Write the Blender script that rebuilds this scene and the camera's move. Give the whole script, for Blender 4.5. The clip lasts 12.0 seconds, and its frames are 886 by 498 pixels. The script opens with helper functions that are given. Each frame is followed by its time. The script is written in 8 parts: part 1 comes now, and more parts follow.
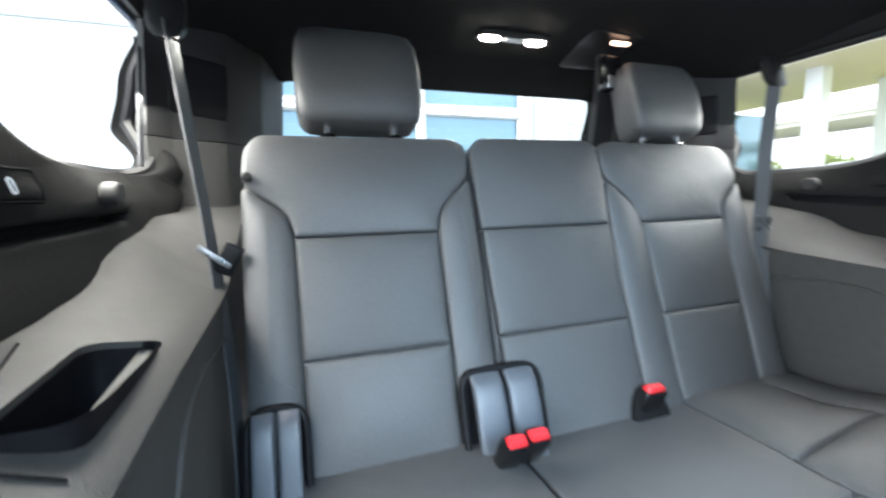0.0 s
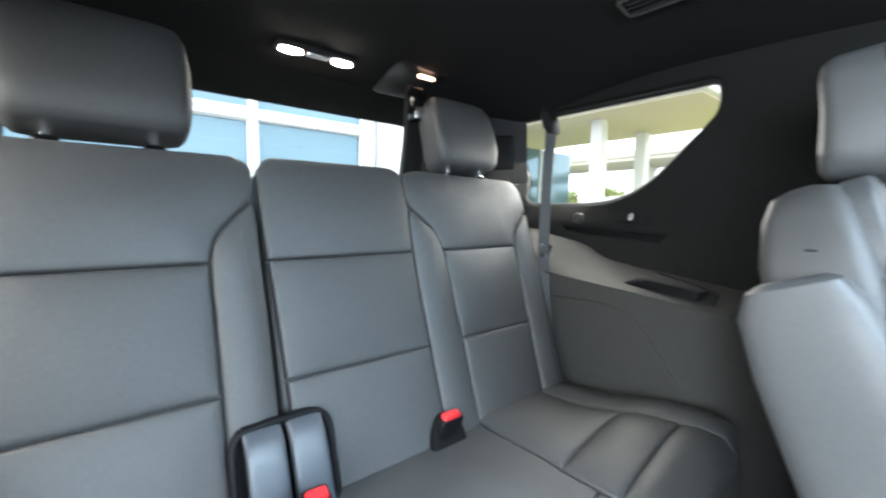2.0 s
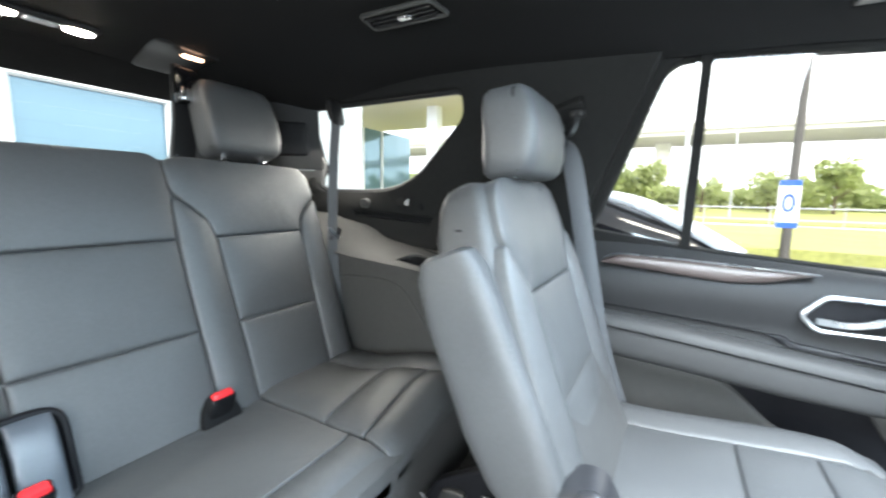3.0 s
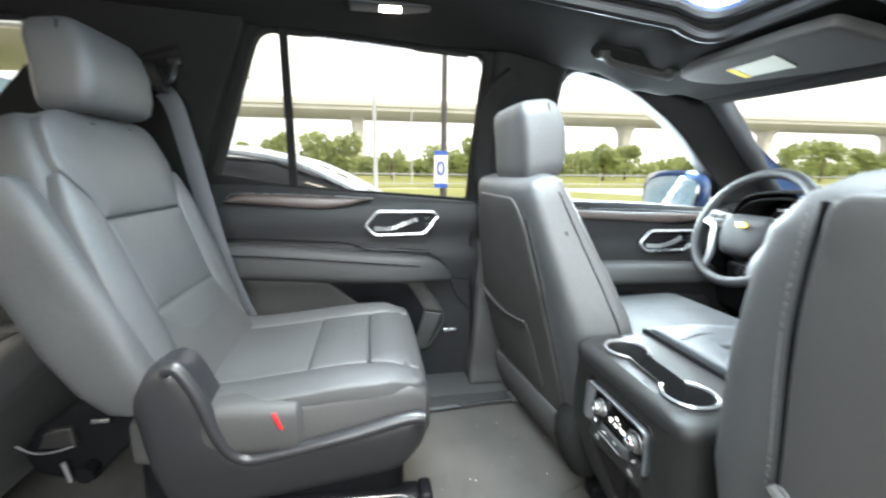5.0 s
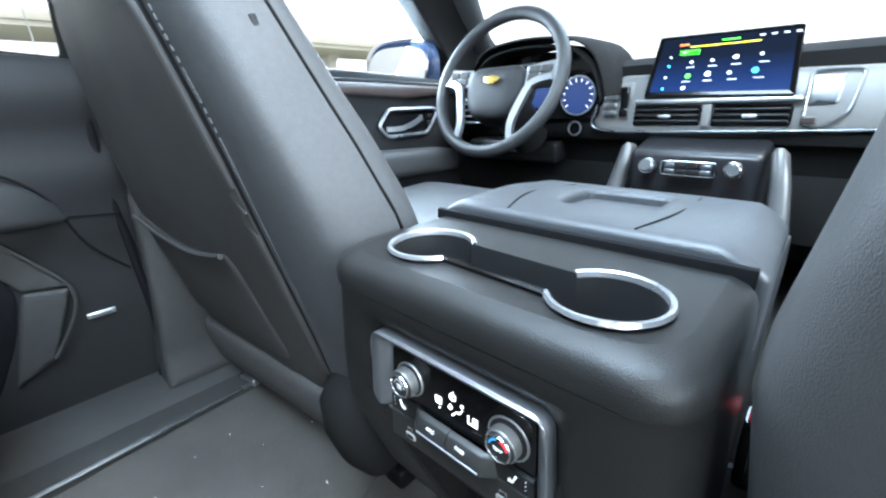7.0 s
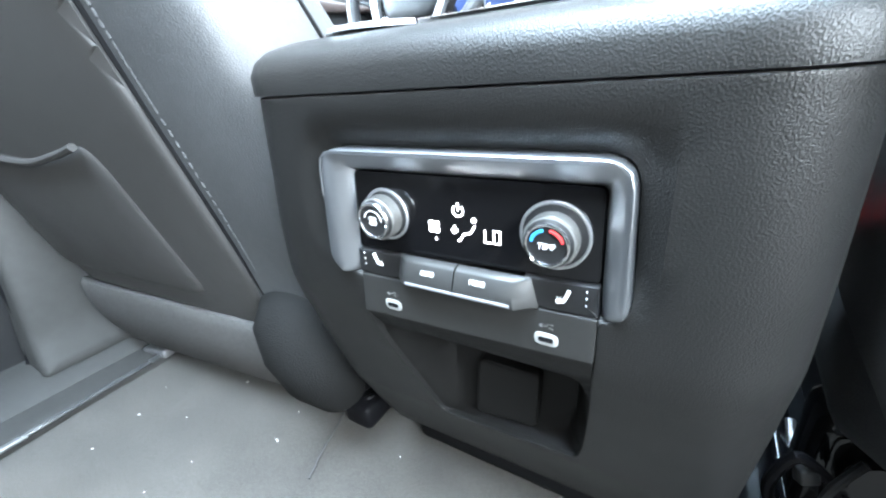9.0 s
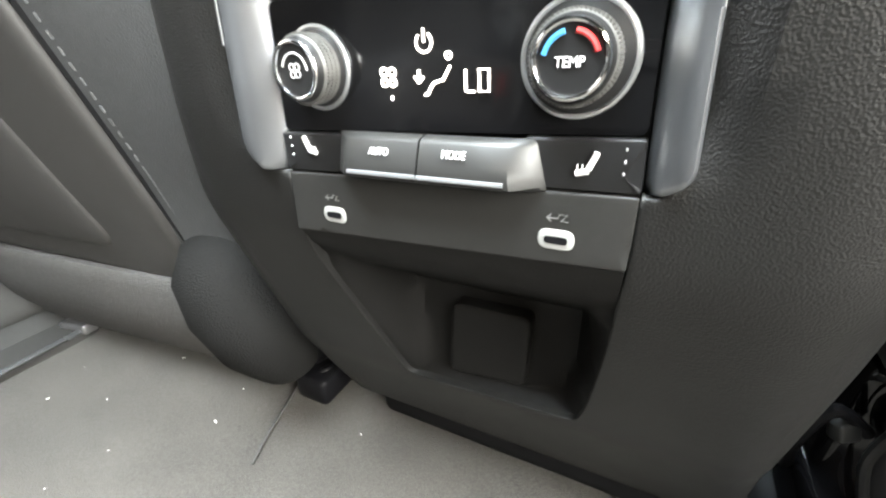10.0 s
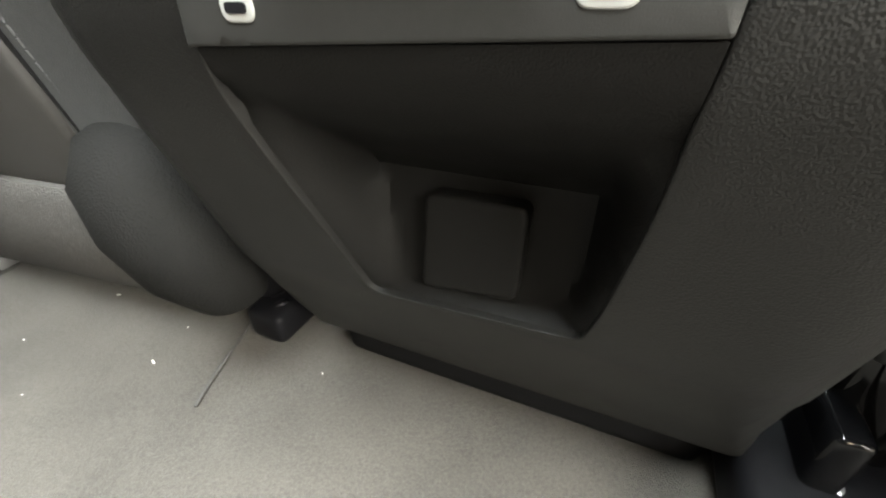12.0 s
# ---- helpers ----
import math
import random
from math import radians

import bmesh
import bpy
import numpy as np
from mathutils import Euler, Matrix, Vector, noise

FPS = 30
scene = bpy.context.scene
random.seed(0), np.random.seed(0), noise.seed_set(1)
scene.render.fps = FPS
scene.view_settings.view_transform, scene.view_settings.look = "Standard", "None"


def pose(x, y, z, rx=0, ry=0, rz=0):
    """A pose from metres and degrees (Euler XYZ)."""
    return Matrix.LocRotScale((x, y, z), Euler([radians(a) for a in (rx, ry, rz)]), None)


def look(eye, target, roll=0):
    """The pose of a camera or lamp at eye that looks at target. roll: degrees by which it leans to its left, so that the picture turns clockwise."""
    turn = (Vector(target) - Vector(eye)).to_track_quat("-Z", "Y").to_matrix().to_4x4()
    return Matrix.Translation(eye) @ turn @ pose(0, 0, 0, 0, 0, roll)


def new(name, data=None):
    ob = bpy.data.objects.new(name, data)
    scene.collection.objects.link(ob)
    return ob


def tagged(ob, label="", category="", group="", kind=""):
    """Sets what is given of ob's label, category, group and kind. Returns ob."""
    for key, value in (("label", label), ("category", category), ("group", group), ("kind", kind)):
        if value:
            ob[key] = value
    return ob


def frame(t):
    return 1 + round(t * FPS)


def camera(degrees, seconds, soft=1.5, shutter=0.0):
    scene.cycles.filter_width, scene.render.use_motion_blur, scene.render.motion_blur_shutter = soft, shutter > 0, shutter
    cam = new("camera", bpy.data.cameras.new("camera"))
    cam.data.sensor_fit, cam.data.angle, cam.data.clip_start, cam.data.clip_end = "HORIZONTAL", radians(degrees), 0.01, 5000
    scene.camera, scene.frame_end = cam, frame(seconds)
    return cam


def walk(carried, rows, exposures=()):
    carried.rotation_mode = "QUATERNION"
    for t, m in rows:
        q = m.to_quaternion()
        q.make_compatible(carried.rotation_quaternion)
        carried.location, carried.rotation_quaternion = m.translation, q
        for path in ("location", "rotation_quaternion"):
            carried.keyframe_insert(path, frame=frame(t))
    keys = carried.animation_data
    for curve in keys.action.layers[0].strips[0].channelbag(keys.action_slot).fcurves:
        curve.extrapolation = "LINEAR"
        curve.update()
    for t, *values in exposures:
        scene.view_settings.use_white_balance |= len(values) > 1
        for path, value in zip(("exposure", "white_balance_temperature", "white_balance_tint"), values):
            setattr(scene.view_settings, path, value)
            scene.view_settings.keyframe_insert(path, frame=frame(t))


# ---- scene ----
cam = camera(94.5, 12.0, 2.2, 0.4)
EXPOSURES = [(0.0, 1.9, 6200, 8), (1.2, 1.95, 6250, 8), (2.0, 1.75, 6450, 8), (2.6, 1.83, 6600, 8), (3.2, 1.88, 6650, 8), (5.0, 1.12, 7200, 9), (6.5, 0.88, 6700, 9), (7.5, 0.85, 6000, 8), (9.3, 2.45, 6750, 9), (10.2, 2.2, 8200, 13), (11.3, 2.25, 8600, 13), (12.0, 2.1, 8500, 12)]
PATH = [
    (0, (-0.486, 0.042, 0.774), (0.149, 1.922, 0.528), -1.2),
    (0.5, (-0.523, 0.168, 0.789), (-0.122, 2.121, 0.632), -0.9),
    (1, (-0.485, 0.192, 0.796), (0.1, 2.1, 0.659), 0.0),
    (1.5, (-0.409, 0.127, 0.8), (0.537, 1.882, 0.65), 0.8),
    (2, (-0.375, 0.042, 0.798), (0.902, 1.572, 0.624), 0.9),
    (2.5, (-0.363, -0.043, 0.811), (1.17, 1.223, 0.591), 1.3),
    (3, (-0.343, -0.164, 0.816), (1.391, 0.799, 0.563), 1.1),
    (3.2, (-0.335, -0.212, 0.813), (1.458, 0.634, 0.551), 1.0),
    (4.8, (-0.484, -0.433, 0.764), (1.476, -0.624, 0.416), 0.7),
    (5, (-0.522, -0.448, 0.75), (1.415, -0.778, 0.377), 0.5),
    (5.5, (-0.533, -0.497, 0.71), (1.289, -1.182, 0.252), 0.3),
    (6, (-0.351, -0.58, 0.644), (1.304, -1.566, 0.107), -0.5),
    (6.5, (-0.202, -0.633, 0.596), (1.258, -1.851, -0.026), -1.0),
    (7, (-0.148, -0.649, 0.561), (1.156, -2.007, -0.113), -2.1),
    (7.5, (-0.128, -0.653, 0.513), (1.044, -2.111, -0.194), -3.0),
    (7.7, (-0.112, -0.647, 0.47), (1.013, -2.133, -0.257), -3.2),
    (9.3, (-0.072, -0.665, 0.417), (0.87, -2.22, -0.416), -4.5),
    (9.5, (-0.064, -0.671, 0.404), (0.838, -2.238, -0.452), -4.1),
    (10, (-0.055, -0.697, 0.361), (0.791, -2.282, -0.518), -3.1),
    (10.5, (-0.056, -0.7, 0.358), (0.767, -2.274, -0.562), -2.8),
    (11, (-0.054, -0.699, 0.357), (0.728, -2.265, -0.611), -2.2),
    (11.5, (-0.037, -0.721, 0.309), (0.675, -2.254, -0.759), -1.2),
    (12, (-0.039, -0.728, 0.303), (0.659, -2.266, -0.769), -0.8),
]
walk(cam, [(t, look(eye, target, roll)) for t, eye, target, roll in PATH], EXPOSURES)
from mathutils.geometry import delaunay_2d_cdt


# ---- sky and sun ----
world = bpy.data.worlds.new("sky")
scene.world = world
world.use_nodes = True
wn, wl = world.node_tree.nodes, world.node_tree.links
wn.clear()
sky = wn.new("ShaderNodeTexSky")
sky.sky_type, sky.sun_disc = "NISHITA", False
sky.sun_elevation, sky.sun_rotation = radians(55), radians(212)
cloud_at, cloud = wn.new("ShaderNodeTexCoord"), wn.new("ShaderNodeTexNoise")
cloud.inputs["Scale"].default_value, cloud.inputs["Detail"].default_value = 2.2, 6
ramp = wn.new("ShaderNodeValToRGB")
ramp.color_ramp.elements[0].position, ramp.color_ramp.elements[1].position = 0.36, 0.62
ramp.color_ramp.elements[0].color, ramp.color_ramp.elements[1].color = (5.0, 5.4, 5.9, 1), (10.8, 10.7, 10.4, 1)
mixer = wn.new("ShaderNodeMix")
mixer.data_type = "RGBA"
height, thin = wn.new("ShaderNodeSeparateXYZ"), wn.new("ShaderNodeMapRange")
thin.inputs["From Min"].default_value, thin.inputs["From Max"].default_value = 0.2, 0.85
thin.inputs["To Min"].default_value, thin.inputs["To Max"].default_value = 0.88, 0.4
wl.new(cloud_at.outputs["Generated"], height.inputs["Vector"])
wl.new(height.outputs["Z"], thin.inputs["Value"])
wl.new(thin.outputs["Result"], mixer.inputs["Factor"])
back, out = wn.new("ShaderNodeBackground"), wn.new("ShaderNodeOutputWorld")
back.inputs["Strength"].default_value = 0.15
wl.new(cloud_at.outputs["Generated"], cloud.inputs["Vector"])
wl.new(cloud.outputs["Fac"], ramp.inputs["Fac"])
wl.new(sky.outputs["Color"], mixer.inputs["A"])
wl.new(ramp.outputs["Color"], mixer.inputs["B"])
wl.new(mixer.outputs["Result"], back.inputs["Color"])
wl.new(back.outputs["Background"], out.inputs["Surface"])

sun = new("sun", bpy.data.lights.new("sun", "SUN"))
sun.data.energy, sun.data.angle, sun.data.color = 2.0, radians(20), (1.0, 0.93, 0.84)
sun.matrix_world = look((-5.5, -3.5, 9.5), (0, 0, 0))


def sky_lamp(name, at, target, wide, high, watts, color=(0.86, 0.93, 1.0)):
    """Daylight that falls in through an opening of the body."""
    l = new(name, bpy.data.lights.new(name, "AREA"))
    l.data.shape, l.data.size, l.data.size_y, l.data.energy, l.data.color = "RECTANGLE", wide, high, watts, color
    l.matrix_world = look(at, target)
    return l


sky_lamp("door_daylight", (-1.02, -0.30, 0.87), (0.0, -0.30, 0.55), 0.85, 0.58, 21, (0.78, 0.9, 1.0))
sky_lamp("sunroof_daylight", (0.0, -0.62, 1.6), (0.0, -0.78, 0.3), 0.8, 0.9, 68, (0.66, 0.83, 1.0))
sky_lamp("windscreen_daylight", (0.0, -2.35, 1.75), (0.0, -1.3, 0.5), 1.3, 0.6, 42, (0.56, 0.79, 1.0))
sky_lamp("quarter_daylight_right", (-0.815, 0.70, 0.98), (-0.66, 0.62, 0.64), 0.5, 0.2, 4.4, (1.0, 0.95, 0.85))
sky_lamp("quarter_daylight_left", (0.815, 0.72, 0.98), (0.66, 0.66, 0.64), 0.5, 0.2, 1.7, (1.0, 0.96, 0.88))
sky_lamp("front_window_daylight", (-1.0, -1.38, 0.85), (0.0, -1.3, 0.6), 0.65, 0.34, 16, (0.76, 0.88, 1.0))
sky_lamp("driver_window_daylight", (1.0, -1.38, 0.85), (0.0, -1.1, 0.55), 0.65, 0.34, 19, (0.66, 0.83, 1.0))


# ---- materials ----
def material(name, color, rough=0.5, metal=0.0, vary=0.15, grain=60.0, bump=0.0, bump_scale=400.0, cells=False, coat=0.0, spec=0.5, blotch=6.0, sheen=0.0, dirt=0.0, wrinkle=0.0):
    """Principled surface with two scales of variation and fine relief."""
    m = bpy.data.materials.new(name)
    m.use_nodes = True
    n, l = m.node_tree.nodes, m.node_tree.links
    b = n["Principled BSDF"]
    at = n.new("ShaderNodeTexCoord")
    big, fine = n.new("ShaderNodeTexNoise"), n.new("ShaderNodeTexNoise")
    big.inputs["Scale"].default_value, fine.inputs["Scale"].default_value = blotch, grain
    big.inputs["Detail"].default_value, fine.inputs["Detail"].default_value = 4, 3
    add = n.new("ShaderNodeMath")
    add.operation = "ADD"
    shade = n.new("ShaderNodeMapRange")
    shade.inputs["From Min"].default_value, shade.inputs["From Max"].default_value = 0.6, 1.4
    shade.inputs["To Min"].default_value, shade.inputs["To Max"].default_value = 1 - vary, 1 + vary
    tint = n.new("ShaderNodeMix")
    tint.data_type, tint.blend_type = "RGBA", "MULTIPLY"
    tint.inputs["Factor"].default_value = 1.0
    tint.inputs["A"].default_value = (*color, 1)
    rr = n.new("ShaderNodeMapRange")
    rr.inputs["From Min"].default_value, rr.inputs["From Max"].default_value = 0.3, 0.7
    rr.inputs["To Min"].default_value, rr.inputs["To Max"].default_value = max(rough - 0.07, 0.02), min(rough + 0.07, 1)
    for t in (big, fine):
        l.new(at.outputs["Object"], t.inputs["Vector"])
    l.new(big.outputs["Fac"], add.inputs[0])
    l.new(fine.outputs["Fac"], add.inputs[1])
    l.new(add.outputs["Value"], shade.inputs["Value"])
    l.new(shade.outputs["Result"], tint.inputs["B"])
    l.new(tint.outputs["Result"], b.inputs["Base Color"])
    l.new(big.outputs["Fac"], rr.inputs["Value"])
    l.new(rr.outputs["Result"], b.inputs["Roughness"])
    b.inputs["Metallic"].default_value = metal
    b.inputs["Coat Weight"].default_value = coat
    b.inputs["Specular IOR Level"].default_value = spec
    b.inputs["Sheen Weight"].default_value = sheen
    if dirt:
        specks = n.new("ShaderNodeTexNoise")
        specks.inputs["Scale"].default_value, specks.inputs["Detail"].default_value = 90, 2
        cut = n.new("ShaderNodeMapRange")
        cut.inputs["From Min"].default_value, cut.inputs["From Max"].default_value = 0.66, 0.74
        dust = n.new("ShaderNodeMix")
        dust.data_type = "RGBA"
        dust.inputs["B"].default_value = (0.4, 0.38, 0.34, 1)
        amount = n.new("ShaderNodeMath")
        amount.operation = "MULTIPLY"
        amount.inputs[1].default_value = dirt
        l.new(at.outputs["Object"], specks.inputs["Vector"])
        l.new(specks.outputs["Fac"], cut.inputs["Value"])
        l.new(cut.outputs["Result"], amount.inputs[0])
        l.new(amount.outputs["Value"], dust.inputs["Factor"])
        l.new(tint.outputs["Result"], dust.inputs["A"])
        l.new(dust.outputs["Result"], b.inputs["Base Color"])
    if bump:
        relief = n.new("ShaderNodeTexVoronoi" if cells else "ShaderNodeTexNoise")
        relief.inputs["Scale"].default_value = bump_scale
        if cells:
            relief.feature = "SMOOTH_F1"
        bp = n.new("ShaderNodeBump")
        bp.inputs["Strength"].default_value, bp.inputs["Distance"].default_value = bump, 0.002
        l.new(at.outputs["Object"], relief.inputs["Vector"])
        l.new(relief.outputs["Distance" if cells else "Fac"], bp.inputs["Height"])
        l.new(bp.outputs["Normal"], b.inputs["Normal"])
        if wrinkle:
            fold, soft = n.new("ShaderNodeTexNoise"), n.new("ShaderNodeBump")
            fold.inputs["Scale"].default_value, fold.inputs["Detail"].default_value, fold.inputs["Distortion"].default_value = 13, 2.5, 0.8
            soft.inputs["Strength"].default_value, soft.inputs["Distance"].default_value = wrinkle, 0.012
            l.new(at.outputs["Object"], fold.inputs["Vector"])
            l.new(fold.outputs["Fac"], soft.inputs["Height"])
            l.new(soft.outputs["Normal"], bp.inputs["Normal"])
    return m


def glow(name, color, strength):
    m = bpy.data.materials.new(name)
    m.use_nodes = True
    b = m.node_tree.nodes["Principled BSDF"]
    b.inputs["Base Color"].default_value = (*color, 1)
    b.inputs["Emission Color"].default_value = (*color, 1)
    b.inputs["Emission Strength"].default_value = strength
    return m


def clear_glass(name, tint, gloss=0.05):
    """Thin pane: mostly see-through with a weak mirror on it."""
    m = bpy.data.materials.new(name)
    m.use_nodes = True
    n, l = m.node_tree.nodes, m.node_tree.links
    n.clear()
    see, shine, mix, o = n.new("ShaderNodeBsdfTransparent"), n.new("ShaderNodeBsdfGlossy"), n.new("ShaderNodeMixShader"), n.new("ShaderNodeOutputMaterial")
    see.inputs["Color"].default_value = (*tint, 1)
    shine.inputs["Roughness"].default_value = 0.02
    mix.inputs["Fac"].default_value = gloss
    l.new(see.outputs["BSDF"], mix.inputs[1])
    l.new(shine.outputs["BSDF"], mix.inputs[2])
    l.new(mix.outputs["Shader"], o.inputs["Surface"])
    return m


LEATHER = material("black_leather", (0.047, 0.048, 0.0496), 0.47, spec=0.45, vary=0.16, grain=160, bump=0.22, bump_scale=1100, cells=True, blotch=5, wrinkle=0.14)
SEAT_BACK = material("black_seat_back_vinyl", (0.037, 0.0355, 0.0345), 0.5, vary=0.1, grain=260, bump=0.12, bump_scale=1600, cells=True, spec=0.3)
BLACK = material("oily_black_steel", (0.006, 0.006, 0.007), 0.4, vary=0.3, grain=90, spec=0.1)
SHIELD_BLACK = material("satin_black_plastic", (0.017, 0.017, 0.019), 0.34, vary=0.08, grain=200, spec=0.5)
TOGGLE = material("grey_button_plastic", (0.015, 0.015, 0.0146), 0.42, vary=0.05)
LEATHER_SIDE = material("black_vinyl", (0.045, 0.0445, 0.0445), 0.5, vary=0.12, grain=160, bump=0.2, bump_scale=1300, cells=True, wrinkle=0.06, spec=0.35)
STITCH = material("grey_thread", (0.075, 0.076, 0.078), 0.7, vary=0.2)
# for real seams, and for dark pieces that stand in for shade
SEAM_AND_SHADE = material("dark_seam_and_shade", (0.006, 0.006, 0.0065), 0.85, spec=0.08)
PLASTIC = material("grained_black_plastic", (0.0145, 0.0145, 0.015), 0.5, vary=0.12, bump=0.3, bump_scale=900, cells=True, spec=0.16)
CONSOLE = material("coarse_grained_black_plastic", (0.0092, 0.009, 0.0087), 0.45, vary=0.1, bump=0.18, bump_scale=1500, cells=True, spec=0.27)
SMOOTH = material("smooth_black_plastic", (0.013, 0.013, 0.0135), 0.36, vary=0.1, grain=200, spec=0.2)
TRIM = material("dark_trim_plastic", (0.033, 0.0322, 0.031), 0.58, vary=0.15, bump=0.14, bump_scale=900, cells=True, spec=0.2)
GLOSS = material("gloss_black_plastic", (0.004, 0.004, 0.0045), 0.07, vary=0.05, spec=0.35)
DARK_TRIM = material("black_pillar_trim", (0.009, 0.0089, 0.0087), 0.8, vary=0.15, bump=0.3, bump_scale=700, cells=True, spec=0.07)
HEADLINER = material("black_headliner_cloth", (0.0118, 0.0115, 0.0114), 0.95, vary=0.2, grain=300, bump=0.3, bump_scale=1200, spec=0.06)
CARPET = material("dark_carpet", (0.057, 0.0522, 0.0465), 0.97, vary=0.42, grain=420, bump=0.9, bump_scale=900, spec=0.15, blotch=9, sheen=0.1)
BELT = material("grey_belt_webbing", (0.04, 0.043, 0.048), 0.6, vary=0.12, grain=500, bump=0.4, bump_scale=1400)
CHROME = material("chrome", (0.78, 0.79, 0.8), 0.12, metal=1.0, vary=0.04)
RING_METAL = material("brushed_bright_metal", (0.38, 0.39, 0.405), 0.3, metal=0.8, vary=0.05)
SATIN = material("satin_silver", (0.5, 0.51, 0.52), 0.3, metal=0.85, vary=0.06)
DARK_CHROME = material("dark_satin_metal", (0.22, 0.23, 0.24), 0.28, metal=0.9, vary=0.06)
SILVER_TRIM = material("silver_grey_dash_trim", (0.19, 0.187, 0.18), 0.42, metal=0.3, vary=0.06)
WOODISH = material("brown_black_trim", (0.05, 0.037, 0.034), 0.35, vary=0.2, grain=40)
RED = material("red_plastic", (0.5, 0.015, 0.02), 0.4, vary=0.06)
WHITE = material("white_plastic", (0.75, 0.75, 0.74), 0.4, vary=0.05)
STEEL = material("bare_steel", (0.4, 0.4, 0.41), 0.35, metal=0.9, vary=0.2)
# paler than the other trim: skylight on the pillars is put into the colour
LIT_PILLAR_CLOTH = material("lit_pillar_cloth", (0.2, 0.206, 0.214), 0.9, vary=0.15, grain=300, bump=0.2, bump_scale=1200, spec=0.15)
PANE = clear_glass("window_glass", (0.9, 0.92, 0.91))
PRIVACY = clear_glass("tinted_window_glass", (0.78, 0.82, 0.83))
LAMP_ON = glow("lit_lamp_lens", (1.0, 0.93, 0.82), 45)
LAMP_WARM = glow("warm_lamp_lens", (1.0, 0.6, 0.4), 2.5)


# ---- mesh tools ----
def thing(name, label="", category="", group="", kind="", at=(0, 0, 0)):
    ob = new(name)
    ob.empty_display_size = 0.05
    ob.location = at
    return tagged(ob, label, category, group, kind)


def part(name, bm, mat, parent=None, label="", smooth=True, weld=True):
    if weld:
        bmesh.ops.remove_doubles(bm, verts=bm.verts, dist=0.00005)
        bmesh.ops.recalc_face_normals(bm, faces=bm.faces)
    me = bpy.data.meshes.new(name)
    bm.to_mesh(me)
    bm.free()
    me.materials.append(mat)
    if smooth:
        me.polygons.foreach_set("use_smooth", [True] * len(me.polygons))
        me.set_sharp_from_angle(angle=radians(38))
    ob = new(name, me)
    if parent is not None:
        ob.parent = parent
        ob.matrix_parent_inverse = Matrix() if parent.parent else Matrix.Translation(-parent.location)
    return tagged(ob, label)


def rbox(bm, c, s, r=0.004, seg=3, m=None):
    """Box with rounded edges: centre, full size, radius."""
    made = bmesh.ops.create_cube(bm, size=1.0)["verts"]
    bmesh.ops.scale(bm, vec=s, verts=made)
    if r > 0:
        edges = list({e for v in made for e in v.link_edges})
        res = bmesh.ops.bevel(bm, geom=edges, offset=min(r, min(s) * 0.49), segments=seg, profile=0.5, affect="EDGES")
        made = list({v for f in res["faces"] for v in f.verts} | {v for v in made if v.is_valid})
    bmesh.ops.transform(bm, matrix=Matrix.Translation(c) @ (m or Matrix()), verts=made)
    return bm


def box(c, s, r=0.004, seg=3, m=None):
    return rbox(bmesh.new(), c, s, r, seg, m)


def rot(x=0, y=0, z=0):
    return Euler((radians(x), radians(y), radians(z))).to_matrix().to_4x4()


def loft(rings, cap=True, bm=None, closed=True):
    bm = bm or bmesh.new()
    rows = [[bm.verts.new(p) for p in r] for r in rings]
    k = len(rows[0])
    for a, b in zip(rows, rows[1:]):
        for i in range(k if closed else k - 1):
            j = (i + 1) % k
            bm.faces.new((a[i], a[j], b[j], b[i]))
    if cap:
        bm.faces.new(rows[0][::-1])
        bm.faces.new(rows[-1])
    return bm


def ring(c, ax, ay, a, b, e=4.0, n=40, shift=0.0):
    """Superellipse round c: half sizes a along ax and b along ay."""
    c, ax, ay = Vector(c), Vector(ax), Vector(ay)
    pts = []
    for i in range(n):
        t = 2 * math.pi * i / n
        u, v = math.cos(t), math.sin(t)
        u = math.copysign(abs(u) ** (2 / e), u)
        v = math.copysign(abs(v) ** (2 / e), v)
        pts.append(c + ax * (a * u) + ay * (b * v + shift))
    return pts


def cyl(c, axis, r, length, n=28, r2=None, bevel=0.0, bm=None):
    """Closed round body along axis, centred at c, with softened rims."""
    axis = Vector(axis).normalized()
    side = axis.orthogonal().normalized()
    up = axis.cross(side)
    r2 = r if r2 is None else r2
    c = Vector(c)
    h = length / 2
    prof = [(-h, r - bevel), (-h + bevel, r), (h - bevel, r2), (h, r2 - bevel)] if bevel else [(-h, r), (h, r2)]
    return loft([ring(c + axis * d, side, up, q, q, 2.0, n) for d, q in prof], True, bm)


def tube(path, r, n=10, closed=False, bm=None, flat=None):
    """Sweep of a round (or flat: width, thickness, direction of width) section along a path."""
    pts = [Vector(p) for p in path]
    rings = []
    k = len(pts)
    last = None
    for i, p in enumerate(pts):
        a = pts[(i - 1) % k] if closed or i else pts[0]
        b = pts[(i + 1) % k] if closed or i < k - 1 else pts[-1]
        d = (b - a).normalized()
        if flat:
            w, t, s = flat
            s = Vector(s)
            s = (s - d * s.dot(d)).normalized()
            u = d.cross(s)
            rings.append([p + s * (w / 2 * x) + u * (t / 2 * y) for x, y in ((-1, -0.6), (-0.96, -1), (0.96, -1), (1, -0.6), (1, 0.6), (0.96, 1), (-0.96, 1), (-1, 0.6))])
        else:
            s = d.orthogonal().normalized() if last is None else (last - d * last.dot(d)).normalized()
            last = s
            u = d.cross(s)
            rings.append([p + (s * math.cos(2 * math.pi * j / n) + u * math.sin(2 * math.pi * j / n)) * r for j in range(n)])
    if closed:
        rings.append(rings[0])
    return loft(rings, not closed, bm)


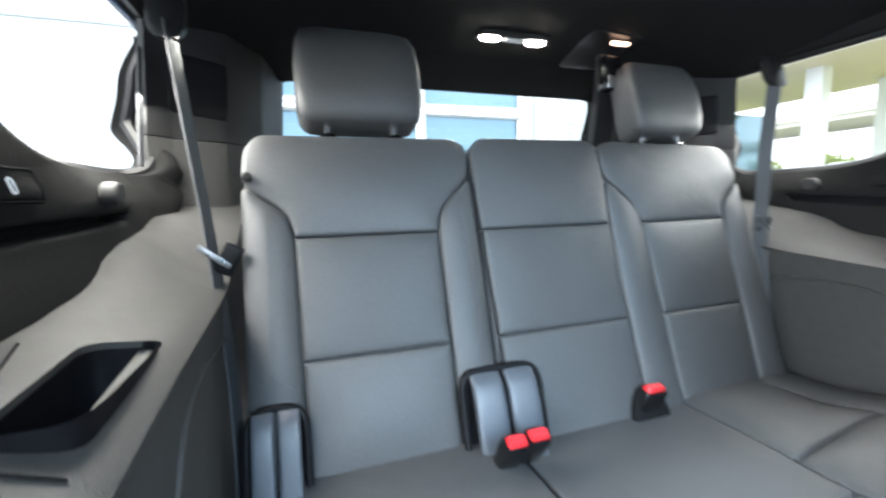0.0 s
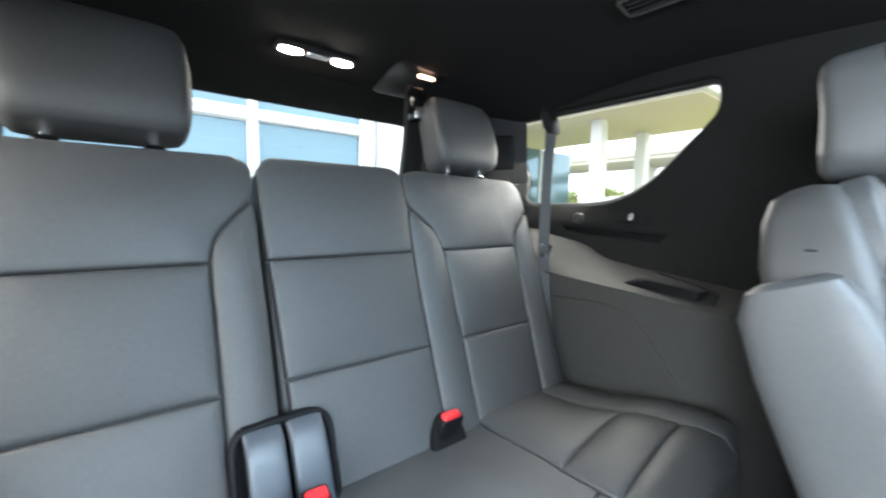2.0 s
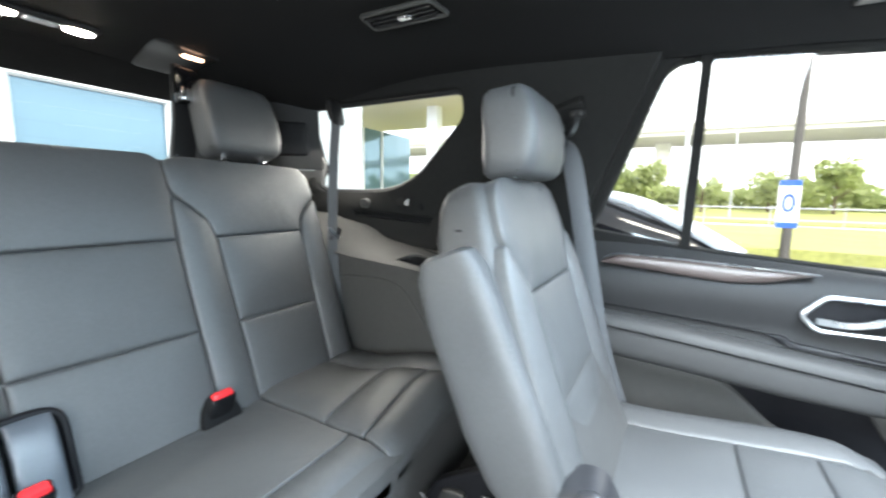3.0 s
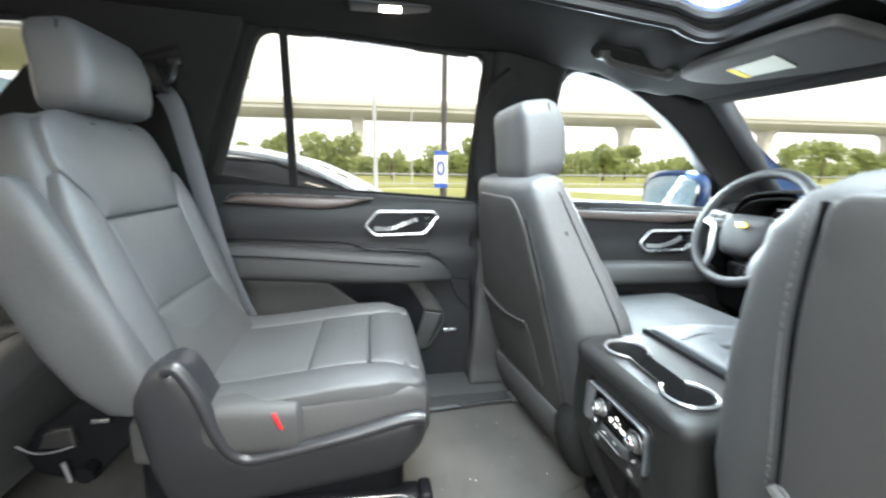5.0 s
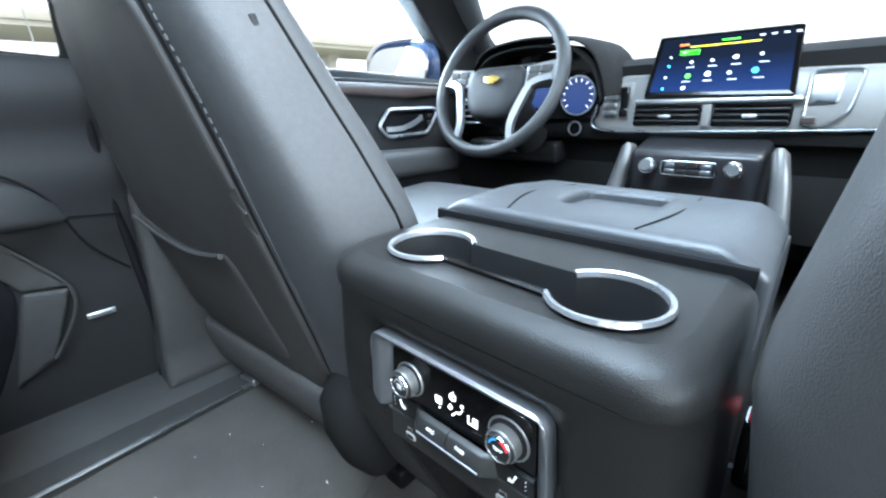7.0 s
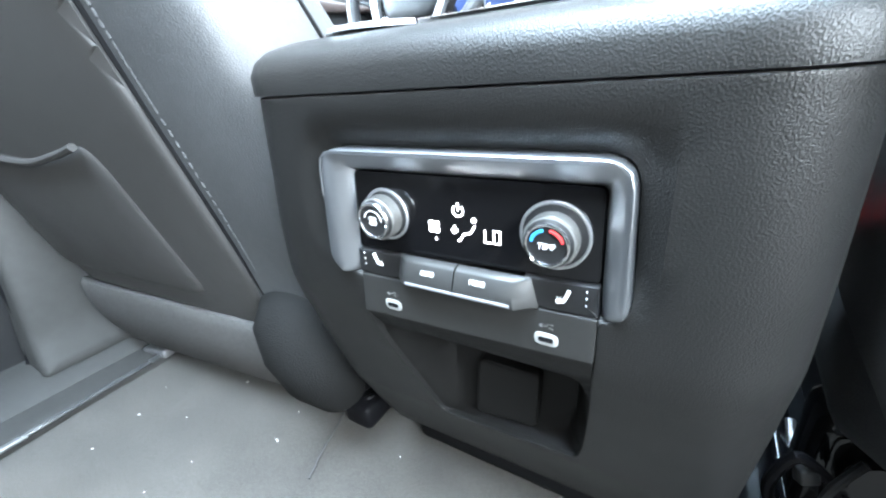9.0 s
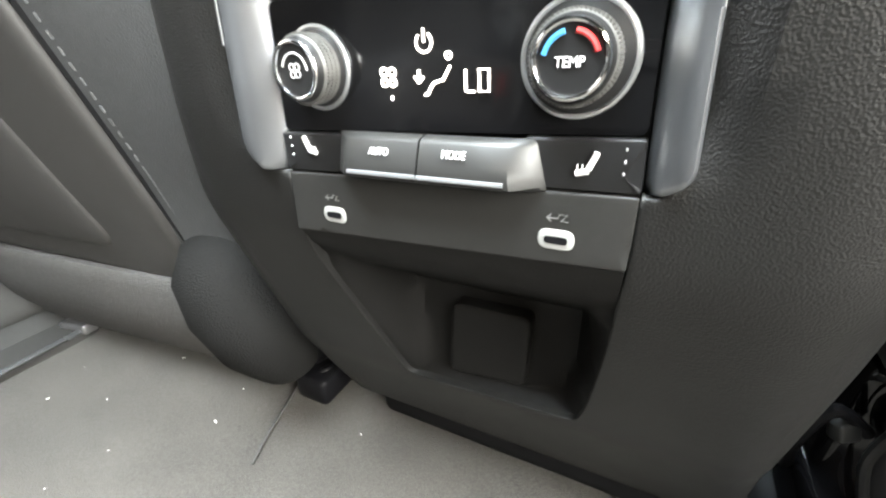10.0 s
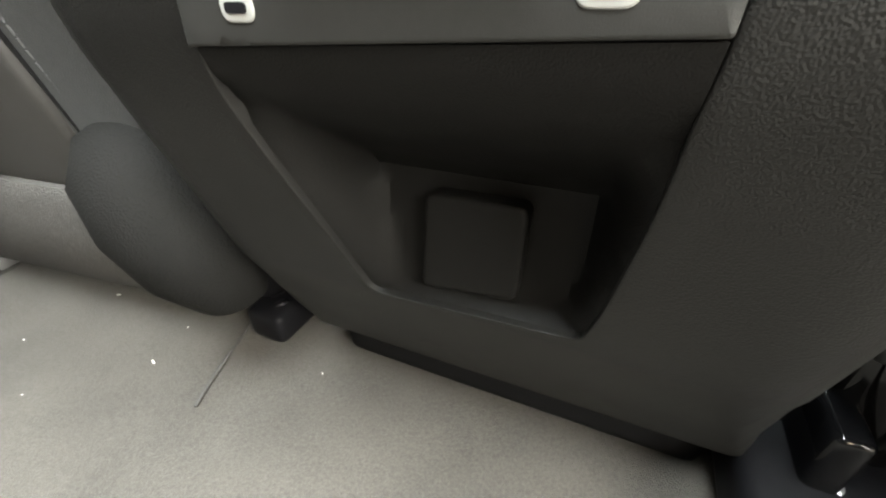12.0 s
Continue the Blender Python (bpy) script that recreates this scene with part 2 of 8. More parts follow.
def smooth_path(pts, n=8):
    """Catmull-Rom through points."""
    pts = [Vector(p) for p in pts]
    res = []
    for i in range(len(pts) - 1):
        p0, p1, p2, p3 = pts[max(i - 1, 0)], pts[i], pts[i + 1], pts[min(i + 2, len(pts) - 1)]
        for j in range(n):
            t = j / n
            res.append(0.5 * ((2 * p1) + (p2 - p0) * t + (2 * p0 - 5 * p1 + 4 * p2 - p3) * t * t + (3 * p1 - p0 - 3 * p2 + p3) * t ** 3))
    return res + [pts[-1]]


def rounded(pts, r, n=5):
    """Polygon with filleted corners; r: one radius or one a corner."""
    k = len(pts)
    rs = r if isinstance(r, (list, tuple)) else [r] * k
    res = []
    for i in range(k):
        p = Vector(pts[i]).to_2d()
        a, b = Vector(pts[i - 1]).to_2d() - p, Vector(pts[(i + 1) % k]).to_2d() - p
        d = min(rs[i], a.length * 0.49, b.length * 0.49)
        if d <= 0:
            res.append(p)
            continue
        s, e = p + a.normalized() * d, p + b.normalized() * d
        for j in range(n + 1):
            t = j / n
            res.append(s * (1 - t) ** 2 + p * (2 * t * (1 - t)) + e * t * t)
    return res


def resample(loop, step):
    res = []
    for a, b in zip(loop, loop[1:] + loop[:1]):
        a, b = Vector(a), Vector(b)
        k = max(1, int((b - a).length / step))
        res += [a.lerp(b, i / k) for i in range(k)]
    clean = []
    for p in res:
        if not clean or (p - clean[-1]).length > 1e-5:
            clean.append(p)
    return clean


def away(p, segs):
    """Distance of points p to segments."""
    a, b = segs[:, 0], segs[:, 1]
    d = b - a
    best = np.full(len(p), 1e9)
    for i in range(len(a)):
        t = np.clip(((p - a[i]) @ d[i]) / max(d[i] @ d[i], 1e-12), 0, 1)
        best = np.minimum(best, np.hypot(*(p - a[i] - t[:, None] * d[i]).T))
    return best


def inside(p, loop):
    q = np.array([tuple(v) for v in loop])
    x, y = p[:, 0], p[:, 1]
    res = np.zeros(len(p), bool)
    for a, b in zip(q, np.roll(q, -1, 0)):
        hit = (a[1] > y) != (b[1] > y)
        with np.errstate(divide="ignore", invalid="ignore"):
            res ^= hit & (x < (b[0] - a[0]) * (y - a[1]) / (b[1] - a[1]) + a[0])
    return res


def sheet(outer, fn, holes=(), step=0.03, rim=0.015, edge=0.0, width=0.015, skirt=0.0, puff=0.0, reach=0.05, backed=False):
    """Surface over the outline outer (u, v) with holes, through fn(u, v, h). Edges fall by edge within width, the middle swells by puff; skirt gives it depth."""
    loops = [resample([Vector(p).to_2d() for p in lp], rim) for lp in (outer, *holes)]
    segs = np.array([[tuple(a), tuple(b)] for lp in loops for a, b in zip(lp, lp[1:] + lp[:1])])
    pts, cons = [], []
    for lp in loops:
        k0 = len(pts)
        pts += [tuple(p) for p in lp]
        cons += [(k0 + i, k0 + (i + 1) % len(lp)) for i in range(len(lp))]
    nb = len(pts)
    extra = []
    if edge:
        for f in (0.12, 0.4, 1.0):
            for lp in loops:
                for i, p in enumerate(lp):
                    d = (lp[(i + 1) % len(lp)] - lp[i - 1])
                    if d.length > 0:
                        nrm = Vector((-d.y, d.x)).normalized() * (f * width)
                        extra += [(*(p + nrm), f * width * 0.85), (*(p - nrm), f * width * 0.85)]
    lo, hi = segs.reshape(-1, 2).min(0), segs.reshape(-1, 2).max(0)
    gx, gy = np.meshgrid(np.arange(lo[0] + step / 2, hi[0], step), np.arange(lo[1] + step / 2, hi[1], step))
    gap = max(width * 1.3, step * 0.35) if edge else step * 0.4
    extra += [(x, y, gap) for x, y in zip(gx.ravel(), gy.ravel())]
    ex = np.array(extra or [(lo[0] - 1, lo[1] - 1, 0)])
    ok = inside(ex[:, :2], loops[0])
    for lp in loops[1:]:
        ok &= ~inside(ex[:, :2], lp)
    ex = ex[ok]
    ex = ex[away(ex[:, :2], segs) >= ex[:, 2]]
    pts += [tuple(p) for p in ex[:, :2]]

    v2, _, f2, *_ = delaunay_2d_cdt([Vector(p) for p in pts], cons, [], 0, 1e-7)
    arr = np.array([tuple(v) for v in v2])
    cen = np.array([arr[list(f)].mean(0) for f in f2])
    keep = inside(cen, loops[0])
    for lp in loops[1:]:
        keep &= ~inside(cen, lp)
    dist = away(arr, segs)
    h = np.zeros(len(arr))
    if edge:
        q = 1 - np.clip(dist / width, 0, 1)
        h -= edge * (1 - np.sqrt(np.clip(1 - q * q, 0, 1)))
    if puff:
        h += puff * (1 - np.exp(-dist / reach))
    bm = bmesh.new()
    vs = [bm.verts.new(fn(p[0], p[1], q)) for p, q in zip(arr, h)]
    for f, k in zip(f2, keep):
        if k:
            try:
                bm.faces.new([vs[i] for i in f])
            except ValueError:
                pass
    if skirt:
        low = {}
        rims = [e for e in bm.edges if len(e.link_faces) == 1]
        idx = {v: i for i, v in enumerate(vs)}
        for e in rims:
            for v in e.verts:
                if v not in low:
                    i = idx[v]
                    low[v] = bm.verts.new(fn(arr[i][0], arr[i][1], h[i] - skirt))
        for e in rims:
            a, b = e.verts
            bm.faces.new((a, b, low[b], low[a]))
        if backed:
            twin = {}
            for f, k in zip(f2, keep):
                if k:
                    for i in f:
                        if i not in twin:
                            twin[i] = low.get(vs[i]) or bm.verts.new(fn(arr[i][0], arr[i][1], h[i] - skirt))
                    try:
                        bm.faces.new([twin[i] for i in reversed(f)])
                    except ValueError:
                        pass
    bmesh.ops.delete(bm, geom=[v for v in bm.verts if not v.link_faces], context="VERTS")
    return bm


def frame_map(origin, u, v, n):
    """Flat map from (u, v, h) to the world."""
    o, u, v, n = Vector(origin), Vector(u), Vector(v), Vector(n)
    return lambda a, b, h: o + u * a + v * b + n * h


def curve(table, t):
    """Smooth value from rows (t, value)."""
    xs, ys = [r[0] for r in table], [r[1] for r in table]
    if t <= xs[0]:
        return ys[0]
    if t >= xs[-1]:
        return ys[-1]
    for i in range(len(xs) - 1):
        if t <= xs[i + 1]:
            w = (t - xs[i]) / (xs[i + 1] - xs[i])
            w = w * w * (3 - 2 * w)
            return ys[i] * (1 - w) + ys[i + 1] * w
    return ys[-1]

# ---- cabin shell: x to the driver's side, y to the rear, z up from the carpet ----
ROOF = [(-1.6, 0.985), (-1.4, 1.04), (-1.28, 1.068), (-1.14, 1.118), (-0.8, 1.17), (-0.2, 1.205), (0.45, 1.212), (0.98, 1.168), (1.13, 1.15)]
GROUND = -0.66


def roof_z(x, y):
    return curve(ROOF, y) - 0.065 * (abs(x) / 0.74) ** 3 * curve([(-1.6, 0.25), (-1.25, 1)], y)


def roof_map(x, y, h):
    return Vector((x, y, roof_z(x, y) - h))


SUNROOF = rounded([(-0.44, -1.27), (0.44, -1.27), (0.44, -0.3), (-0.44, -0.3)], 0.10, 8)
ceiling = part("ceiling", sheet(rounded([(-0.74, -1.56), (0.74, -1.56), (0.77, -0.2), (0.74, 1.13), (-0.74, 1.13), (-0.77, -0.2)], 0.05), roof_map, [SUNROOF], step=0.06, rim=0.03, edge=0.012, width=0.03, skirt=0.03), HEADLINER)
tagged(ceiling, "black cloth headliner with a sunroof opening", "ceiling", kind="structure")
RUBBER = material("black_rubber", (0.008, 0.008, 0.009), 0.5, vary=0.1, spec=0.3)
sunroof = thing("sunroof", "tinted glass sunroof in a black rubber frame", "sunroof", kind="structure")
part("frame", tube([roof_map(p[0], p[1], -0.006) for p in SUNROOF], 0.014, 8, closed=True), RUBBER, sunroof)
part("frame_lip", tube([roof_map(p[0] * 0.965, -0.75 + (p[1] + 0.75) * 0.965, -0.035) for p in SUNROOF], 0.012, 8, closed=True), RUBBER, sunroof)
part("pane", sheet(SUNROOF, lambda x, y, h: Vector((x, y, roof_z(x, y) + 0.06 - h)), step=0.1, skirt=0.004), PRIVACY, sunroof).visible_shadow = False

# outer skin that closes the cabin
floor = part("floor", sheet([(-0.86, -2.3), (0.86, -2.3), (0.86, 1.5), (-0.86, 1.5)], lambda x, y, h: Vector((x, y, h + 0.004 * noise.noise(Vector((x * 9, y * 9, 0))))), step=0.05, skirt=0.06), CARPET)
tagged(floor, "dark grey carpeted cabin floor with light crumbs", "floor", kind="structure")

WIN_Q = rounded([(0.372, 1.118), (0.378, 1.05), (0.485, 0.943), (0.561, 0.877), (0.648, 0.838), (0.74, 0.826), (0.95, 0.826), (1.03, 1.115)], [0.03, 0.03, 0.03, 0.05, 0.05, 0.06, 0.03, 0.03], 6)
WIN_R = rounded([(0.03, 0.735), (-0.14, 1.142), (-0.80, 1.10), (-0.772, 0.658), (-0.2, 0.70)], [0.012, 0.04, 0.035, 0.015, 0.1], 6)
WIN_F = rounded([(-1.03, 0.645), (-1.042, 0.99), (-1.085, 1.072), (-1.28, 1.035), (-1.51, 0.912), (-1.745, 0.712), (-1.79, 0.62)], [0.01, 0.05, 0.04, 0.1, 0.1, 0.04, 0.02], 6)


def grown(loop, k):
    c = sum((Vector(p) for p in loop), Vector((0, 0))) / len(loop)
    return [Vector(p) + (Vector(p) - c).normalized() * k for p in loop]


def skin_x(z):
    return curve([(-0.2, 0.93), (0.65, 0.935), (0.8, 0.91), (1.12, 0.83), (1.28, 0.74)], z)


SKIN = [(-2.3, -0.12), (1.5, -0.12), (1.5, 1.1), (1.3, 1.26), (-1.0, 1.26), (-1.55, 1.1), (-2.15, 0.72), (-2.3, 0.7)]
PAINT = material("dark_blue_car_paint", (0.02, 0.045, 0.11), 0.3, vary=0.03, coat=0.5)
REAR_OPENING = [(0.10, -0.05), (0.08, 0.72), (-0.13, 1.2), (-0.84, 1.17), (-0.86, -0.05)]
SKIN_Q = rounded([(0.33, 1.16), (0.34, 1.03), (0.46, 0.90), (0.56, 0.82), (0.72, 0.79), (1.42, 0.79), (1.42, 1.08), (1.3, 1.16)], 0.03)
left_skin = part("wall_left", sheet(SKIN, lambda y, z, h: Vector((skin_x(z) + h, y, z)), [SKIN_Q, grown(WIN_R, 0.02), grown(WIN_F, 0.02)], step=0.12, rim=0.05, skirt=0.01), PAINT)
tagged(left_skin, "painted body side of the vehicle", "body", kind="structure")
right_skin = part("wall_right", sheet(SKIN, lambda y, z, h: Vector((-skin_x(z) - h, y, z)), [SKIN_Q, REAR_OPENING, grown(WIN_F, 0.02)], step=0.12, rim=0.05, skirt=0.01), PAINT)
tagged(right_skin, "painted body side with the rear door opening", "body", kind="structure")
roof_skin = part("roof", sheet([(-0.76, -1.56), (0.76, -1.56), (0.76, 1.32), (-0.76, 1.32)], lambda x, y, h: Vector((x, y, roof_z(x, y) + 0.07 + h)), [grown(SUNROOF, 0.0)], step=0.12, rim=0.06, skirt=0.012), PAINT)
tagged(roof_skin, "painted roof of the vehicle", "roof", kind="structure")


# quarter trims beside the third row
def ledge_z(y):
    """Height of the ledge's inner edge."""
    return float(np.interp(y, [0.25, 0.5, 0.7, 0.76, 0.82, 0.95, 1.15], [0.595, 0.622, 0.637, 0.645, 0.665, 0.73, 0.80]))


def ledge_rise(y):
    """How much higher the ledge is at the wall."""
    return float(np.interp(y, [0.25, 0.54, 0.62, 0.66, 0.70, 0.74, 0.78, 0.87, 0.95, 1.15], [0.03, 0.034, 0.044, 0.056, 0.077, 0.09, 0.09, 0.066, 0.036, 0.03]))


def quarter_x(y, z):
    x = curve([(0.58, 0.748), (0.66, 0.75), (0.72, 0.782), (0.80, 0.788), (0.83, 0.772), (1.0, 0.748), (1.16, 0.70)], z)
    x -= 0.05 * curve([(0.5, 0), (0.8, 1), (0.95, 1)], y) * curve([(0.6, 1), (0.79, 1), (0.825, 0)], z)
    x -= 0.075 * curve([(0.90, 0), (0.985, 1)], y) * curve([(0.6, 0.45), (0.79, 0.45), (0.83, 0.9), (0.845, 0.9), (0.92, 0)], z)
    return x + 0.02 * curve([(-0.15, 1), (0.3, 0)], y)


def both(fn, sign):
    def g(a, b, h):
        p = fn(a, b, h)
        return Vector((p[0] * sign, p[1], p[2]))
    return g


# wedge cut out to draw the shadow under the panel's overhang
SHADE_SLOT = rounded([(0.500, 0.748), (0.516, 0.728), (0.775, 0.750), (0.785, 0.763)], 0.003)
for sign, side in ((1, "left"), (-1, "right")):
    q = thing("quarter_trim_" + side, "dark moulded plastic side trim round the rear quarter window", "trim", kind="structure")
    up = both(lambda y, z, h: Vector((quarter_x(y, z) - h, y, z)), sign)
    part("upper_panel", sheet(rounded([(0.88, 0.60), (0.935, 0.728), (0.978, 0.785), (0.988, 0.834), (0.975, 0.846), (1.06, 1.16), (-0.13, 1.17), (0.075, 0.70), (0.13, 0.56)], [0.02, 0.06, 0.04, 0.006, 0.004, 0.01, 0.01, 0.01, 0.01]), up, [WIN_Q, SHADE_SLOT], step=0.04, rim=0.012, edge=0.006, width=0.008, skirt=0.05), DARK_TRIM, q)
    # dark backing gives the cut its shadow tone
    part("slot_shade", sheet(grown(SHADE_SLOT, 0.012), lambda y, z, h, f=up: f(y, z, h - 0.035), step=0.05, skirt=0.004), SEAM_AND_SHADE, q)
    low = both(lambda y, z, h: Vector((0.614 - h + 0.15 * max(0.0, (0.40 - y) / 0.2) ** 2, y, z)), sign)
    part("lower_panel", sheet(rounded([(0.20, 0.0), (1.3, 0.0), (1.3, 0.82), (1.15, 0.80), (0.95, 0.728), (0.84, 0.675), (0.75, 0.64), (0.5, 0.62), (0.36, 0.606), (0.26, 0.598), (0.20, 0.57)], [0, 0, 0, 0.1, 0.1, 0.1, 0.1, 0.1, 0.06, 0.03, 0.03]), low, step=0.05, edge=0.012, width=0.02, skirt=0.03), TRIM, q)
    ledge = both(lambda x, y, h: Vector((x, y, ledge_z(y) + h + ledge_rise(y) * curve([(0.60, 0), (0.77, 1)], x) - 0.008 * curve([(0.606, 1), (0.628, 0)], x))), sign)
    holes = [rounded([(0.634, 0.36), (0.700, 0.37), (0.694, 0.515), (0.634, 0.545)], 0.02)]
    part("ledge", sheet([(0.608, 0.30), (0.80, 0.28), (0.80, 1.2), (0.608, 1.2)], ledge, holes, step=0.018, rim=0.012, skirt=0.007), TRIM, q)
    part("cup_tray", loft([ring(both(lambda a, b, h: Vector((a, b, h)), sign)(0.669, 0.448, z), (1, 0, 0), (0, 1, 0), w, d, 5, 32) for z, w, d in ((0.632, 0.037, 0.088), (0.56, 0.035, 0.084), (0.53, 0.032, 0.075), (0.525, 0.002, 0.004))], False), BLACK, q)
    part("crease", tube(smooth_path([low(y, z, 0.0005) for y, z in ((0.80, 0.556), (0.70, 0.567), (0.573, 0.570), (0.50, 0.548), (0.455, 0.50), (0.41, 0.44), (0.345, 0.34))], 6), 0.004, 8), TRIM, q)
    part("ledge_seam", tube([ledge(0.632, 0.335, 0.001), ledge(0.70, 0.345, 0.001), ledge(0.735, 0.50, 0.001)], 0.0014, 6), SEAM_AND_SHADE, q)
    # slanted pillar between quarter window and tailgate
    PILLAR = [(0.0, (0.752, 0.945)), (0.12, (0.72, 0.985)), (0.35, (0.635, 1.04)), (0.62, (0.575, 1.15)), (1.0, (0.535, 1.34))]

    def pillar(s, z, h, sg=sign):
        x, y = curve([(a, p[0]) for a, p in PILLAR], s), curve([(a, p[1]) for a, p in PILLAR], s)
        return Vector((sg * (x - 0.10 * max(z - 0.85, 0) * 0.6 - h * 0.7), y - h * 0.7, z))
    part("rear_pillar", sheet([(0, 0.902), (1.0, 0.902), (1.0, 1.2), (0, 1.2)], pillar, step=0.06, skirt=0.02), PLASTIC, q)
    part("pillar_foot", sheet([(0, 0.55), (1.0, 0.55), (1.0, 0.9), (0, 0.9)], pillar, step=0.06, skirt=0.02), TRIM, q)
    part("speaker_grille", sheet(rounded([(0.09, 0.952), (0.35, 0.945), (0.35, 1.06), (0.09, 1.065)], 0.02), lambda s, z, h, f=pillar: f(s, z, h + 0.004), step=0.03, edge=0.004, width=0.01, skirt=0.008), BLACK, q)
    gl = part("pane", sheet(SKIN_Q, both(lambda y, z, h: Vector((skin_x(z) - 0.012 - h, y, z)), sign), step=0.1, skirt=0.004), PRIVACY, q)
    gl.visible_shadow = False
    rim_path = [up(p[0], p[1], -0.03) for p in resample(list(WIN_Q), 0.03)]
    part("window_seal", tube(rim_path, 0.012, 8, closed=True), SMOOTH, q)
    part("front_return", sheet(rounded([(0.75, 0.0), (0.90, 0.0), (0.90, 0.66), (0.75, 0.58)], 0.02), both(lambda x, z, h: Vector((x, 0.215 - h, z)), sign), step=0.06, skirt=0.02), TRIM, q)

# backing behind the door gaps
for sign in (1, -1):
    jamb = part("wall_jamb", sheet([(0.06, 0.0), (0.32, 0.0), (0.32, 0.72), (0.06, 0.72)], both(lambda y, z, h: Vector((0.86 - h, y, z)), sign), step=0.1, skirt=0.03), TRIM)
    tagged(jamb, "dark plastic door jamb trim", "trim", kind="structure")

# tailgate
tailgate = thing("tailgate", "black-trimmed tailgate with a wide rear window", "tailgate", kind="structure")


def gate(x, v, h):
    """v: 0 at the window's top, 1 at its foot."""
    return Vector((x, 1.27 + 0.19 * v - h, 1.125 - 0.42 * v))


RW = rounded([(-0.53, 0.02), (0.53, 0.02), (0.55, 0.95), (-0.55, 0.95)], 0.05)
part("inner_panel", sheet([(-0.85, -0.12), (0.85, -0.12), (0.85, 2.75), (-0.85, 2.75)], gate, [RW], step=0.1, rim=0.04, edge=0.015, width=0.03, skirt=0.05), DARK_TRIM, tailgate)
part("header", sheet([(-0.74, 1.09), (0.74, 1.09), (0.74, 1.30), (-0.74, 1.30)], lambda x, y, h: Vector((x, y, curve([(1.09, 1.158), (1.14, 1.143), (1.27, 1.118), (1.3, 1.112)], y) - 0.065 * (abs(x) / 0.74) ** 3 * curve([(-1.6, 0.25), (-1.25, 1)], y) * curve([(1.09, 1), (1.27, 0.25)], y) - h)), step=0.05, skirt=0.02), DARK_TRIM, tailgate)
gl = part("pane", sheet(RW, lambda x, v, h: gate(x, v, h - 0.03), step=0.2, skirt=0.004), PRIVACY, tailgate)
gl.visible_shadow = False
for k in range(9):
    part("heater_wire", tube([gate(-0.52, 0.1 + k * 0.1, -0.027), gate(0.52, 0.1 + k * 0.1, -0.027)], 0.0002, 4), DARK_CHROME, tailgate)

# windscreen, firewall and pillars
front = thing("windscreen", "wide windscreen with dark pillars", "windscreen", kind="structure")


def screen_map(u, v, h):
    w = 0.665 + 0.15 * v
    return Vector((u * w, -1.565 - 0.62 * v - 0.06 * (1 - u * u), 0.985 - 0.36 * v + h))


gl = part("pane", sheet([(-1, 0), (1, 0), (1, 1), (-1, 1)], screen_map, step=0.15, skirt=0.005), PANE, front)
gl.visible_shadow = False
part("header_trim", loft([ring((x, -1.555 - 0.06 * (1 - (x / 0.7) ** 2), 0.995), (0, 1, 0), (0, 0, 1), 0.04, 0.022, 3, 20) for x in np.linspace(-0.72, 0.72, 15)]), HEADLINER, front)
part("firewall", box((0, -2.28, 0.3), (1.8, 0.03, 0.75), 0.005), SMOOTH, front)
part("cowl", box((0, -2.22, 0.63), (1.8, 0.1, 0.03), 0.01), SMOOTH, front)
for sign in (1, -1):
    part("pillar", loft([ring((sign * x, y, z), (0.94, -0.34 * sign, 0), (0.3 * sign, 0.9, 0.25), a, 0.026, 3, 20) for x, y, z, a in ((0.72, -1.46, 1.07, 0.06), (0.765, -1.60, 1.0, 0.085), (0.805, -1.73, 0.897, 0.088), (0.855, -1.885, 0.77, 0.088), (0.895, -2.03, 0.66, 0.085), (0.925, -2.19, 0.57, 0.08))]), LIT_PILLAR_CLOTH, front)


# ---- doors ----
ARM = material("padded_black_vinyl", (0.033, 0.033, 0.0335), 0.55, spec=0.16, vary=0.1, grain=200, bump=0.15, bump_scale=1400, cells=True)
def door_x(z):
    return curve([(0.0, 0.815), (0.30, 0.81), (0.40, 0.795), (0.47, 0.785), (0.52, 0.80), (0.60, 0.785), (0.645, 0.80), (0.69, 0.852), (0.72, 0.86)], z)


def win_x(z):
    return curve([(0.6, 0.862), (0.72, 0.855), (1.15, 0.775), (1.2, 0.77)], z)


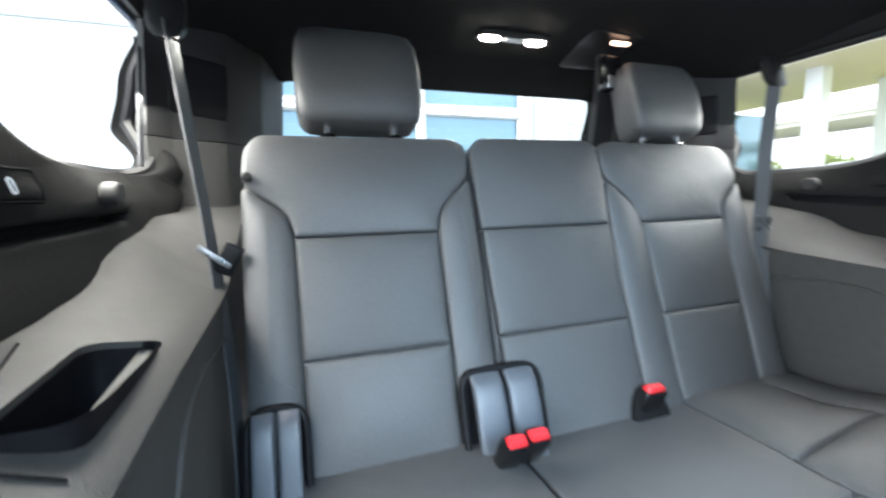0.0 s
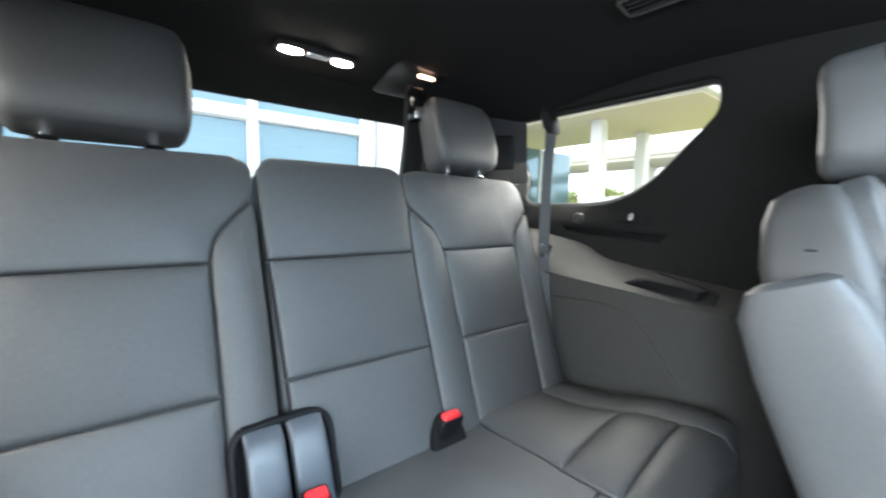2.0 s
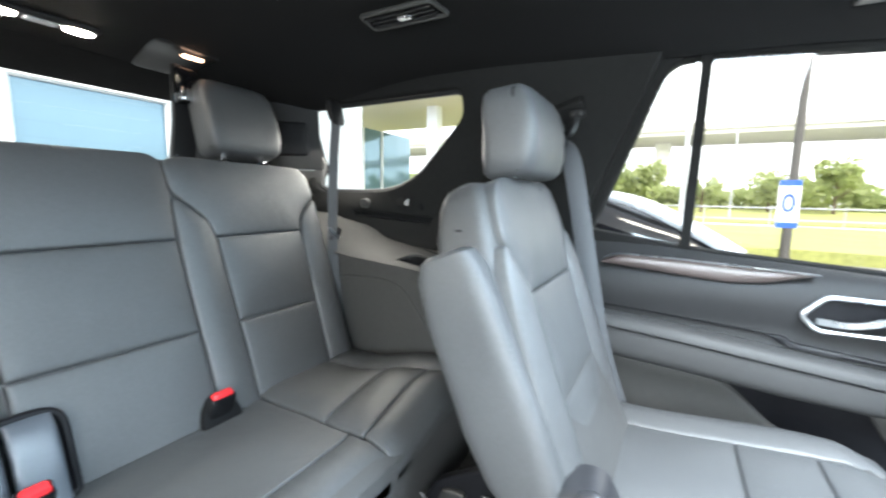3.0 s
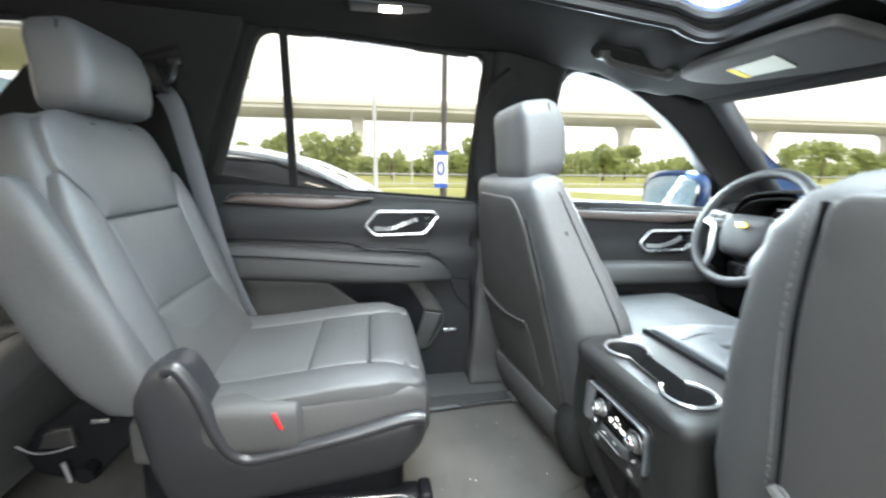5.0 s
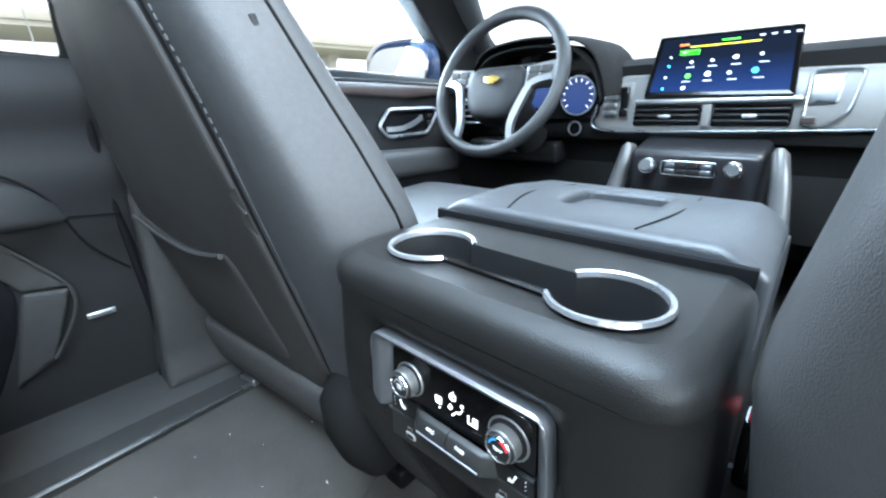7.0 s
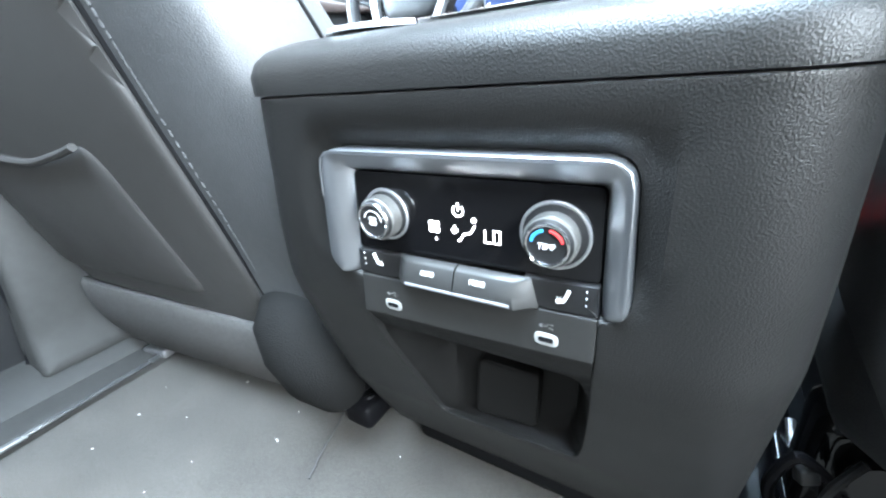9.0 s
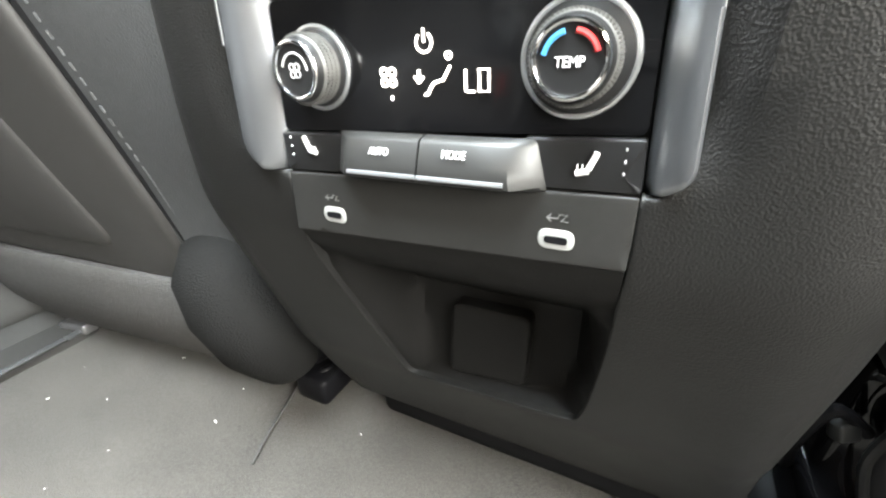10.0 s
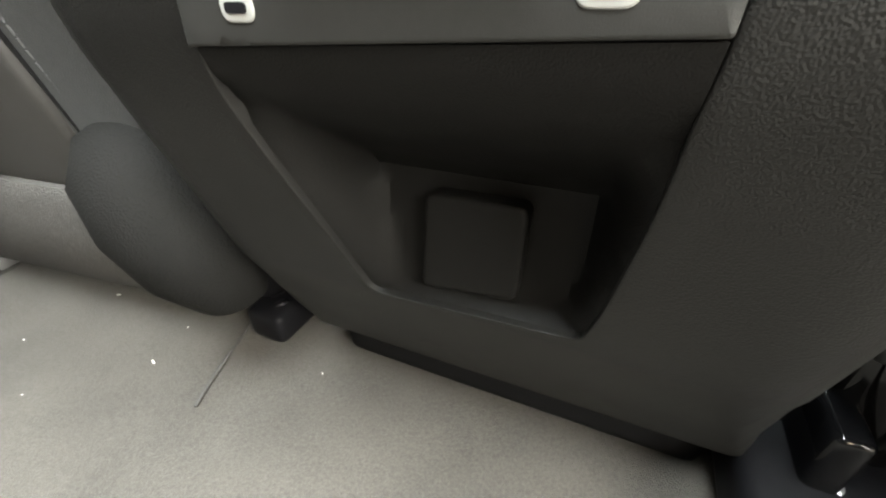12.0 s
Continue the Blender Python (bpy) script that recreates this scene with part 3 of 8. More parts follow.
def rear_door():
    d = thing("door_1", "black rear passenger door with chrome handle and window", "door", kind="structure")
    fn = lambda y, z, h: Vector((door_x(z) - h, y, z))
    part("panel", sheet(rounded([(0.09, 0.02), (0.075, 0.74), (-0.2, 0.695), (-0.79, 0.648), (-0.80, 0.25), (-0.76, -0.005), (-0.5, -0.005)], [0, 0, 0.2, 0.01, 0.1, 0.05, 0.05]), fn, step=0.03, edge=0.01, width=0.015, skirt=0.05), PLASTIC, d)
    wf = lambda y, z, h: Vector((win_x(z) - h, y, z))
    part("window_frame", sheet([(0.10, 0.70), (-0.11, 1.20), (-0.88, 1.17), (-0.84, 0.62), (-0.2, 0.66)], wf, [WIN_R], step=0.05, rim=0.02, edge=0.008, width=0.012, skirt=0.05), DARK_TRIM, d)
    part("window_divider", tube([wf(-0.198, 0.69, -0.012), wf(-0.207, 1.15, -0.012)], 0.01, flat=(0.024, 0.02, (0, 1, 0))), DARK_TRIM, d)
    gl = part("pane", sheet(grown(WIN_R, 0.015), lambda y, z, h: wf(y, z, h - 0.03), step=0.2, skirt=0.004), PANE, d)
    gl.visible_shadow = False
    # armrest: long soft roll, with the fold on top and the seam on its flank
    rows = []
    for y, z, dep, hh in ((0.09, 0.478, 0.05, 0.052), (0.0, 0.478, 0.064, 0.054), (-0.2, 0.466, 0.068, 0.053), (-0.4, 0.448, 0.066, 0.05), (-0.55, 0.438, 0.06, 0.046), (-0.62, 0.435, 0.05, 0.042), (-0.66, 0.424, 0.036, 0.034), (-0.69, 0.407, 0.016, 0.018), (-0.70, 0.400, 0.006, 0.006)):
        rows.append(ring((0.81 - dep / 2, y, z), (-1, 0, 0), (0, 0, 1), dep / 2 + 0.012, hh, 3.4, 32))
    part("armrest", loft(rows), ARM, d, "padded black armrest")
    part("armrest_seam", tube(smooth_path([(0.7335, 0.06, 0.506), (0.7305, -0.02, 0.504), (0.7285, -0.18, 0.493), (0.7305, -0.40, 0.472), (0.7385, -0.55, 0.456), (0.7505, -0.605, 0.445), (0.764, -0.64, 0.428)], 6), 0.0024, 6), SEAM_AND_SHADE, d)
    part("pull_pocket", sheet(rounded([(-0.37, 0.524), (-0.41, 0.500), (-0.63, 0.486), (-0.63, 0.494), (-0.42, 0.512), (-0.40, 0.524)], 0.006), lambda y, z, h: fn(y, z, h + 0.012), step=0.02, edge=0.003, width=0.004, skirt=0.02), BLACK, d, "black pull pocket")
    part("fold_line", tube(smooth_path([fn(0.06, 0.548, 0.003), fn(-0.168, 0.536, 0.003), fn(-0.338, 0.525, 0.003), fn(-0.40, 0.515, 0.003)], 5), 0.003, 6), SEAM_AND_SHADE, d)
    part("corner_line", tube(smooth_path([fn(-0.60, 0.492, 0.003), fn(-0.646, 0.474, 0.003), fn(-0.685, 0.428, 0.003), fn(-0.714, 0.345, 0.003), fn(-0.765, 0.280, 0.002)], 6), 0.0022, 6), SEAM_AND_SHADE, d)
    part("corner_line", tube([fn(-0.70, 0.398, 0.002), fn(-0.775, 0.389, 0.002)], 0.0016, 6), SEAM_AND_SHADE, d)
    # brown inlay strip under the window
    part("inlay", sheet(rounded([(-0.005, 0.655), (-0.057, 0.679), (-0.18, 0.677), (-0.447, 0.664), (-0.36, 0.639), (-0.291, 0.631), (-0.175, 0.640)], [0.01, 0.015, 0.1, 0.006, 0.02, 0.03, 0.1]), lambda y, z, h: Vector((0.785 - h, y, z)), step=0.03, edge=0.008, width=0.012, skirt=0.03), WOODISH, d, "brown inlay strip")
    part("inlay_bead", tube(smooth_path([(0.782, -0.02, 0.668), (0.779, -0.057, 0.681), (0.779, -0.18, 0.679), (0.781, -0.32, 0.672), (0.784, -0.447, 0.666)], 5), 0.0022, 6), DARK_CHROME, d)
    handle_set(d, -0.535, 0.588, 0.79, 1.0)
    # speaker recess, angled fin and map pocket below
    part("speaker_panel", sheet(rounded([(-0.28, 0.405), (-0.56, 0.392), (-0.61, 0.285), (-0.585, 0.2), (-0.53, 0.09), (-0.2, 0.08), (-0.1, 0.3)], 0.03), lambda y, z, h: fn(y, z, h + 0.002), step=0.04, edge=0.003, width=0.008, skirt=0.02), BLACK, d, "dark speaker recess")
    part("lower_pad", sheet(rounded([(0.06, 0.430), (-0.281, 0.410), (-0.32, 0.385), (-0.40, 0.310), (-0.43, 0.30), (-0.43, 0.25), (0.06, 0.25)], [0.02, 0.03, 0.05, 0.03, 0.01, 0.02, 0.02]), lambda y, z, h: fn(y, z, h + 0.018), step=0.03, edge=0.010, width=0.014, skirt=0.03), TRIM, d, "moulded grey map pocket")
    for a, b, c, e in (((-0.548, 0.392), (-0.592, 0.398), (-0.672, 0.278), (-0.612, 0.285)), ((-0.612, 0.281), (-0.672, 0.274), (-0.622, 0.15), (-0.562, 0.115))):
        part("speaker_surround", sheet(rounded([a, b, c, e], 0.006), lambda y, z, h: fn(y, z, h + 0.006 + 0.012 * min(1.0, max(0.0, (-0.56 - y) / 0.1))), step=0.02, edge=0.004, width=0.006, skirt=0.02), TRIM, d, "angled speaker surround")
    part("surround_edge", tube(smooth_path([fn(-0.590, 0.398, 0.014), fn(-0.64, 0.33, 0.018), fn(-0.672, 0.277, 0.02), fn(-0.666, 0.225, 0.018), fn(-0.622, 0.152, 0.014)], 6), 0.003, 8), TRIM, d)
    part("speaker_badge", box(fn(-0.702, 0.207, 0.004), (0.006, 0.044, 0.011), 0.002), SATIN, d, "small silver badge")
    part("badge_mark", box(fn(-0.702, 0.207, 0.0075), (0.001, 0.030, 0.003), 0.0003), DARK_CHROME, d)
    part("edge_seal", tube(smooth_path([(0.80, -0.772, 0.62), (0.80, -0.768, 0.45), (0.80, -0.775, 0.29), (0.80, -0.778, 0.15), (0.80, -0.762, 0.04), (0.795, -0.72, -0.004), (0.79, -0.62, -0.012), (0.79, -0.5, -0.014)], 6), 0.007, 8), BLACK, d, "black rubber seal")
    part("edge_line", tube(smooth_path([(0.787, -0.66, 0.002), (0.787, -0.60, -0.004), (0.787, -0.53, -0.006)], 4), 0.0016, 6), SATIN, d)
    return d


def handle_set(d, y, z, x, k):
    """Chrome-framed door pull, its lever and lock buttons."""
    loop = rounded([(y + 0.115, z - 0.008), (y + 0.075, z + 0.036), (y - 0.10, z + 0.034), (y - 0.118, z + 0.022), (y - 0.072, z - 0.036), (y + 0.085, z - 0.038)], 0.014, 5)
    part("bezel", tube([(x - 0.014, p[0], p[1]) for p in resample(loop, 0.01)], 0.0048, 8, closed=True), SATIN, d, "satin silver handle surround")
    part("handle_cup", sheet(loop, lambda a, b, h: Vector((x - 0.006 + 0.02 * 0 - h, a, b)), step=0.02, skirt=0.01), BLACK, d)
    pts = smooth_path([(x - 0.012, y + 0.085, z - 0.018), (x - 0.03, y + 0.04, z - 0.016), (x - 0.034, y - 0.0, z - 0.004), (x - 0.026, y - 0.035, z + 0.008), (x - 0.012, y - 0.05, z + 0.01)], 6)
    part("lever", tube(pts, 0.0, flat=(0.013, 0.007, (0, 0.25, 1))), SATIN, d, "silver door lever")
    for dz in (0.011, -0.007):
        part("lock_button", box((x - 0.012, y - 0.083, z + dz), (0.008, 0.018, 0.011), 0.002), SMOOTH, d)


def front_door(sign, name):
    d = thing(name, "black front door with chrome handle and padded armrest", "door", kind="structure")
    fn = both(lambda y, z, h: Vector((door_x(z) - h, y, z)), sign)
    wf = both(lambda y, z, h: Vector((win_x(z) - h, y, z)), sign)
    part("panel", sheet(rounded([(-1.02, 0.0), (-1.02, 0.66), (-1.4, 0.645), (-1.83, 0.615), (-2.1, 0.6), (-2.1, 0.0)], [0.05, 0.01, 0.1, 0.1, 0.1, 0]), fn, step=0.04, edge=0.01, width=0.015, skirt=0.05), PLASTIC, d)
    part("window_frame", sheet([(-0.96, 0.6), (-0.96, 1.10), (-1.0, 1.16), (-1.3, 1.12), (-1.62, 1.01), (-1.88, 0.77), (-1.97, 0.6)], wf, [WIN_F], step=0.05, rim=0.02, edge=0.008, width=0.012, skirt=0.05), PLASTIC, d)
    gl = part("pane", sheet(grown(WIN_F, 0.015), lambda y, z, h: wf(y, z, h - 0.03), step=0.2, skirt=0.004), PANE, d)
    gl.visible_shadow = False
    rows = []
    for y, z, dep, hh in ((-1.03, 0.40, 0.03, 0.04), (-1.1, 0.405, 0.066, 0.042), (-1.35, 0.40, 0.07, 0.042), (-1.6, 0.39, 0.06, 0.04), (-1.7, 0.38, 0.03, 0.034)):
        rows.append(ring((sign * (0.815 - dep / 2), y, z), (-sign, 0, 0), (0, 0, 1), dep / 2 + 0.012, hh, 3.0, 28))
    part("armrest", loft(rows), LEATHER_SIDE, d, "padded black armrest")
    part("inlay", sheet(rounded([(-1.06, 0.60), (-1.06, 0.625), (-1.7, 0.605), (-1.75, 0.59), (-1.5, 0.575)], 0.012), lambda y, z, h: fn(y, z, h + 0.01), step=0.04, edge=0.006, width=0.008, skirt=0.02), WOODISH, d)
    part("inlay_bead", tube([fn(-1.04, 0.632, 0.012), fn(-1.4, 0.622, 0.012), fn(-1.75, 0.607, 0.012)], 0.0022, 6), DARK_CHROME, d)
    part("map_pocket", sheet(rounded([(-1.05, 0.32), (-1.7, 0.30), (-1.7, 0.12), (-1.05, 0.12)], 0.04), lambda y, z, h: fn(y, z, h + 0.03), step=0.06, edge=0.012, width=0.02, skirt=0.05), PLASTIC, d)
    if sign > 0:
        handle_set(d, -1.495, 0.512, 0.795, 1.0)
    return d


rear_door()
front_door(1, "door_2")
front_door(-1, "door_3")

for sign, side in ((1, "left"), (-1, "right")):
    b = thing("centre_pillar_" + side, "dark trimmed pillar between the doors", "pillar", kind="structure")
    rows = []
    for z, x, y, w in ((0.0, 0.80, -0.90, 0.11), (0.3, 0.80, -0.90, 0.10), (0.55, 0.815, -0.905, 0.095), (0.7, 0.83, -0.92, 0.115), (1.0, 0.785, -0.935, 0.12), (1.18, 0.74, -0.95, 0.125)):
        rows.append(ring((sign * (x + 0.03), y, z), (sign, 0, 0), (0, 1, 0), 0.045, w, 4, 28))
    part("trim", loft(rows), DARK_TRIM, b)
    part("sill", sheet(rounded([(0.68, 0.3), (0.90, 0.3), (0.90, -2.2), (0.70, -2.2), (0.705, -0.98), (0.69, -0.6)], 0.02), both(lambda x, y, h: Vector((x, y, 0.012 + 0.028 * curve([(0.69, 0), (0.76, 1)], x) + h)), sign), step=0.05, edge=0.008, width=0.015, skirt=0.04), TRIM, b, "black sill plate")

    part("pillar_foot", sheet(rounded([(-0.757, 0.03), (-0.772, 0.14), (-0.79, 0.33), (-0.785, 0.52), (-1.05, 0.52), (-1.05, 0.03)], [0.01, 0.05, 0.05, 0.02, 0, 0]), both(lambda y, z, h: Vector((0.722 + 0.075 * curve([(0.0, 0), (0.10, 0.42), (0.5, 1)], z) - h, y, z)), sign), step=0.03, edge=0.012, width=0.02, skirt=0.06), TRIM, b, "moulded foot of the pillar")
    part("sill_step", sheet(rounded([(0.645, 0.25), (0.72, 0.25), (0.735, -0.95), (0.655, -0.905), (0.650, -0.70), (0.632, -0.55)], [0, 0, 0.005, 0.01, 0.1, 0.1]), both(lambda x, y, h: Vector((x, y, 0.016 + h)), sign), step=0.05, edge=0.006, width=0.01, skirt=0.02), TRIM, b, "low step of the sill plate")

for a, b in (((0.634, -0.45, 0.014), (0.638, -0.60, 0.014)), ((0.638, -0.60, 0.014), (0.656, -0.895, 0.014))):
    part("sill_bead", tube([a, b], 0.004, 8), DARK_CHROME, scene.objects["centre_pillar_left"], "bright edge of the sill plate")
clip_t = part("sill_clip", box((0.672, -0.895, 0.016), (0.05, 0.03, 0.016), 0.004, m=rot(0, 0, 12)), STEEL, scene.objects["centre_pillar_left"], "bare end clip of the sill plate")
part("clip_hook", box((0.655, -0.915, 0.018), (0.012, 0.02, 0.02), 0.003), BLACK, clip_t)
part("belt_guide", tube(smooth_path([(0.80, -0.80, 0.72), (0.785, -0.80, 0.85), (0.768, -0.82, 0.98), (0.75, -0.88, 1.04)], 6), 0.0, flat=(0.05, 0.03, (0, 1, 0))), DARK_TRIM, scene.objects["centre_pillar_left"])


# ---- seats ----
def tilt_map(origin, lean):
    """Map for a backrest whose front looks to -y: u along x, v up the slope, h forward."""
    s, c = math.sin(radians(lean)), math.cos(radians(lean))
    return frame_map(origin, (1, 0, 0), (0, s, c), (0, -c, s))


def slab(fn, rows, n=48, e=5.0):
    """Body through rows of (v, centre u, half width, front h, back h)."""
    rings = []
    for v, cu, hw, hf, hb in rows:
        pts = []
        for i in range(n):
            t = 2 * math.pi * i / n
            a, b = math.cos(t), math.sin(t)
            a = math.copysign(abs(a) ** (2 / e), a)
            b = math.copysign(abs(b) ** (2 / e), b)
            pts.append(fn(cu + a * hw, v, (hf + hb) / 2 + b * (hf - hb) / 2))
        rings.append(pts)
    return loft(rings)


def headrest(seat, fn, u, v, w, h, dep, back, mat=LEATHER):
    """Cushioned headrest with two posts; v: its foot, back: h of its rear."""
    rows = []
    for k, (f, ww, dd) in enumerate(((0.0, 0.80, 0.62), (0.02, 0.88, 0.78), (0.08, 0.96, 0.92), (0.25, 1.0, 1.0), (0.55, 1.0, 1.0), (0.8, 0.97, 0.94), (0.93, 0.90, 0.82), (0.985, 0.80, 0.62), (1.0, 0.66, 0.4))):
        mid = back + dep / 2 + 0.012 * math.sin(f * 3)
        rows.append((v + f * h, u, w / 2 * ww, mid + dep / 2 * dd, mid - dep / 2 * dd))
    hr = part("headrest", slab(fn, rows, 60, 6.2), mat, seat)
    for s in (-1, 1):
        loop = [fn(u + s * w * 0.478 * ww, v + f * h, back + dep * 0.72) for f, ww in ((0.06, 0.96), (0.25, 1.0), (0.55, 1.0), (0.8, 0.98), (0.93, 0.92))]
        part("piping", tube(smooth_path(loop, 4), 0.0034, 6), SEAM_AND_SHADE, hr)
        part("post", tube([fn(u + s * w * 0.27, v - 0.05, back + dep / 2), fn(u + s * w * 0.27, v + 0.03, back + dep / 2)], 0.0085, 12), CHROME, seat, "chrome headrest post")
        part("post_collar", slab(fn, [(v - 0.028 + a, u + s * w * 0.27, 0.013 * k, back + dep / 2 + 0.013 * k, back + dep / 2 - 0.013 * k) for a, k in ((0, 1.2), (0.004, 1.3), (0.009, 1.25), (0.013, 1.0), (0.014, 0.8))], 20, 3), GLOSS, seat, "black post sleeve")
    return hr


def pads(seat, fn, panels, name="pad", mat=LEATHER):
    """Upholstery panels: (outline, swell)."""
    for outline, puff in panels:
        part(name, sheet(outline, fn, step=0.025, rim=0.012, edge=0.0042, width=0.0055, skirt=0.022, puff=puff, reach=0.06), mat, seat)


def stitches(seat, fn, pts, gap=0.0055, r=0.0008, h=0.0):
    """A row of separate stitches along a line, joined into one part."""
    path = smooth_path([fn(p[0], p[1], h) for p in pts], 40)
    bm = bmesh.new()
    run, last = 0.0, path[0]
    for a, b in zip(path, path[1:]):
        run += (b - a).length
        if run >= gap:
            d = (b - last).normalized() * gap * 0.8
            tube([b - d, b], r, 5, bm=bm)
            run, last = 0.0, b
    tagged(part("stitching", bm, STITCH, seat), kind="stuff")


# third row bench, two backrests
B3 = tilt_map((0, 0.783, 0.712), 18.5)
bench = thing("third_row_bench", "black leather third row bench with split backrest", "seat", at=(0, 0.6, 0))
rows = lambda c, w, top: [(-0.43, c, w * 0.97, -0.02, -0.12), (-0.41, c, w, -0.014, -0.13), (-0.2, c, w, -0.012, -0.13), (0.05, c, w, -0.012, -0.12), (top - 0.05, c, w * 0.99, -0.010, -0.10), (top - 0.018, c, w * 0.975, -0.014, -0.085), (top - 0.004, c, w * 0.95, -0.026, -0.07), (top, c, w * 0.92, -0.04, -0.055)]
part("backrest", slab(B3, rows(-0.374, 0.209, 0.192), 64, 9), LEATHER_SIDE, bench)
part("backrest", slab(B3, rows(0.217, 0.372, 0.198), 64, 12), LEATHER_SIDE, bench)
R = rounded
pads(bench, B3, [
    (R([(-0.584, 0.10), (-0.578, 0.165), (-0.555, 0.19), (-0.19, 0.192), (-0.163, 0.175), (-0.168, 0.115), (-0.235, 0.045), (-0.244, 0.001), (-0.502, 0.001), (-0.512, 0.045)], [0.02, 0.03, 0.03, 0.02, 0.02, 0.02, 0.05, 0.006, 0.006, 0.05]), 0.014),
    (R([(-0.502, -0.001), (-0.244, -0.001), (-0.246, -0.208), (-0.499, -0.208)], 0.005), 0.010),
    (R([(-0.499, -0.210), (-0.246, -0.210), (-0.246, -0.415), (-0.499, -0.415)], 0.005), 0.012),
    (R([(-0.584, 0.097), (-0.514, 0.042), (-0.504, -0.002), (-0.501, -0.415), (-0.584, -0.415)], [0.02, 0.05, 0.02, 0.01, 0.02]), 0.030),
    (R([(-0.166, 0.112), (-0.233, 0.043), (-0.242, -0.002), (-0.244, -0.415), (-0.172, -0.415), (-0.164, -0.2)], [0.02, 0.05, 0.02, 0.01, 0.02, 0.1]), 0.022),
    (R([(-0.153, 0.001), (-0.156, 0.17), (-0.135, 0.196), (0.135, 0.198), (0.160, 0.185), (0.164, 0.115), (0.155, 0.001)], [0.005, 0.02, 0.02, 0.02, 0.03, 0.03, 0.005]), 0.008),
    (R([(-0.151, -0.001), (0.155, -0.001), (0.157, -0.208), (-0.146, -0.208)], 0.005), 0.006),
    (R([(-0.146, -0.210), (0.157, -0.210), (0.160, -0.415), (-0.142, -0.415)], 0.005), 0.008),
    (R([(0.166, 0.112), (0.163, 0.185), (0.2, 0.197), (0.545, 0.192), (0.572, 0.168), (0.582, 0.10), (0.512, 0.045), (0.501, 0.001), (0.248, 0.001), (0.236, 0.045)], [0.02, 0.03, 0.03, 0.03, 0.03, 0.02, 0.05, 0.006, 0.006, 0.05]), 0.014),
    (R([(0.165, 0.108), (0.234, 0.042), (0.246, -0.002), (0.255, -0.415), (0.163, -0.415), (0.158, -0.05)], [0.03, 0.05, 0.02, 0.01, 0.01, 0.1]), 0.018),
    (R([(0.249, -0.001), (0.500, -0.001), (0.492, -0.208), (0.254, -0.208)], 0.005), 0.010),
    (R([(0.254, -0.210), (0.492, -0.210), (0.488, -0.415), (0.257, -0.415)], 0.005), 0.012),
    (R([(0.582, 0.097), (0.514, 0.042), (0.503, -0.002), (0.490, -0.415), (0.582, -0.415)], [0.02, 0.05, 0.02, 0.01, 0.02]), 0.030),
], "back_panel")
for s, u0, u1 in ((-1, -0.548, -0.515), (1, 0.548, 0.515)):
    stitches(bench, B3, [(u0, 0.045), (u0 - s * 0.002, -0.05), (u0, -0.20), (u0 - s * 0.006, -0.225), (u1, -0.245)], h=0.017)
stitches(bench, B3, [(-0.196, 0.05), (-0.19, -0.05), (-0.186, -0.15), (-0.193, -0.2), (-0.21, -0.235)], h=0.013)
part("shoulder_knob", cyl(B3(-0.572, 0.105, 0.012), B3(0, 0, 1) - B3(0, 0, 0), 0.008, 0.014, 16, bevel=0.002), SMOOTH, bench, "small black release knob")
headrest(bench, B3, -0.367, 0.223, 0.243, 0.202, 0.10, -0.085)
headrest(bench, B3, 0.398, 0.223, 0.214, 0.198, 0.10, -0.085)

# cushion of the bench
C3 = lambda x, y, h: Vector((x, y, 0.345 - 0.018 * curve([(-0.2, 0), (-0.1, 1), (0.2, 1), (0.3, 0)], x) + 0.03 * curve([(0.26, 0), (0.44, 1)], x) * curve([(0.27, 1), (0.38, 1), (0.55, 0)], y) + 0.02 * curve([(0.25, 1), (0.45, 0.55), (0.68, 0)], y) - 0.05 * curve([(0.235, 1), (0.275, 0.15), (0.31, 0)], y) + h))
part("cushion_base", slab(frame_map((0, 0, 0), (1, 0, 0), (0, 1, 0), (0, 0, 1)), [(0.245, 0, 0.57, 0.30, 0.16), (0.25, 0, 0.58, 0.325, 0.145), (0.27, 0, 0.585, 0.338, 0.14), (0.68, 0, 0.585, 0.33, 0.14), (0.70, 0, 0.58, 0.31, 0.16)], 48, 10), LEATHER_SIDE, bench)
pads(bench, C3, [
    (R([(-0.585, 0.42), (-0.17, 0.42), (-0.165, 0.69), (-0.585, 0.69)], 0.01), 0.012),
    (R([(-0.585, 0.418), (-0.17, 0.418), (-0.17, 0.245), (-0.575, 0.245)], [0.01, 0.01, 0.02, 0.04]), 0.014),
    (R([(-0.16, 0.362), (0.236, 0.362), (0.25, 0.69), (-0.16, 0.69)], 0.01), 0.006),
    (R([(-0.16, 0.360), (0.236, 0.360), (0.225, 0.245), (-0.165, 0.245)], 0.01), 0.008),
    (R([(0.243, 0.44), (0.475, 0.445), (0.48, 0.69), (0.256, 0.69)], 0.01), 0.012),
    (R([(0.243, 0.438), (0.475, 0.443), (0.49, 0.335), (0.238, 0.33)], 0.01), 0.012),
    (R([(0.238, 0.328), (0.49, 0.333), (0.52, 0.245), (0.228, 0.245)], 0.01), 0.010),
    (R([(0.48, 0.69), (0.477, 0.445), (0.493, 0.335), (0.522, 0.245), (0.565, 0.25), (0.588, 0.29), (0.588, 0.69)], [0.01, 0.02, 0.02, 0.01, 0.02, 0.03, 0.01]), 0.020),
], "cushion_panel")


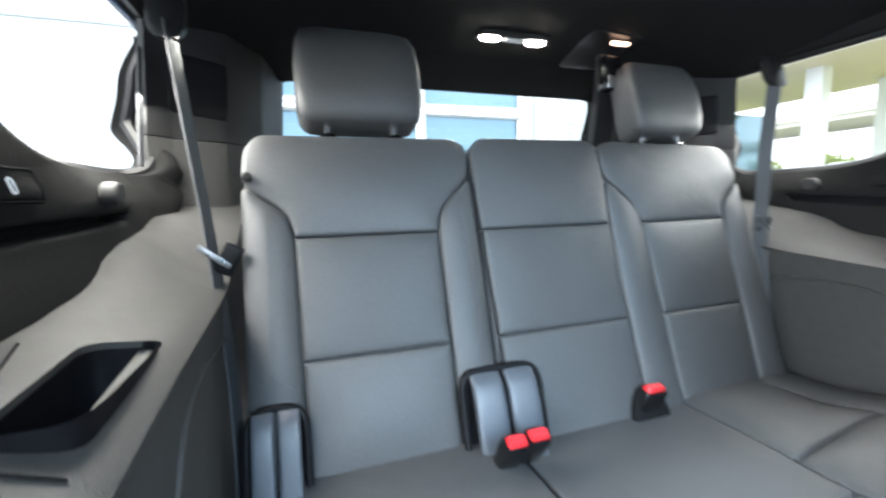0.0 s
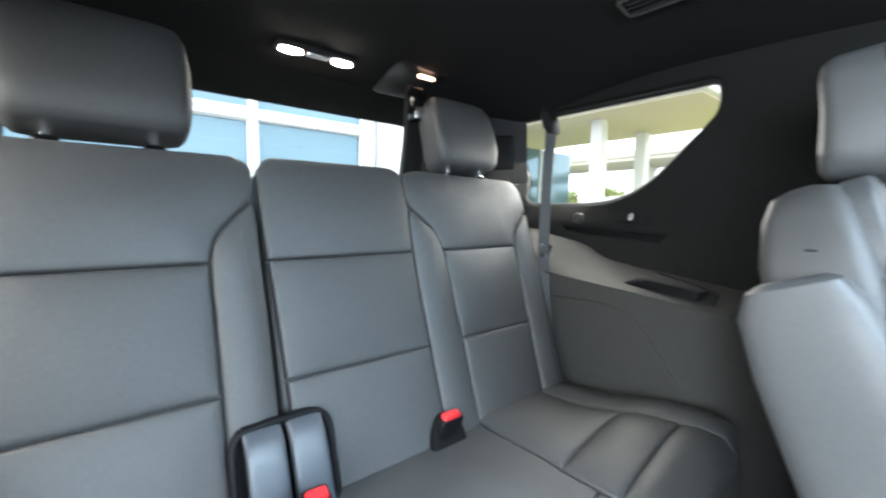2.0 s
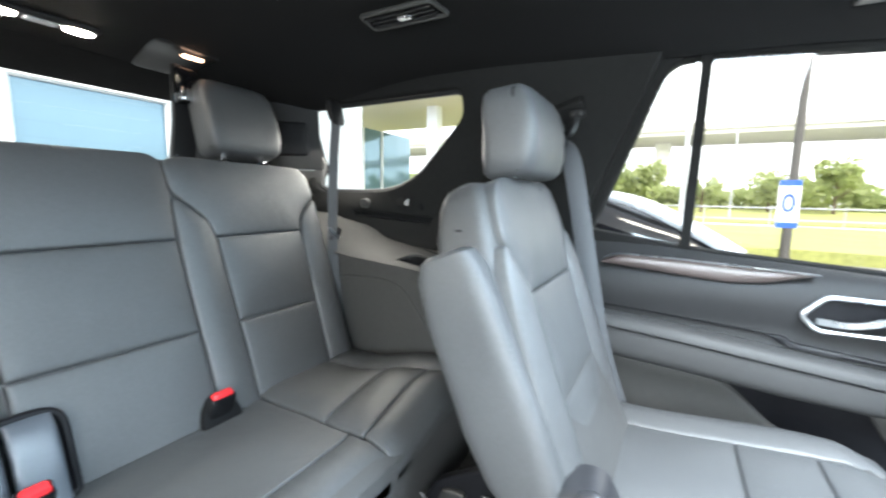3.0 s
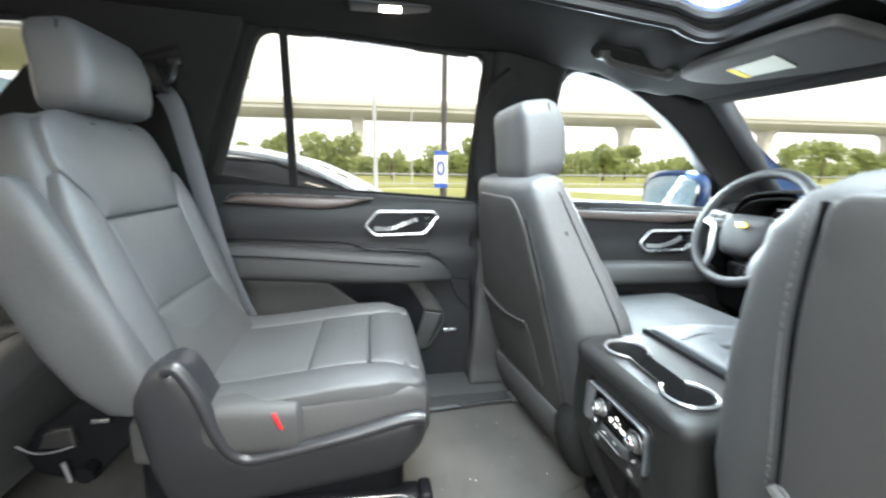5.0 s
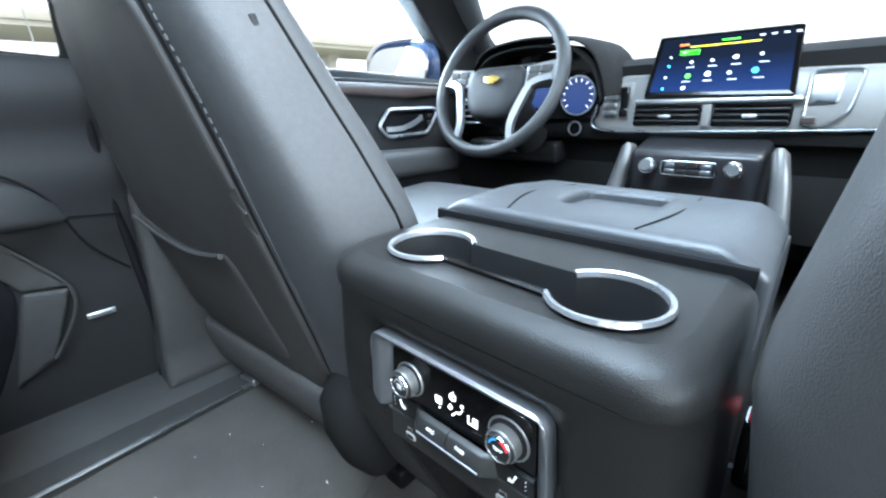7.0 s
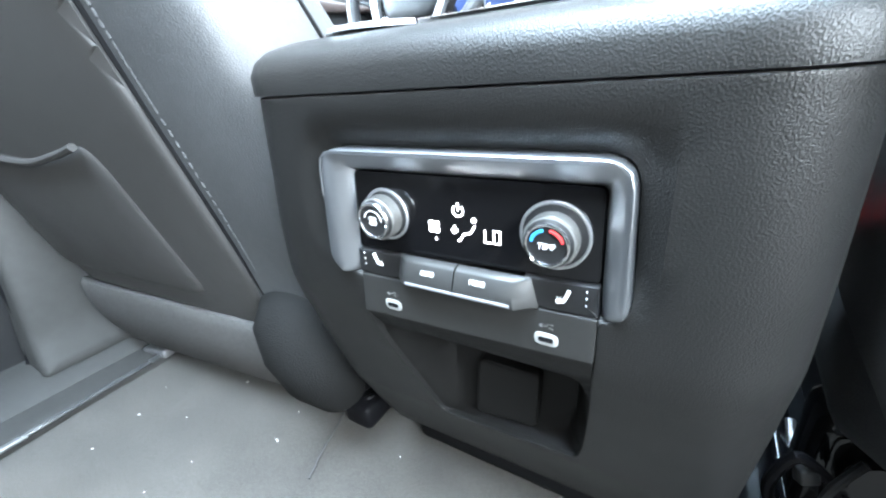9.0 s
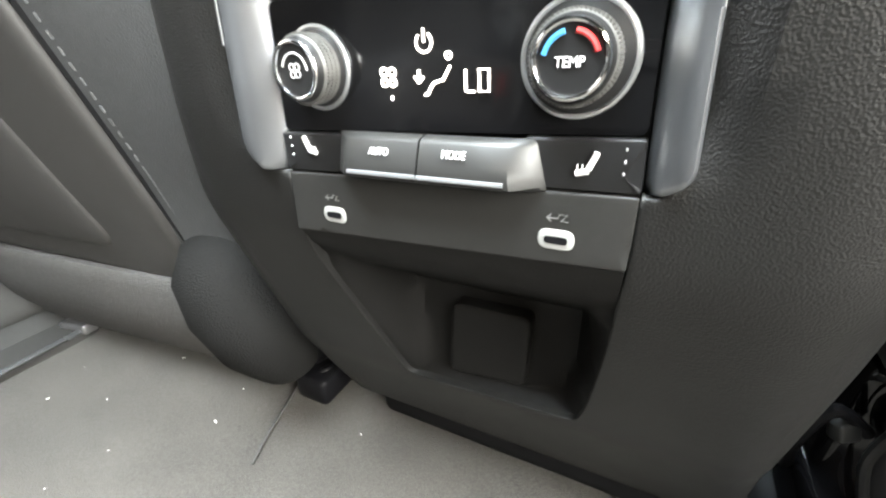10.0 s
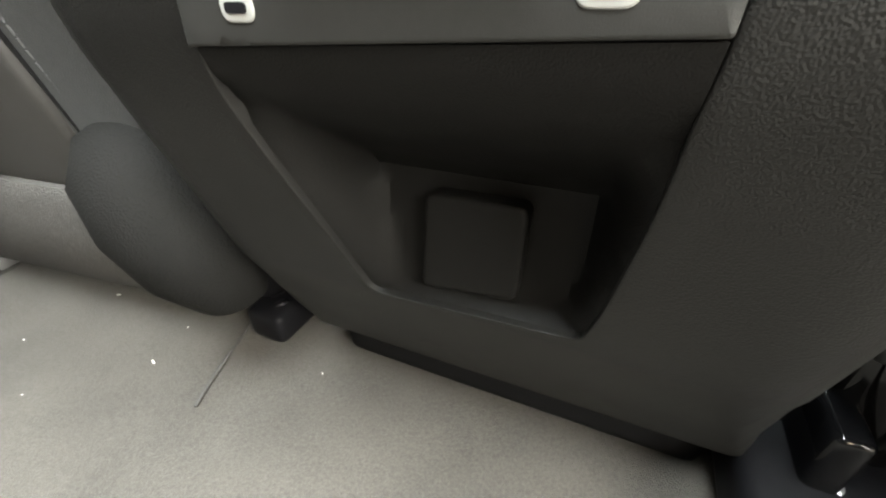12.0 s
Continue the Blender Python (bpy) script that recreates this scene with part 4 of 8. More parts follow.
def buckle(at, name_label, lean=(0, 0.35, 1), stalk=0.12, wide=0.05):
    """Belt buckle with a red push button on a stalk."""
    d = Vector(lean).normalized()
    p = Vector(at)
    b = thing("belt_buckle", name_label, "seat belt buckle", "belt buckles", at=tuple(p - d * stalk))
    side = Vector((1, 0, 0))
    nrm = d.cross(side).normalized()
    rows = []
    for k, w, t in ((-0.05, 0.40, 0.010), (-0.045, 0.46, 0.013), (-0.01, 0.5, 0.015), (0.012, 0.5, 0.015), (0.018, 0.46, 0.012)):
        rows.append(ring(p + d * k, side, nrm, w * wide, t, 5, 28))
    part("housing", loft(rows), GLOSS, b)
    part("button", loft([ring(p + d * k, side, nrm, w * wide, t, 6, 24) for k, w, t in ((0.008, 0.40, 0.010), (0.022, 0.38, 0.009), (0.026, 0.32, 0.006))]), RED, b, "red release button")
    part("stalk", tube([p - d * stalk, p - d * 0.04], 0.0, flat=(0.034, 0.006, side)), BELT, b)
    return b


buckle((-0.205, 0.56, 0.395), "black belt buckle with red button on the bench", (0.0, -0.5, 0.8), 0.07, 0.040)
buckle((-0.166, 0.562, 0.397), "black belt buckle with red button on the bench", (0.0, -0.5, 0.8), 0.07, 0.040)
buckle((0.15, 0.645, 0.372), "black belt buckle with red button on the bench", (0.1, -0.25, 1), 0.08, 0.056)
# dark arched sheet, added to draw the shade behind this buckle
part("buckle_shade", sheet(R([(0.105, -0.42), (0.112, -0.375), (0.135, -0.345), (0.165, -0.345), (0.19, -0.375), (0.197, -0.42)], [0.002, 0.02, 0.02, 0.02, 0.02, 0.002]), lambda u, v, h: B3(u, v, h + 0.022), step=0.02, rim=0.008, edge=0.006, width=0.012, skirt=0.01), SEAM_AND_SHADE, bench, "dark sheet standing for the shade round the buckle")


STRAP = material("blue_grey_strap_plastic", (0.055, 0.063, 0.076), 0.35, vary=0.1, grain=200, bump=0.2, bump_scale=900)


def anchor_loop(x, y, z, w, h, label):
    """Pair of upright grey straps in a black plastic frame between the backrests."""
    a = thing("belt_anchor", label, "seat belt anchor", "belt anchors", at=(x, y + 0.03, z - 0.02))
    at = lambda dx, v, out=0.0: (x + dx, y - out + 0.32 * v, z + v)
    loop = [at(p[0], p[1]) for p in resample(rounded([(-w / 2, 0), (-w / 2, h), (w / 2, h), (w / 2, 0)], [0.01, 0.035, 0.035, 0.01]), 0.008)]
    part("frame", tube(loop, 0.0065, 10, closed=True), BLACK, a)
    part("slot", sheet(rounded([(-w / 2, 0), (-w / 2, h), (w / 2, h), (w / 2, 0)], [0.01, 0.035, 0.035, 0.01]), lambda u, v, o: Vector(at(u, v, o - 0.012)), step=0.05, skirt=0.006), BLACK, a)
    for dx in (-0.215, 0.215):
        rows = []
        for v, out, b in ((-0.01, 0.022, 0.008), (h * 0.3, 0.020, 0.009), (h * 0.6, 0.019, 0.010), (h * 0.84, 0.014, 0.010), (h * 0.95, 0.004, 0.009), (h * 0.99, -0.008, 0.006)):
            rows.append(ring(at(dx * w, v, out), (1, 0, 0), (0, -0.95, 0.3), 0.185 * w, b, 4.5, 28))
        part("strap", loft(rows), STRAP, a)
    return a


anchor_loop(-0.17, 0.635, 0.335, 0.15, 0.135, "grey webbing straps in a black plastic loop")
anchor_loop(-0.543, 0.64, 0.335, 0.085, 0.128, "grey webbing straps in a black plastic loop")


# ---- second row captain's chair ----
CH = 0.455
B2 = tilt_map((CH, 0.03, 0.66), 19)
chair = thing("captains_chair", "black leather captain's chair with raised armrest", "seat", at=(CH, -0.2, 0))
part("backrest", slab(B2, [(-0.36, 0, 0.20, 0.03, -0.10), (-0.33, 0, 0.225, 0.02, -0.13), (-0.2, 0, 0.235, 0.0, -0.14), (0.0, 0, 0.232, -0.008, -0.135), (0.12, 0, 0.215, -0.008, -0.125), (0.175, 0, 0.195, -0.012, -0.11), (0.2, 0, 0.175, -0.025, -0.095), (0.208, 0, 0.15, -0.045, -0.075)], 64, 6), LEATHER_SIDE, chair)
pads(chair, B2, [
    (R([(-0.20, 0.10), (-0.175, 0.185), (-0.13, 0.205), (0.13, 0.205), (0.175, 0.185), (0.20, 0.10), (0.15, 0.03), (0.145, 0.001), (-0.145, 0.001), (-0.15, 0.03)], [0.03, 0.03, 0.03, 0.03, 0.03, 0.03, 0.04, 0.006, 0.006, 0.04]), 0.016),
    (R([(-0.145, -0.001), (0.145, -0.001), (0.138, -0.19), (-0.138, -0.19)], 0.005), 0.012),
    (R([(-0.138, -0.192), (0.138, -0.192), (0.14, -0.37), (-0.14, -0.37)], 0.005), 0.014),
    (R([(-0.202, 0.097), (-0.152, 0.028), (-0.147, -0.002), (-0.14, -0.192), (-0.142, -0.37), (-0.22, -0.37), (-0.235, -0.15), (-0.225, 0.03)], [0.02, 0.05, 0.02, 0.03, 0.01, 0.03, 0.1, 0.1]), 0.040),
    (R([(0.202, 0.097), (0.152, 0.028), (0.147, -0.002), (0.14, -0.192), (0.142, -0.37), (0.22, -0.37), (0.235, -0.15), (0.225, 0.03)], [0.02, 0.05, 0.02, 0.03, 0.01, 0.03, 0.1, 0.1]), 0.040),
], "back_panel")
headrest(chair, tilt_map((CH + 0.012, 0.048, 0.858), 6), 0, 0, 0.232, 0.165, 0.11, -0.11)
part("pull_tag", box(B2(-0.2215, 0.13, -0.06), (0.003, 0.011, 0.004), 0.001), SMOOTH, chair)

# raised armrest along the inner side of the backrest
AR = tilt_map((0.228, 0.085, 0.66), 21)
part("armrest", slab(AR, [(0.085, 0, 0.022, 0.0, -0.06), (0.078, 0, 0.03, 0.014, -0.075), (0.05, 0, 0.034, 0.026, -0.09), (-0.02, 0, 0.036, 0.035, -0.095), (-0.2, 0, 0.036, 0.045, -0.09), (-0.28, 0, 0.036, 0.045, -0.075), (-0.33, 0, 0.034, 0.03, -0.05), (-0.35, 0, 0.026, 0.01, -0.025)], 48, 4.5), LEATHER, chair, "padded flip-up armrest")
for du in (-0.027, 0.027):
    stitches(chair, AR, [(du, 0.06), (du, -0.02), (du, -0.2), (du, -0.28), (du, -0.325)], h=0.035)

# cushion
C2 = lambda x, y, h: Vector((x, y, 0.325 + 0.035 * curve([(-0.58, 1), (-0.45, 0.75), (-0.10, 0)], y) - 0.06 * curve([(-0.568, 1), (-0.528, 0.3), (-0.47, 0)], y) + h))
part("cushion_base", slab(frame_map((CH, 0, 0), (1, 0, 0), (0, 1, 0), (0, 0, 1)), [(-0.552, 0, 0.22, 0.30, 0.225), (-0.542, 0, 0.235, 0.325, 0.215), (-0.51, 0, 0.245, 0.345, 0.21), (-0.3, 0, 0.252, 0.335, 0.21), (-0.05, 0, 0.24, 0.318, 0.2), (-0.0, 0, 0.22, 0.30, 0.2)], 48, 8), LEATHER_SIDE, chair)
pads(chair, C2, [
    (R([(CH - 0.15, -0.04), (CH + 0.15, -0.04), (CH + 0.15, -0.305), (CH - 0.15, -0.305)], 0.006), 0.012),
    (R([(CH - 0.15, -0.307), (CH + 0.15, -0.307), (CH + 0.15, -0.43), (CH - 0.15, -0.43)], 0.006), 0.012),
    (R([(CH - 0.15, -0.432), (CH + 0.15, -0.432), (CH + 0.17, -0.553), (CH - 0.17, -0.553)], [0.006, 0.006, 0.03, 0.03]), 0.014),
    (R([(CH - 0.152, -0.04), (CH - 0.152, -0.387), (CH - 0.172, -0.553), (CH - 0.225, -0.543), (CH - 0.248, -0.47), (CH - 0.252, -0.04)], [0.01, 0.02, 0.02, 0.04, 0.04, 0.02]), 0.026),
    (R([(CH + 0.152, -0.04), (CH + 0.152, -0.387), (CH + 0.172, -0.553), (CH + 0.225, -0.543), (CH + 0.248, -0.47), (CH + 0.252, -0.04)], [0.01, 0.02, 0.02, 0.04, 0.04, 0.02]), 0.026),
], "cushion_panel")

# plastic side shield of the chair, with its bright upper edge
SHIELD = R([(-0.034, 0.28), (-0.018, 0.365), (-0.052, 0.412), (-0.108, 0.430), (-0.143, 0.365), (-0.165, 0.28), (-0.195, 0.232), (-0.25, 0.23), (-0.505, 0.288), (-0.542, 0.285), (-0.542, 0.22), (-0.49, 0.15), (-0.1, 0.09), (-0.05, 0.13)], [0.04, 0.03, 0.03, 0.03, 0.05, 0.05, 0.04, 0.04, 0.03, 0.02, 0.03, 0.03, 0.05, 0.03])
OUTER = R([(0.07, 0.27), (-0.5, 0.285), (-0.57, 0.26), (-0.56, 0.2), (-0.5, 0.14), (-0.1, 0.09), (0.05, 0.09)], 0.03)
for sx, nm in ((-1, "side_shield"), (1, "side_shield")):
    part(nm, sheet(SHIELD if sx < 0 else OUTER, lambda y, z, h, s=sx: Vector((CH + s * (0.256 + h + 0.03 * curve([(0.07, 0), (0.26, 1)], z) - 0.02), y, z)), step=0.02, edge=0.024, width=0.034, skirt=0.05), SHIELD_BLACK, chair, "satin black plastic seat shield")
LIP = [(-0.088, 0.418), (-0.110, 0.420), (-0.140, 0.364), (-0.165, 0.285), (-0.197, 0.238), (-0.25, 0.235), (-0.39, 0.262), (-0.50, 0.287), (-0.536, 0.286)]
for sx in (-1,):
    part("shield_lip", tube(smooth_path([(CH + sx * (0.236 + 0.03 * min(1.0, (z - 0.07) / 0.19) - 0.004), y, z - 0.006) for y, z in LIP], 8), 0.013, 14), SHIELD_BLACK, chair, "glossy rounded shield edge")
part("seat_frame", box((CH, -0.25, 0.14), (0.44, 0.5, 0.16), 0.03), BLACK, chair)
part("recliner_bracket", sheet(R([(0.02, 0.30), (0.10, 0.315), (0.21, 0.25), (0.24, 0.20), (0.22, 0.15), (0.13, 0.12), (0.05, 0.20)], 0.015), lambda y, z, h: Vector((0.315 - h, y, z)), step=0.03, edge=0.004, width=0.008, skirt=0.02), BLACK, chair, "black recliner bracket")
part("bracket_plate", sheet(R([(0.135, 0.212), (0.20, 0.216), (0.185, 0.25), (0.14, 0.255)], 0.006), lambda y, z, h: Vector((0.300 - h, y, z)), step=0.02, edge=0.002, width=0.004, skirt=0.012), TOGGLE, chair)
part("bracket_rim", tube(smooth_path([(0.296, 0.134, 0.220), (0.294, 0.17, 0.212), (0.294, 0.205, 0.214), (0.296, 0.232, 0.230)], 5), 0.0022, 8), STEEL, chair, "bare steel edge")
part("bracket_pin", cyl((0.296, 0.155, 0.165), (0, 0.2, 1), 0.005, 0.045, 14, bevel=0.001), STEEL, chair)
part("bracket_clip", box((0.298, 0.085, 0.268), (0.006, 0.03, 0.008), 0.001), STEEL, chair)
part("cross_tube", cyl((CH, 0.12, 0.16), (1, 0, 0), 0.016, 0.34, 20), BLACK, chair)
for sx in (-1, 1):
    part("floor_rail", box((CH + sx * 0.2, -0.27 + 0.07 * (sx > 0), 0.028), (0.06, 0.56 - 0.14 * (sx > 0), 0.05), 0.012), PLASTIC, chair)
    part("rail_cover", box((CH + sx * 0.2 - 0.02, -0.28 + 0.06 * (sx > 0), 0.075), (0.05, 0.5 - 0.12 * (sx > 0), 0.07), 0.012, m=rot(4)), BLACK, chair)
    if sx > 0:
        continue
    part("rail_end", box((CH + sx * 0.2, -0.545, 0.04), (0.06, 0.03, 0.075), 0.01), BLACK, chair)
    for dz in (0.0, 0.016, 0.03):
        part("rail_roller", cyl((CH + sx * 0.2 - 0.028, -0.525, 0.045 + dz), (1, 0, 0), 0.006, 0.012, 16, bevel=0.001), STEEL, chair, "bare steel roller")
    part("rail_strip", tube([(CH + sx * 0.2 - 0.046, -0.34, 0.106), (CH + sx * 0.2 - 0.046, -0.49, 0.100), (CH + sx * 0.2 - 0.044, -0.52, 0.085)], 0.0018, 6), STEEL, chair)
    part("rail_plate", box((CH + sx * 0.2 - 0.045, -0.49, 0.065), (0.006, 0.05, 0.06), 0.003), TOGGLE, chair)
part("buckle_boot", slab(frame_map((CH - 0.235, 0, 0), (1, 0, 0), (0, 1, 0), (0, 0, 1)), [(-0.31, 0, 0.02, 0.315, 0.235), (-0.3, 0, 0.032, 0.33, 0.23), (-0.2, 0, 0.036, 0.34, 0.235), (-0.14, 0, 0.03, 0.335, 0.25), (-0.13, 0, 0.02, 0.32, 0.26)], 32, 4), LEATHER_SIDE, chair)
part("buckle_button", box((CH - 0.264, -0.268, 0.302), (0.012, 0.008, 0.036), 0.003, m=rot(-22)), RED, chair, "red belt buckle button")


# ---- front seats, seen from behind ----
FELT = material("grey_felt_skirt", (0.06, 0.058, 0.0565), 0.95, vary=0.3, grain=200, bump=0.8, bump_scale=500, spec=0.2)


def front_seat(cx, sgn, label, top, lean):
    """sgn: side of the vehicle; top: height of the shoulders."""
    s = thing("front_seat", label, "seat", "front seats", at=(cx, -1.1, 0))
    flat = tilt_map((cx, -0.795, 0.50), lean)
    # the driver's backrest stands slightly askew: its outer edge lies further back
    fn = flat if sgn < 0 else lambda u, v, h: flat(u, v, h) + Vector((0, 0.085 * max(u + 0.17, 0.0) * max(0.0, min(1.0, (0.2 - v) / 0.27)), 0))
    t = (top - 0.5) / math.cos(radians(lean))
    body = [(-0.36, 0, 0.21, 0.09, -0.01), (-0.335, 0, 0.245, 0.15, 0.002), (-0.22, 0, 0.264, 0.18, 0.004), (-0.08, 0, 0.266, 0.18, 0.004), (0.06, 0, 0.262, 0.165, 0.004), (t - 0.10, 0, 0.245, 0.14, 0.003), (t - 0.05, 0, 0.225, 0.12, 0.003), (t - 0.018, 0, 0.195, 0.105, 0.008), (t - 0.004, 0, 0.165, 0.09, 0.02), (t, 0, 0.13, 0.075, 0.033)]
    if sgn > 0:
        body = body[:3] + [(-0.08, 0, 0.258, 0.165, 0.004), (0.0, 0.01, 0.250, 0.15, 0.004), (0.06, 0.016, 0.242, 0.135, 0.004), (0.14, 0.024, 0.231, 0.118, 0.003), (t - 0.05, 0.028, 0.225, 0.108, 0.003), (t - 0.02, 0.028, 0.217, 0.10, 0.006), (t - 0.007, 0.028, 0.207, 0.092, 0.014), (t - 0.001, 0.028, 0.195, 0.08, 0.026), (t, 0.028, 0.177, 0.07, 0.035)]
    if sgn < 0:
        body = [(v, c, w - 0.012 + 0.042 * max(0.0, min(1.0, (0.16 - v) / 0.34)) - 0.35 * max(0.0, -0.14 - v), a, b) for v, c, w, a, b in body]
    part("backrest", slab(fn, body, 80, 4.6), LEATHER if sgn > 0 else LEATHER_SIDE, s)
    rear = lambda u, v, h: fn(u, v, 0.0 - h)
    k = 0.155 if sgn > 0 else 0.166
    out = R([(-0.11, t - 0.035), (0.11, t - 0.035), (k - 0.012, t - 0.09), (k, 0.0), (k + 0.004, -0.27), (k - 0.02, -0.335), (-k + 0.02, -0.335), (-k - 0.004, -0.27), (-k, 0.0), (-k + 0.012, t - 0.09)], [0.05, 0.05, 0.08, 0.1, 0.05, 0.04, 0.04, 0.05, 0.1, 0.08])
    if sgn > 0:
        out = R([(-0.11, t - 0.035), (0.17, t - 0.035), (0.222, t - 0.09), (0.240, 0.0), (0.248, -0.27), (0.228, -0.335), (-0.138, -0.335), (-0.159, -0.27), (-0.155, 0.0), (-0.143, t - 0.09)], [0.05, 0.05, 0.08, 0.1, 0.05, 0.04, 0.04, 0.05, 0.1, 0.08])
    if sgn < 0:
        out = R([(-0.142, t - 0.012), (0.142, t - 0.012), (0.162, 0.13), (0.168, 0.0), (0.174, -0.12), (0.178, -0.27), (0.155, -0.335), (-0.155, -0.335), (-0.178, -0.27), (-0.174, -0.12), (-0.168, 0.0), (-0.162, 0.13)], [0.02, 0.02, 0.1, 0.1, 0.1, 0.05, 0.04, 0.04, 0.05, 0.1, 0.1, 0.1])
    part("back_panel", sheet(out, rear, step=0.03, edge=0.004, width=0.006, skirt=0.03, puff=0.003), SEAT_BACK, s)
    z0 = -0.02
    hem = [(0.246, -0.100), (0.167, -0.122), (0.07, -0.131), (-0.005, -0.122), (-0.05, -0.113)] if sgn > 0 else [(k, z0), (k - 0.04, z0 - 0.02), (0.0, z0 - 0.05), (-k + 0.04, z0 - 0.02), (-k, z0)]
    pocket = R(hem + [(-0.062, -0.135), (-0.075, -0.30), (0.245, -0.30)], [0.004, 0.05, 0.05, 0.05, 0.012, 0.02, 0.03, 0.03]) if sgn > 0 else R(hem + [(-k, -0.30), (k, -0.30)], [0.004, 0.05, 0.05, 0.05, 0.012, 0.03, 0.03])
    part("map_pocket", sheet(pocket, lambda u, v, h: rear(u, v, h + 0.005), step=0.03, edge=0.004, width=0.010, skirt=0.02, puff=0.006), SEAT_BACK, s)
    part("pocket_hem", tube(smooth_path([rear(u, v, 0.010) for u, v in hem], 8), 0.0038 if sgn > 0 else 0.006, 8), SEAT_BACK, s, "rounded pocket hem")
    for e in (-1, 1):
        edge = [(e * (k - 0.008), t - 0.08), (e * (k + 0.003), 0.05), (e * (k + 0.005), -0.08), (e * (k + 0.006), -0.2), (e * (k + 0.003), -0.31)]
        if sgn > 0 and e > 0:
            edge = [(0.215, t - 0.08), (0.243, 0.05), (0.247, -0.08), (0.252, -0.2), (0.250, -0.31)]
        if sgn < 0:
            edge = [(e * 0.149, t - 0.02), (e * 0.166, 0.13), (e * 0.172, 0.0), (e * 0.178, -0.12), (e * 0.182, -0.27)]
        part("back_seam", tube(smooth_path([fn(u, v, 0.007) for u, v in edge], 8), 0.0028, 6), SEAM_AND_SHADE, s)
        stitches(s, fn, [(u + e * 0.010, v) for u, v in edge], 0.0062, 0.0013 if sgn > 0 else 0.0008, h=0.0072 if sgn > 0 else 0.0055)
        side = [(0.205, t - 0.04, 0.10), (0.24, t - 0.10, 0.115), (0.259, 0.05, 0.13), (0.264, -0.08, 0.14), (0.255, -0.22, 0.145)]
        if sgn > 0:
            side = []
            for v in (0.20, 0.16, 0.12, 0.08, 0.04, 0.0, -0.04, -0.08, -0.12):
                c, w, hf, hb = (float(np.interp(v, [r[0] for r in body], [r[k2] for r in body])) for k2 in (1, 2, 3, 4))
                hh = hb + (hf - hb) * 0.66
                side.append((e * c + w * (1 - 0.32 ** 4.6) ** (1 / 4.6) - 0.001, v, hh))
        part("side_seam", tube(smooth_path([fn(e * u, v, h) for u, v, h in side], 8), 0.0022, 6), SEAM_AND_SHADE, s)
    headrest(s, tilt_map((cx, -0.868 + (top - 0.725) * 0.3, top + (0.012 if sgn > 0 else 0.013)), 8), 0, 0, 0.235, 0.172, 0.105, -0.105)
    if sgn > 0:
        part("airbag_tag", box(fn(-sgn * 0.2115, 0.115, 0.062), (0.003, 0.006, 0.018), 0.001, m=rot(-lean)), SMOOTH, s)
    part("cushion", slab(frame_map((cx, 0, 0), (1, 0, 0), (0, 1, 0), (0, 0, 1)), [(-1.42, 0, 0.2, 0.34, 0.26), (-1.40, 0, 0.235, 0.37, 0.22), (-1.2, 0, 0.25, 0.36, 0.19), (-0.95, 0, 0.25, 0.34, 0.17), (-0.90, 0, 0.22, 0.30, 0.18)], 48, 5), LEATHER, s)
    part("seat_base", box((cx, -1.15, 0.11), (0.40, 0.42, 0.16), 0.03), BLACK, s)
    i = -sgn
    inner, outer = cx + i * 0.145, cx - i * 0.27
    part("felt_skirt", sheet([(0, 0), (1, 0), (1, 1), (0, 1)], lambda a, b, h: Vector((inner + (outer - inner) * a, -0.872 + 0.034 * a - 0.052 * b ** 1.4 + h * 0.9 + 0.01 * math.sin(b * 3.1), 0.185 - 0.008 * a - 0.16 * b + h * 0.3 + 0.012 * (1 - a) * b)), step=0.05, rim=0.05, edge=0.012, width=0.06, skirt=0.012), FELT, s, "grey felt lower skirt")
    if sgn > 0:
        part("recliner_cover", loft([ring((x, y, z), (1, 0, 0), (0, 1, 0), a, b, 2.4, 28) for z, x, y, a, b in ((0.086, cx + i * 0.205, -0.905, 0.014, 0.016), (0.092, cx + i * 0.205, -0.900, 0.030, 0.028), (0.12, cx + i * 0.20, -0.893, 0.044, 0.040), (0.16, cx + i * 0.193, -0.888, 0.047, 0.046), (0.2, cx + i * 0.188, -0.888, 0.044, 0.045), (0.228, cx + i * 0.188, -0.893, 0.033, 0.036), (0.24, cx + i * 0.19, -0.90, 0.02, 0.022), (0.244, cx + i * 0.19, -0.905, 0.008, 0.008))]), DARK_TRIM, s, "black recliner cover")
    for e in (-1, 1):
        part("floor_rail", box((cx + e * 0.19, -1.16, 0.02), (0.045, 0.46, 0.036), 0.008), BLACK, s)
    return s


front_seat(0.44, 1, "black leather front seat with map pocket behind", 0.728, 15)
front_seat(-0.425, -1, "black leather front seat, upright, with map pocket behind", 0.75, 8)
buckle((-0.148, -1.0, 0.303), "black belt buckle with red button beside the console", (0.0, 0.05, 1), 0.29, 0.019)

# seat track and wiring under the front passenger seat
track = thing("seat_track", "black seat track with bare steel parts and connectors", "seat track", at=(-0.2, -1.0, 0))
part("rail", box((-0.185, -1.06, 0.075), (0.02, 0.26, 0.05), 0.005), GLOSS, track)
part("cover", box((-0.24, -1.06, 0.03), (0.19, 0.42, 0.05), 0.012), BLACK, track)
part("bracket", box((-0.205, -0.985, 0.11), (0.05, 0.05, 0.16), 0.012), GLOSS, track)
part("motor", cyl((-0.215, -0.985, 0.15), (0, 1, 0.2), 0.022, 0.09, 20, bevel=0.004), GLOSS, track)
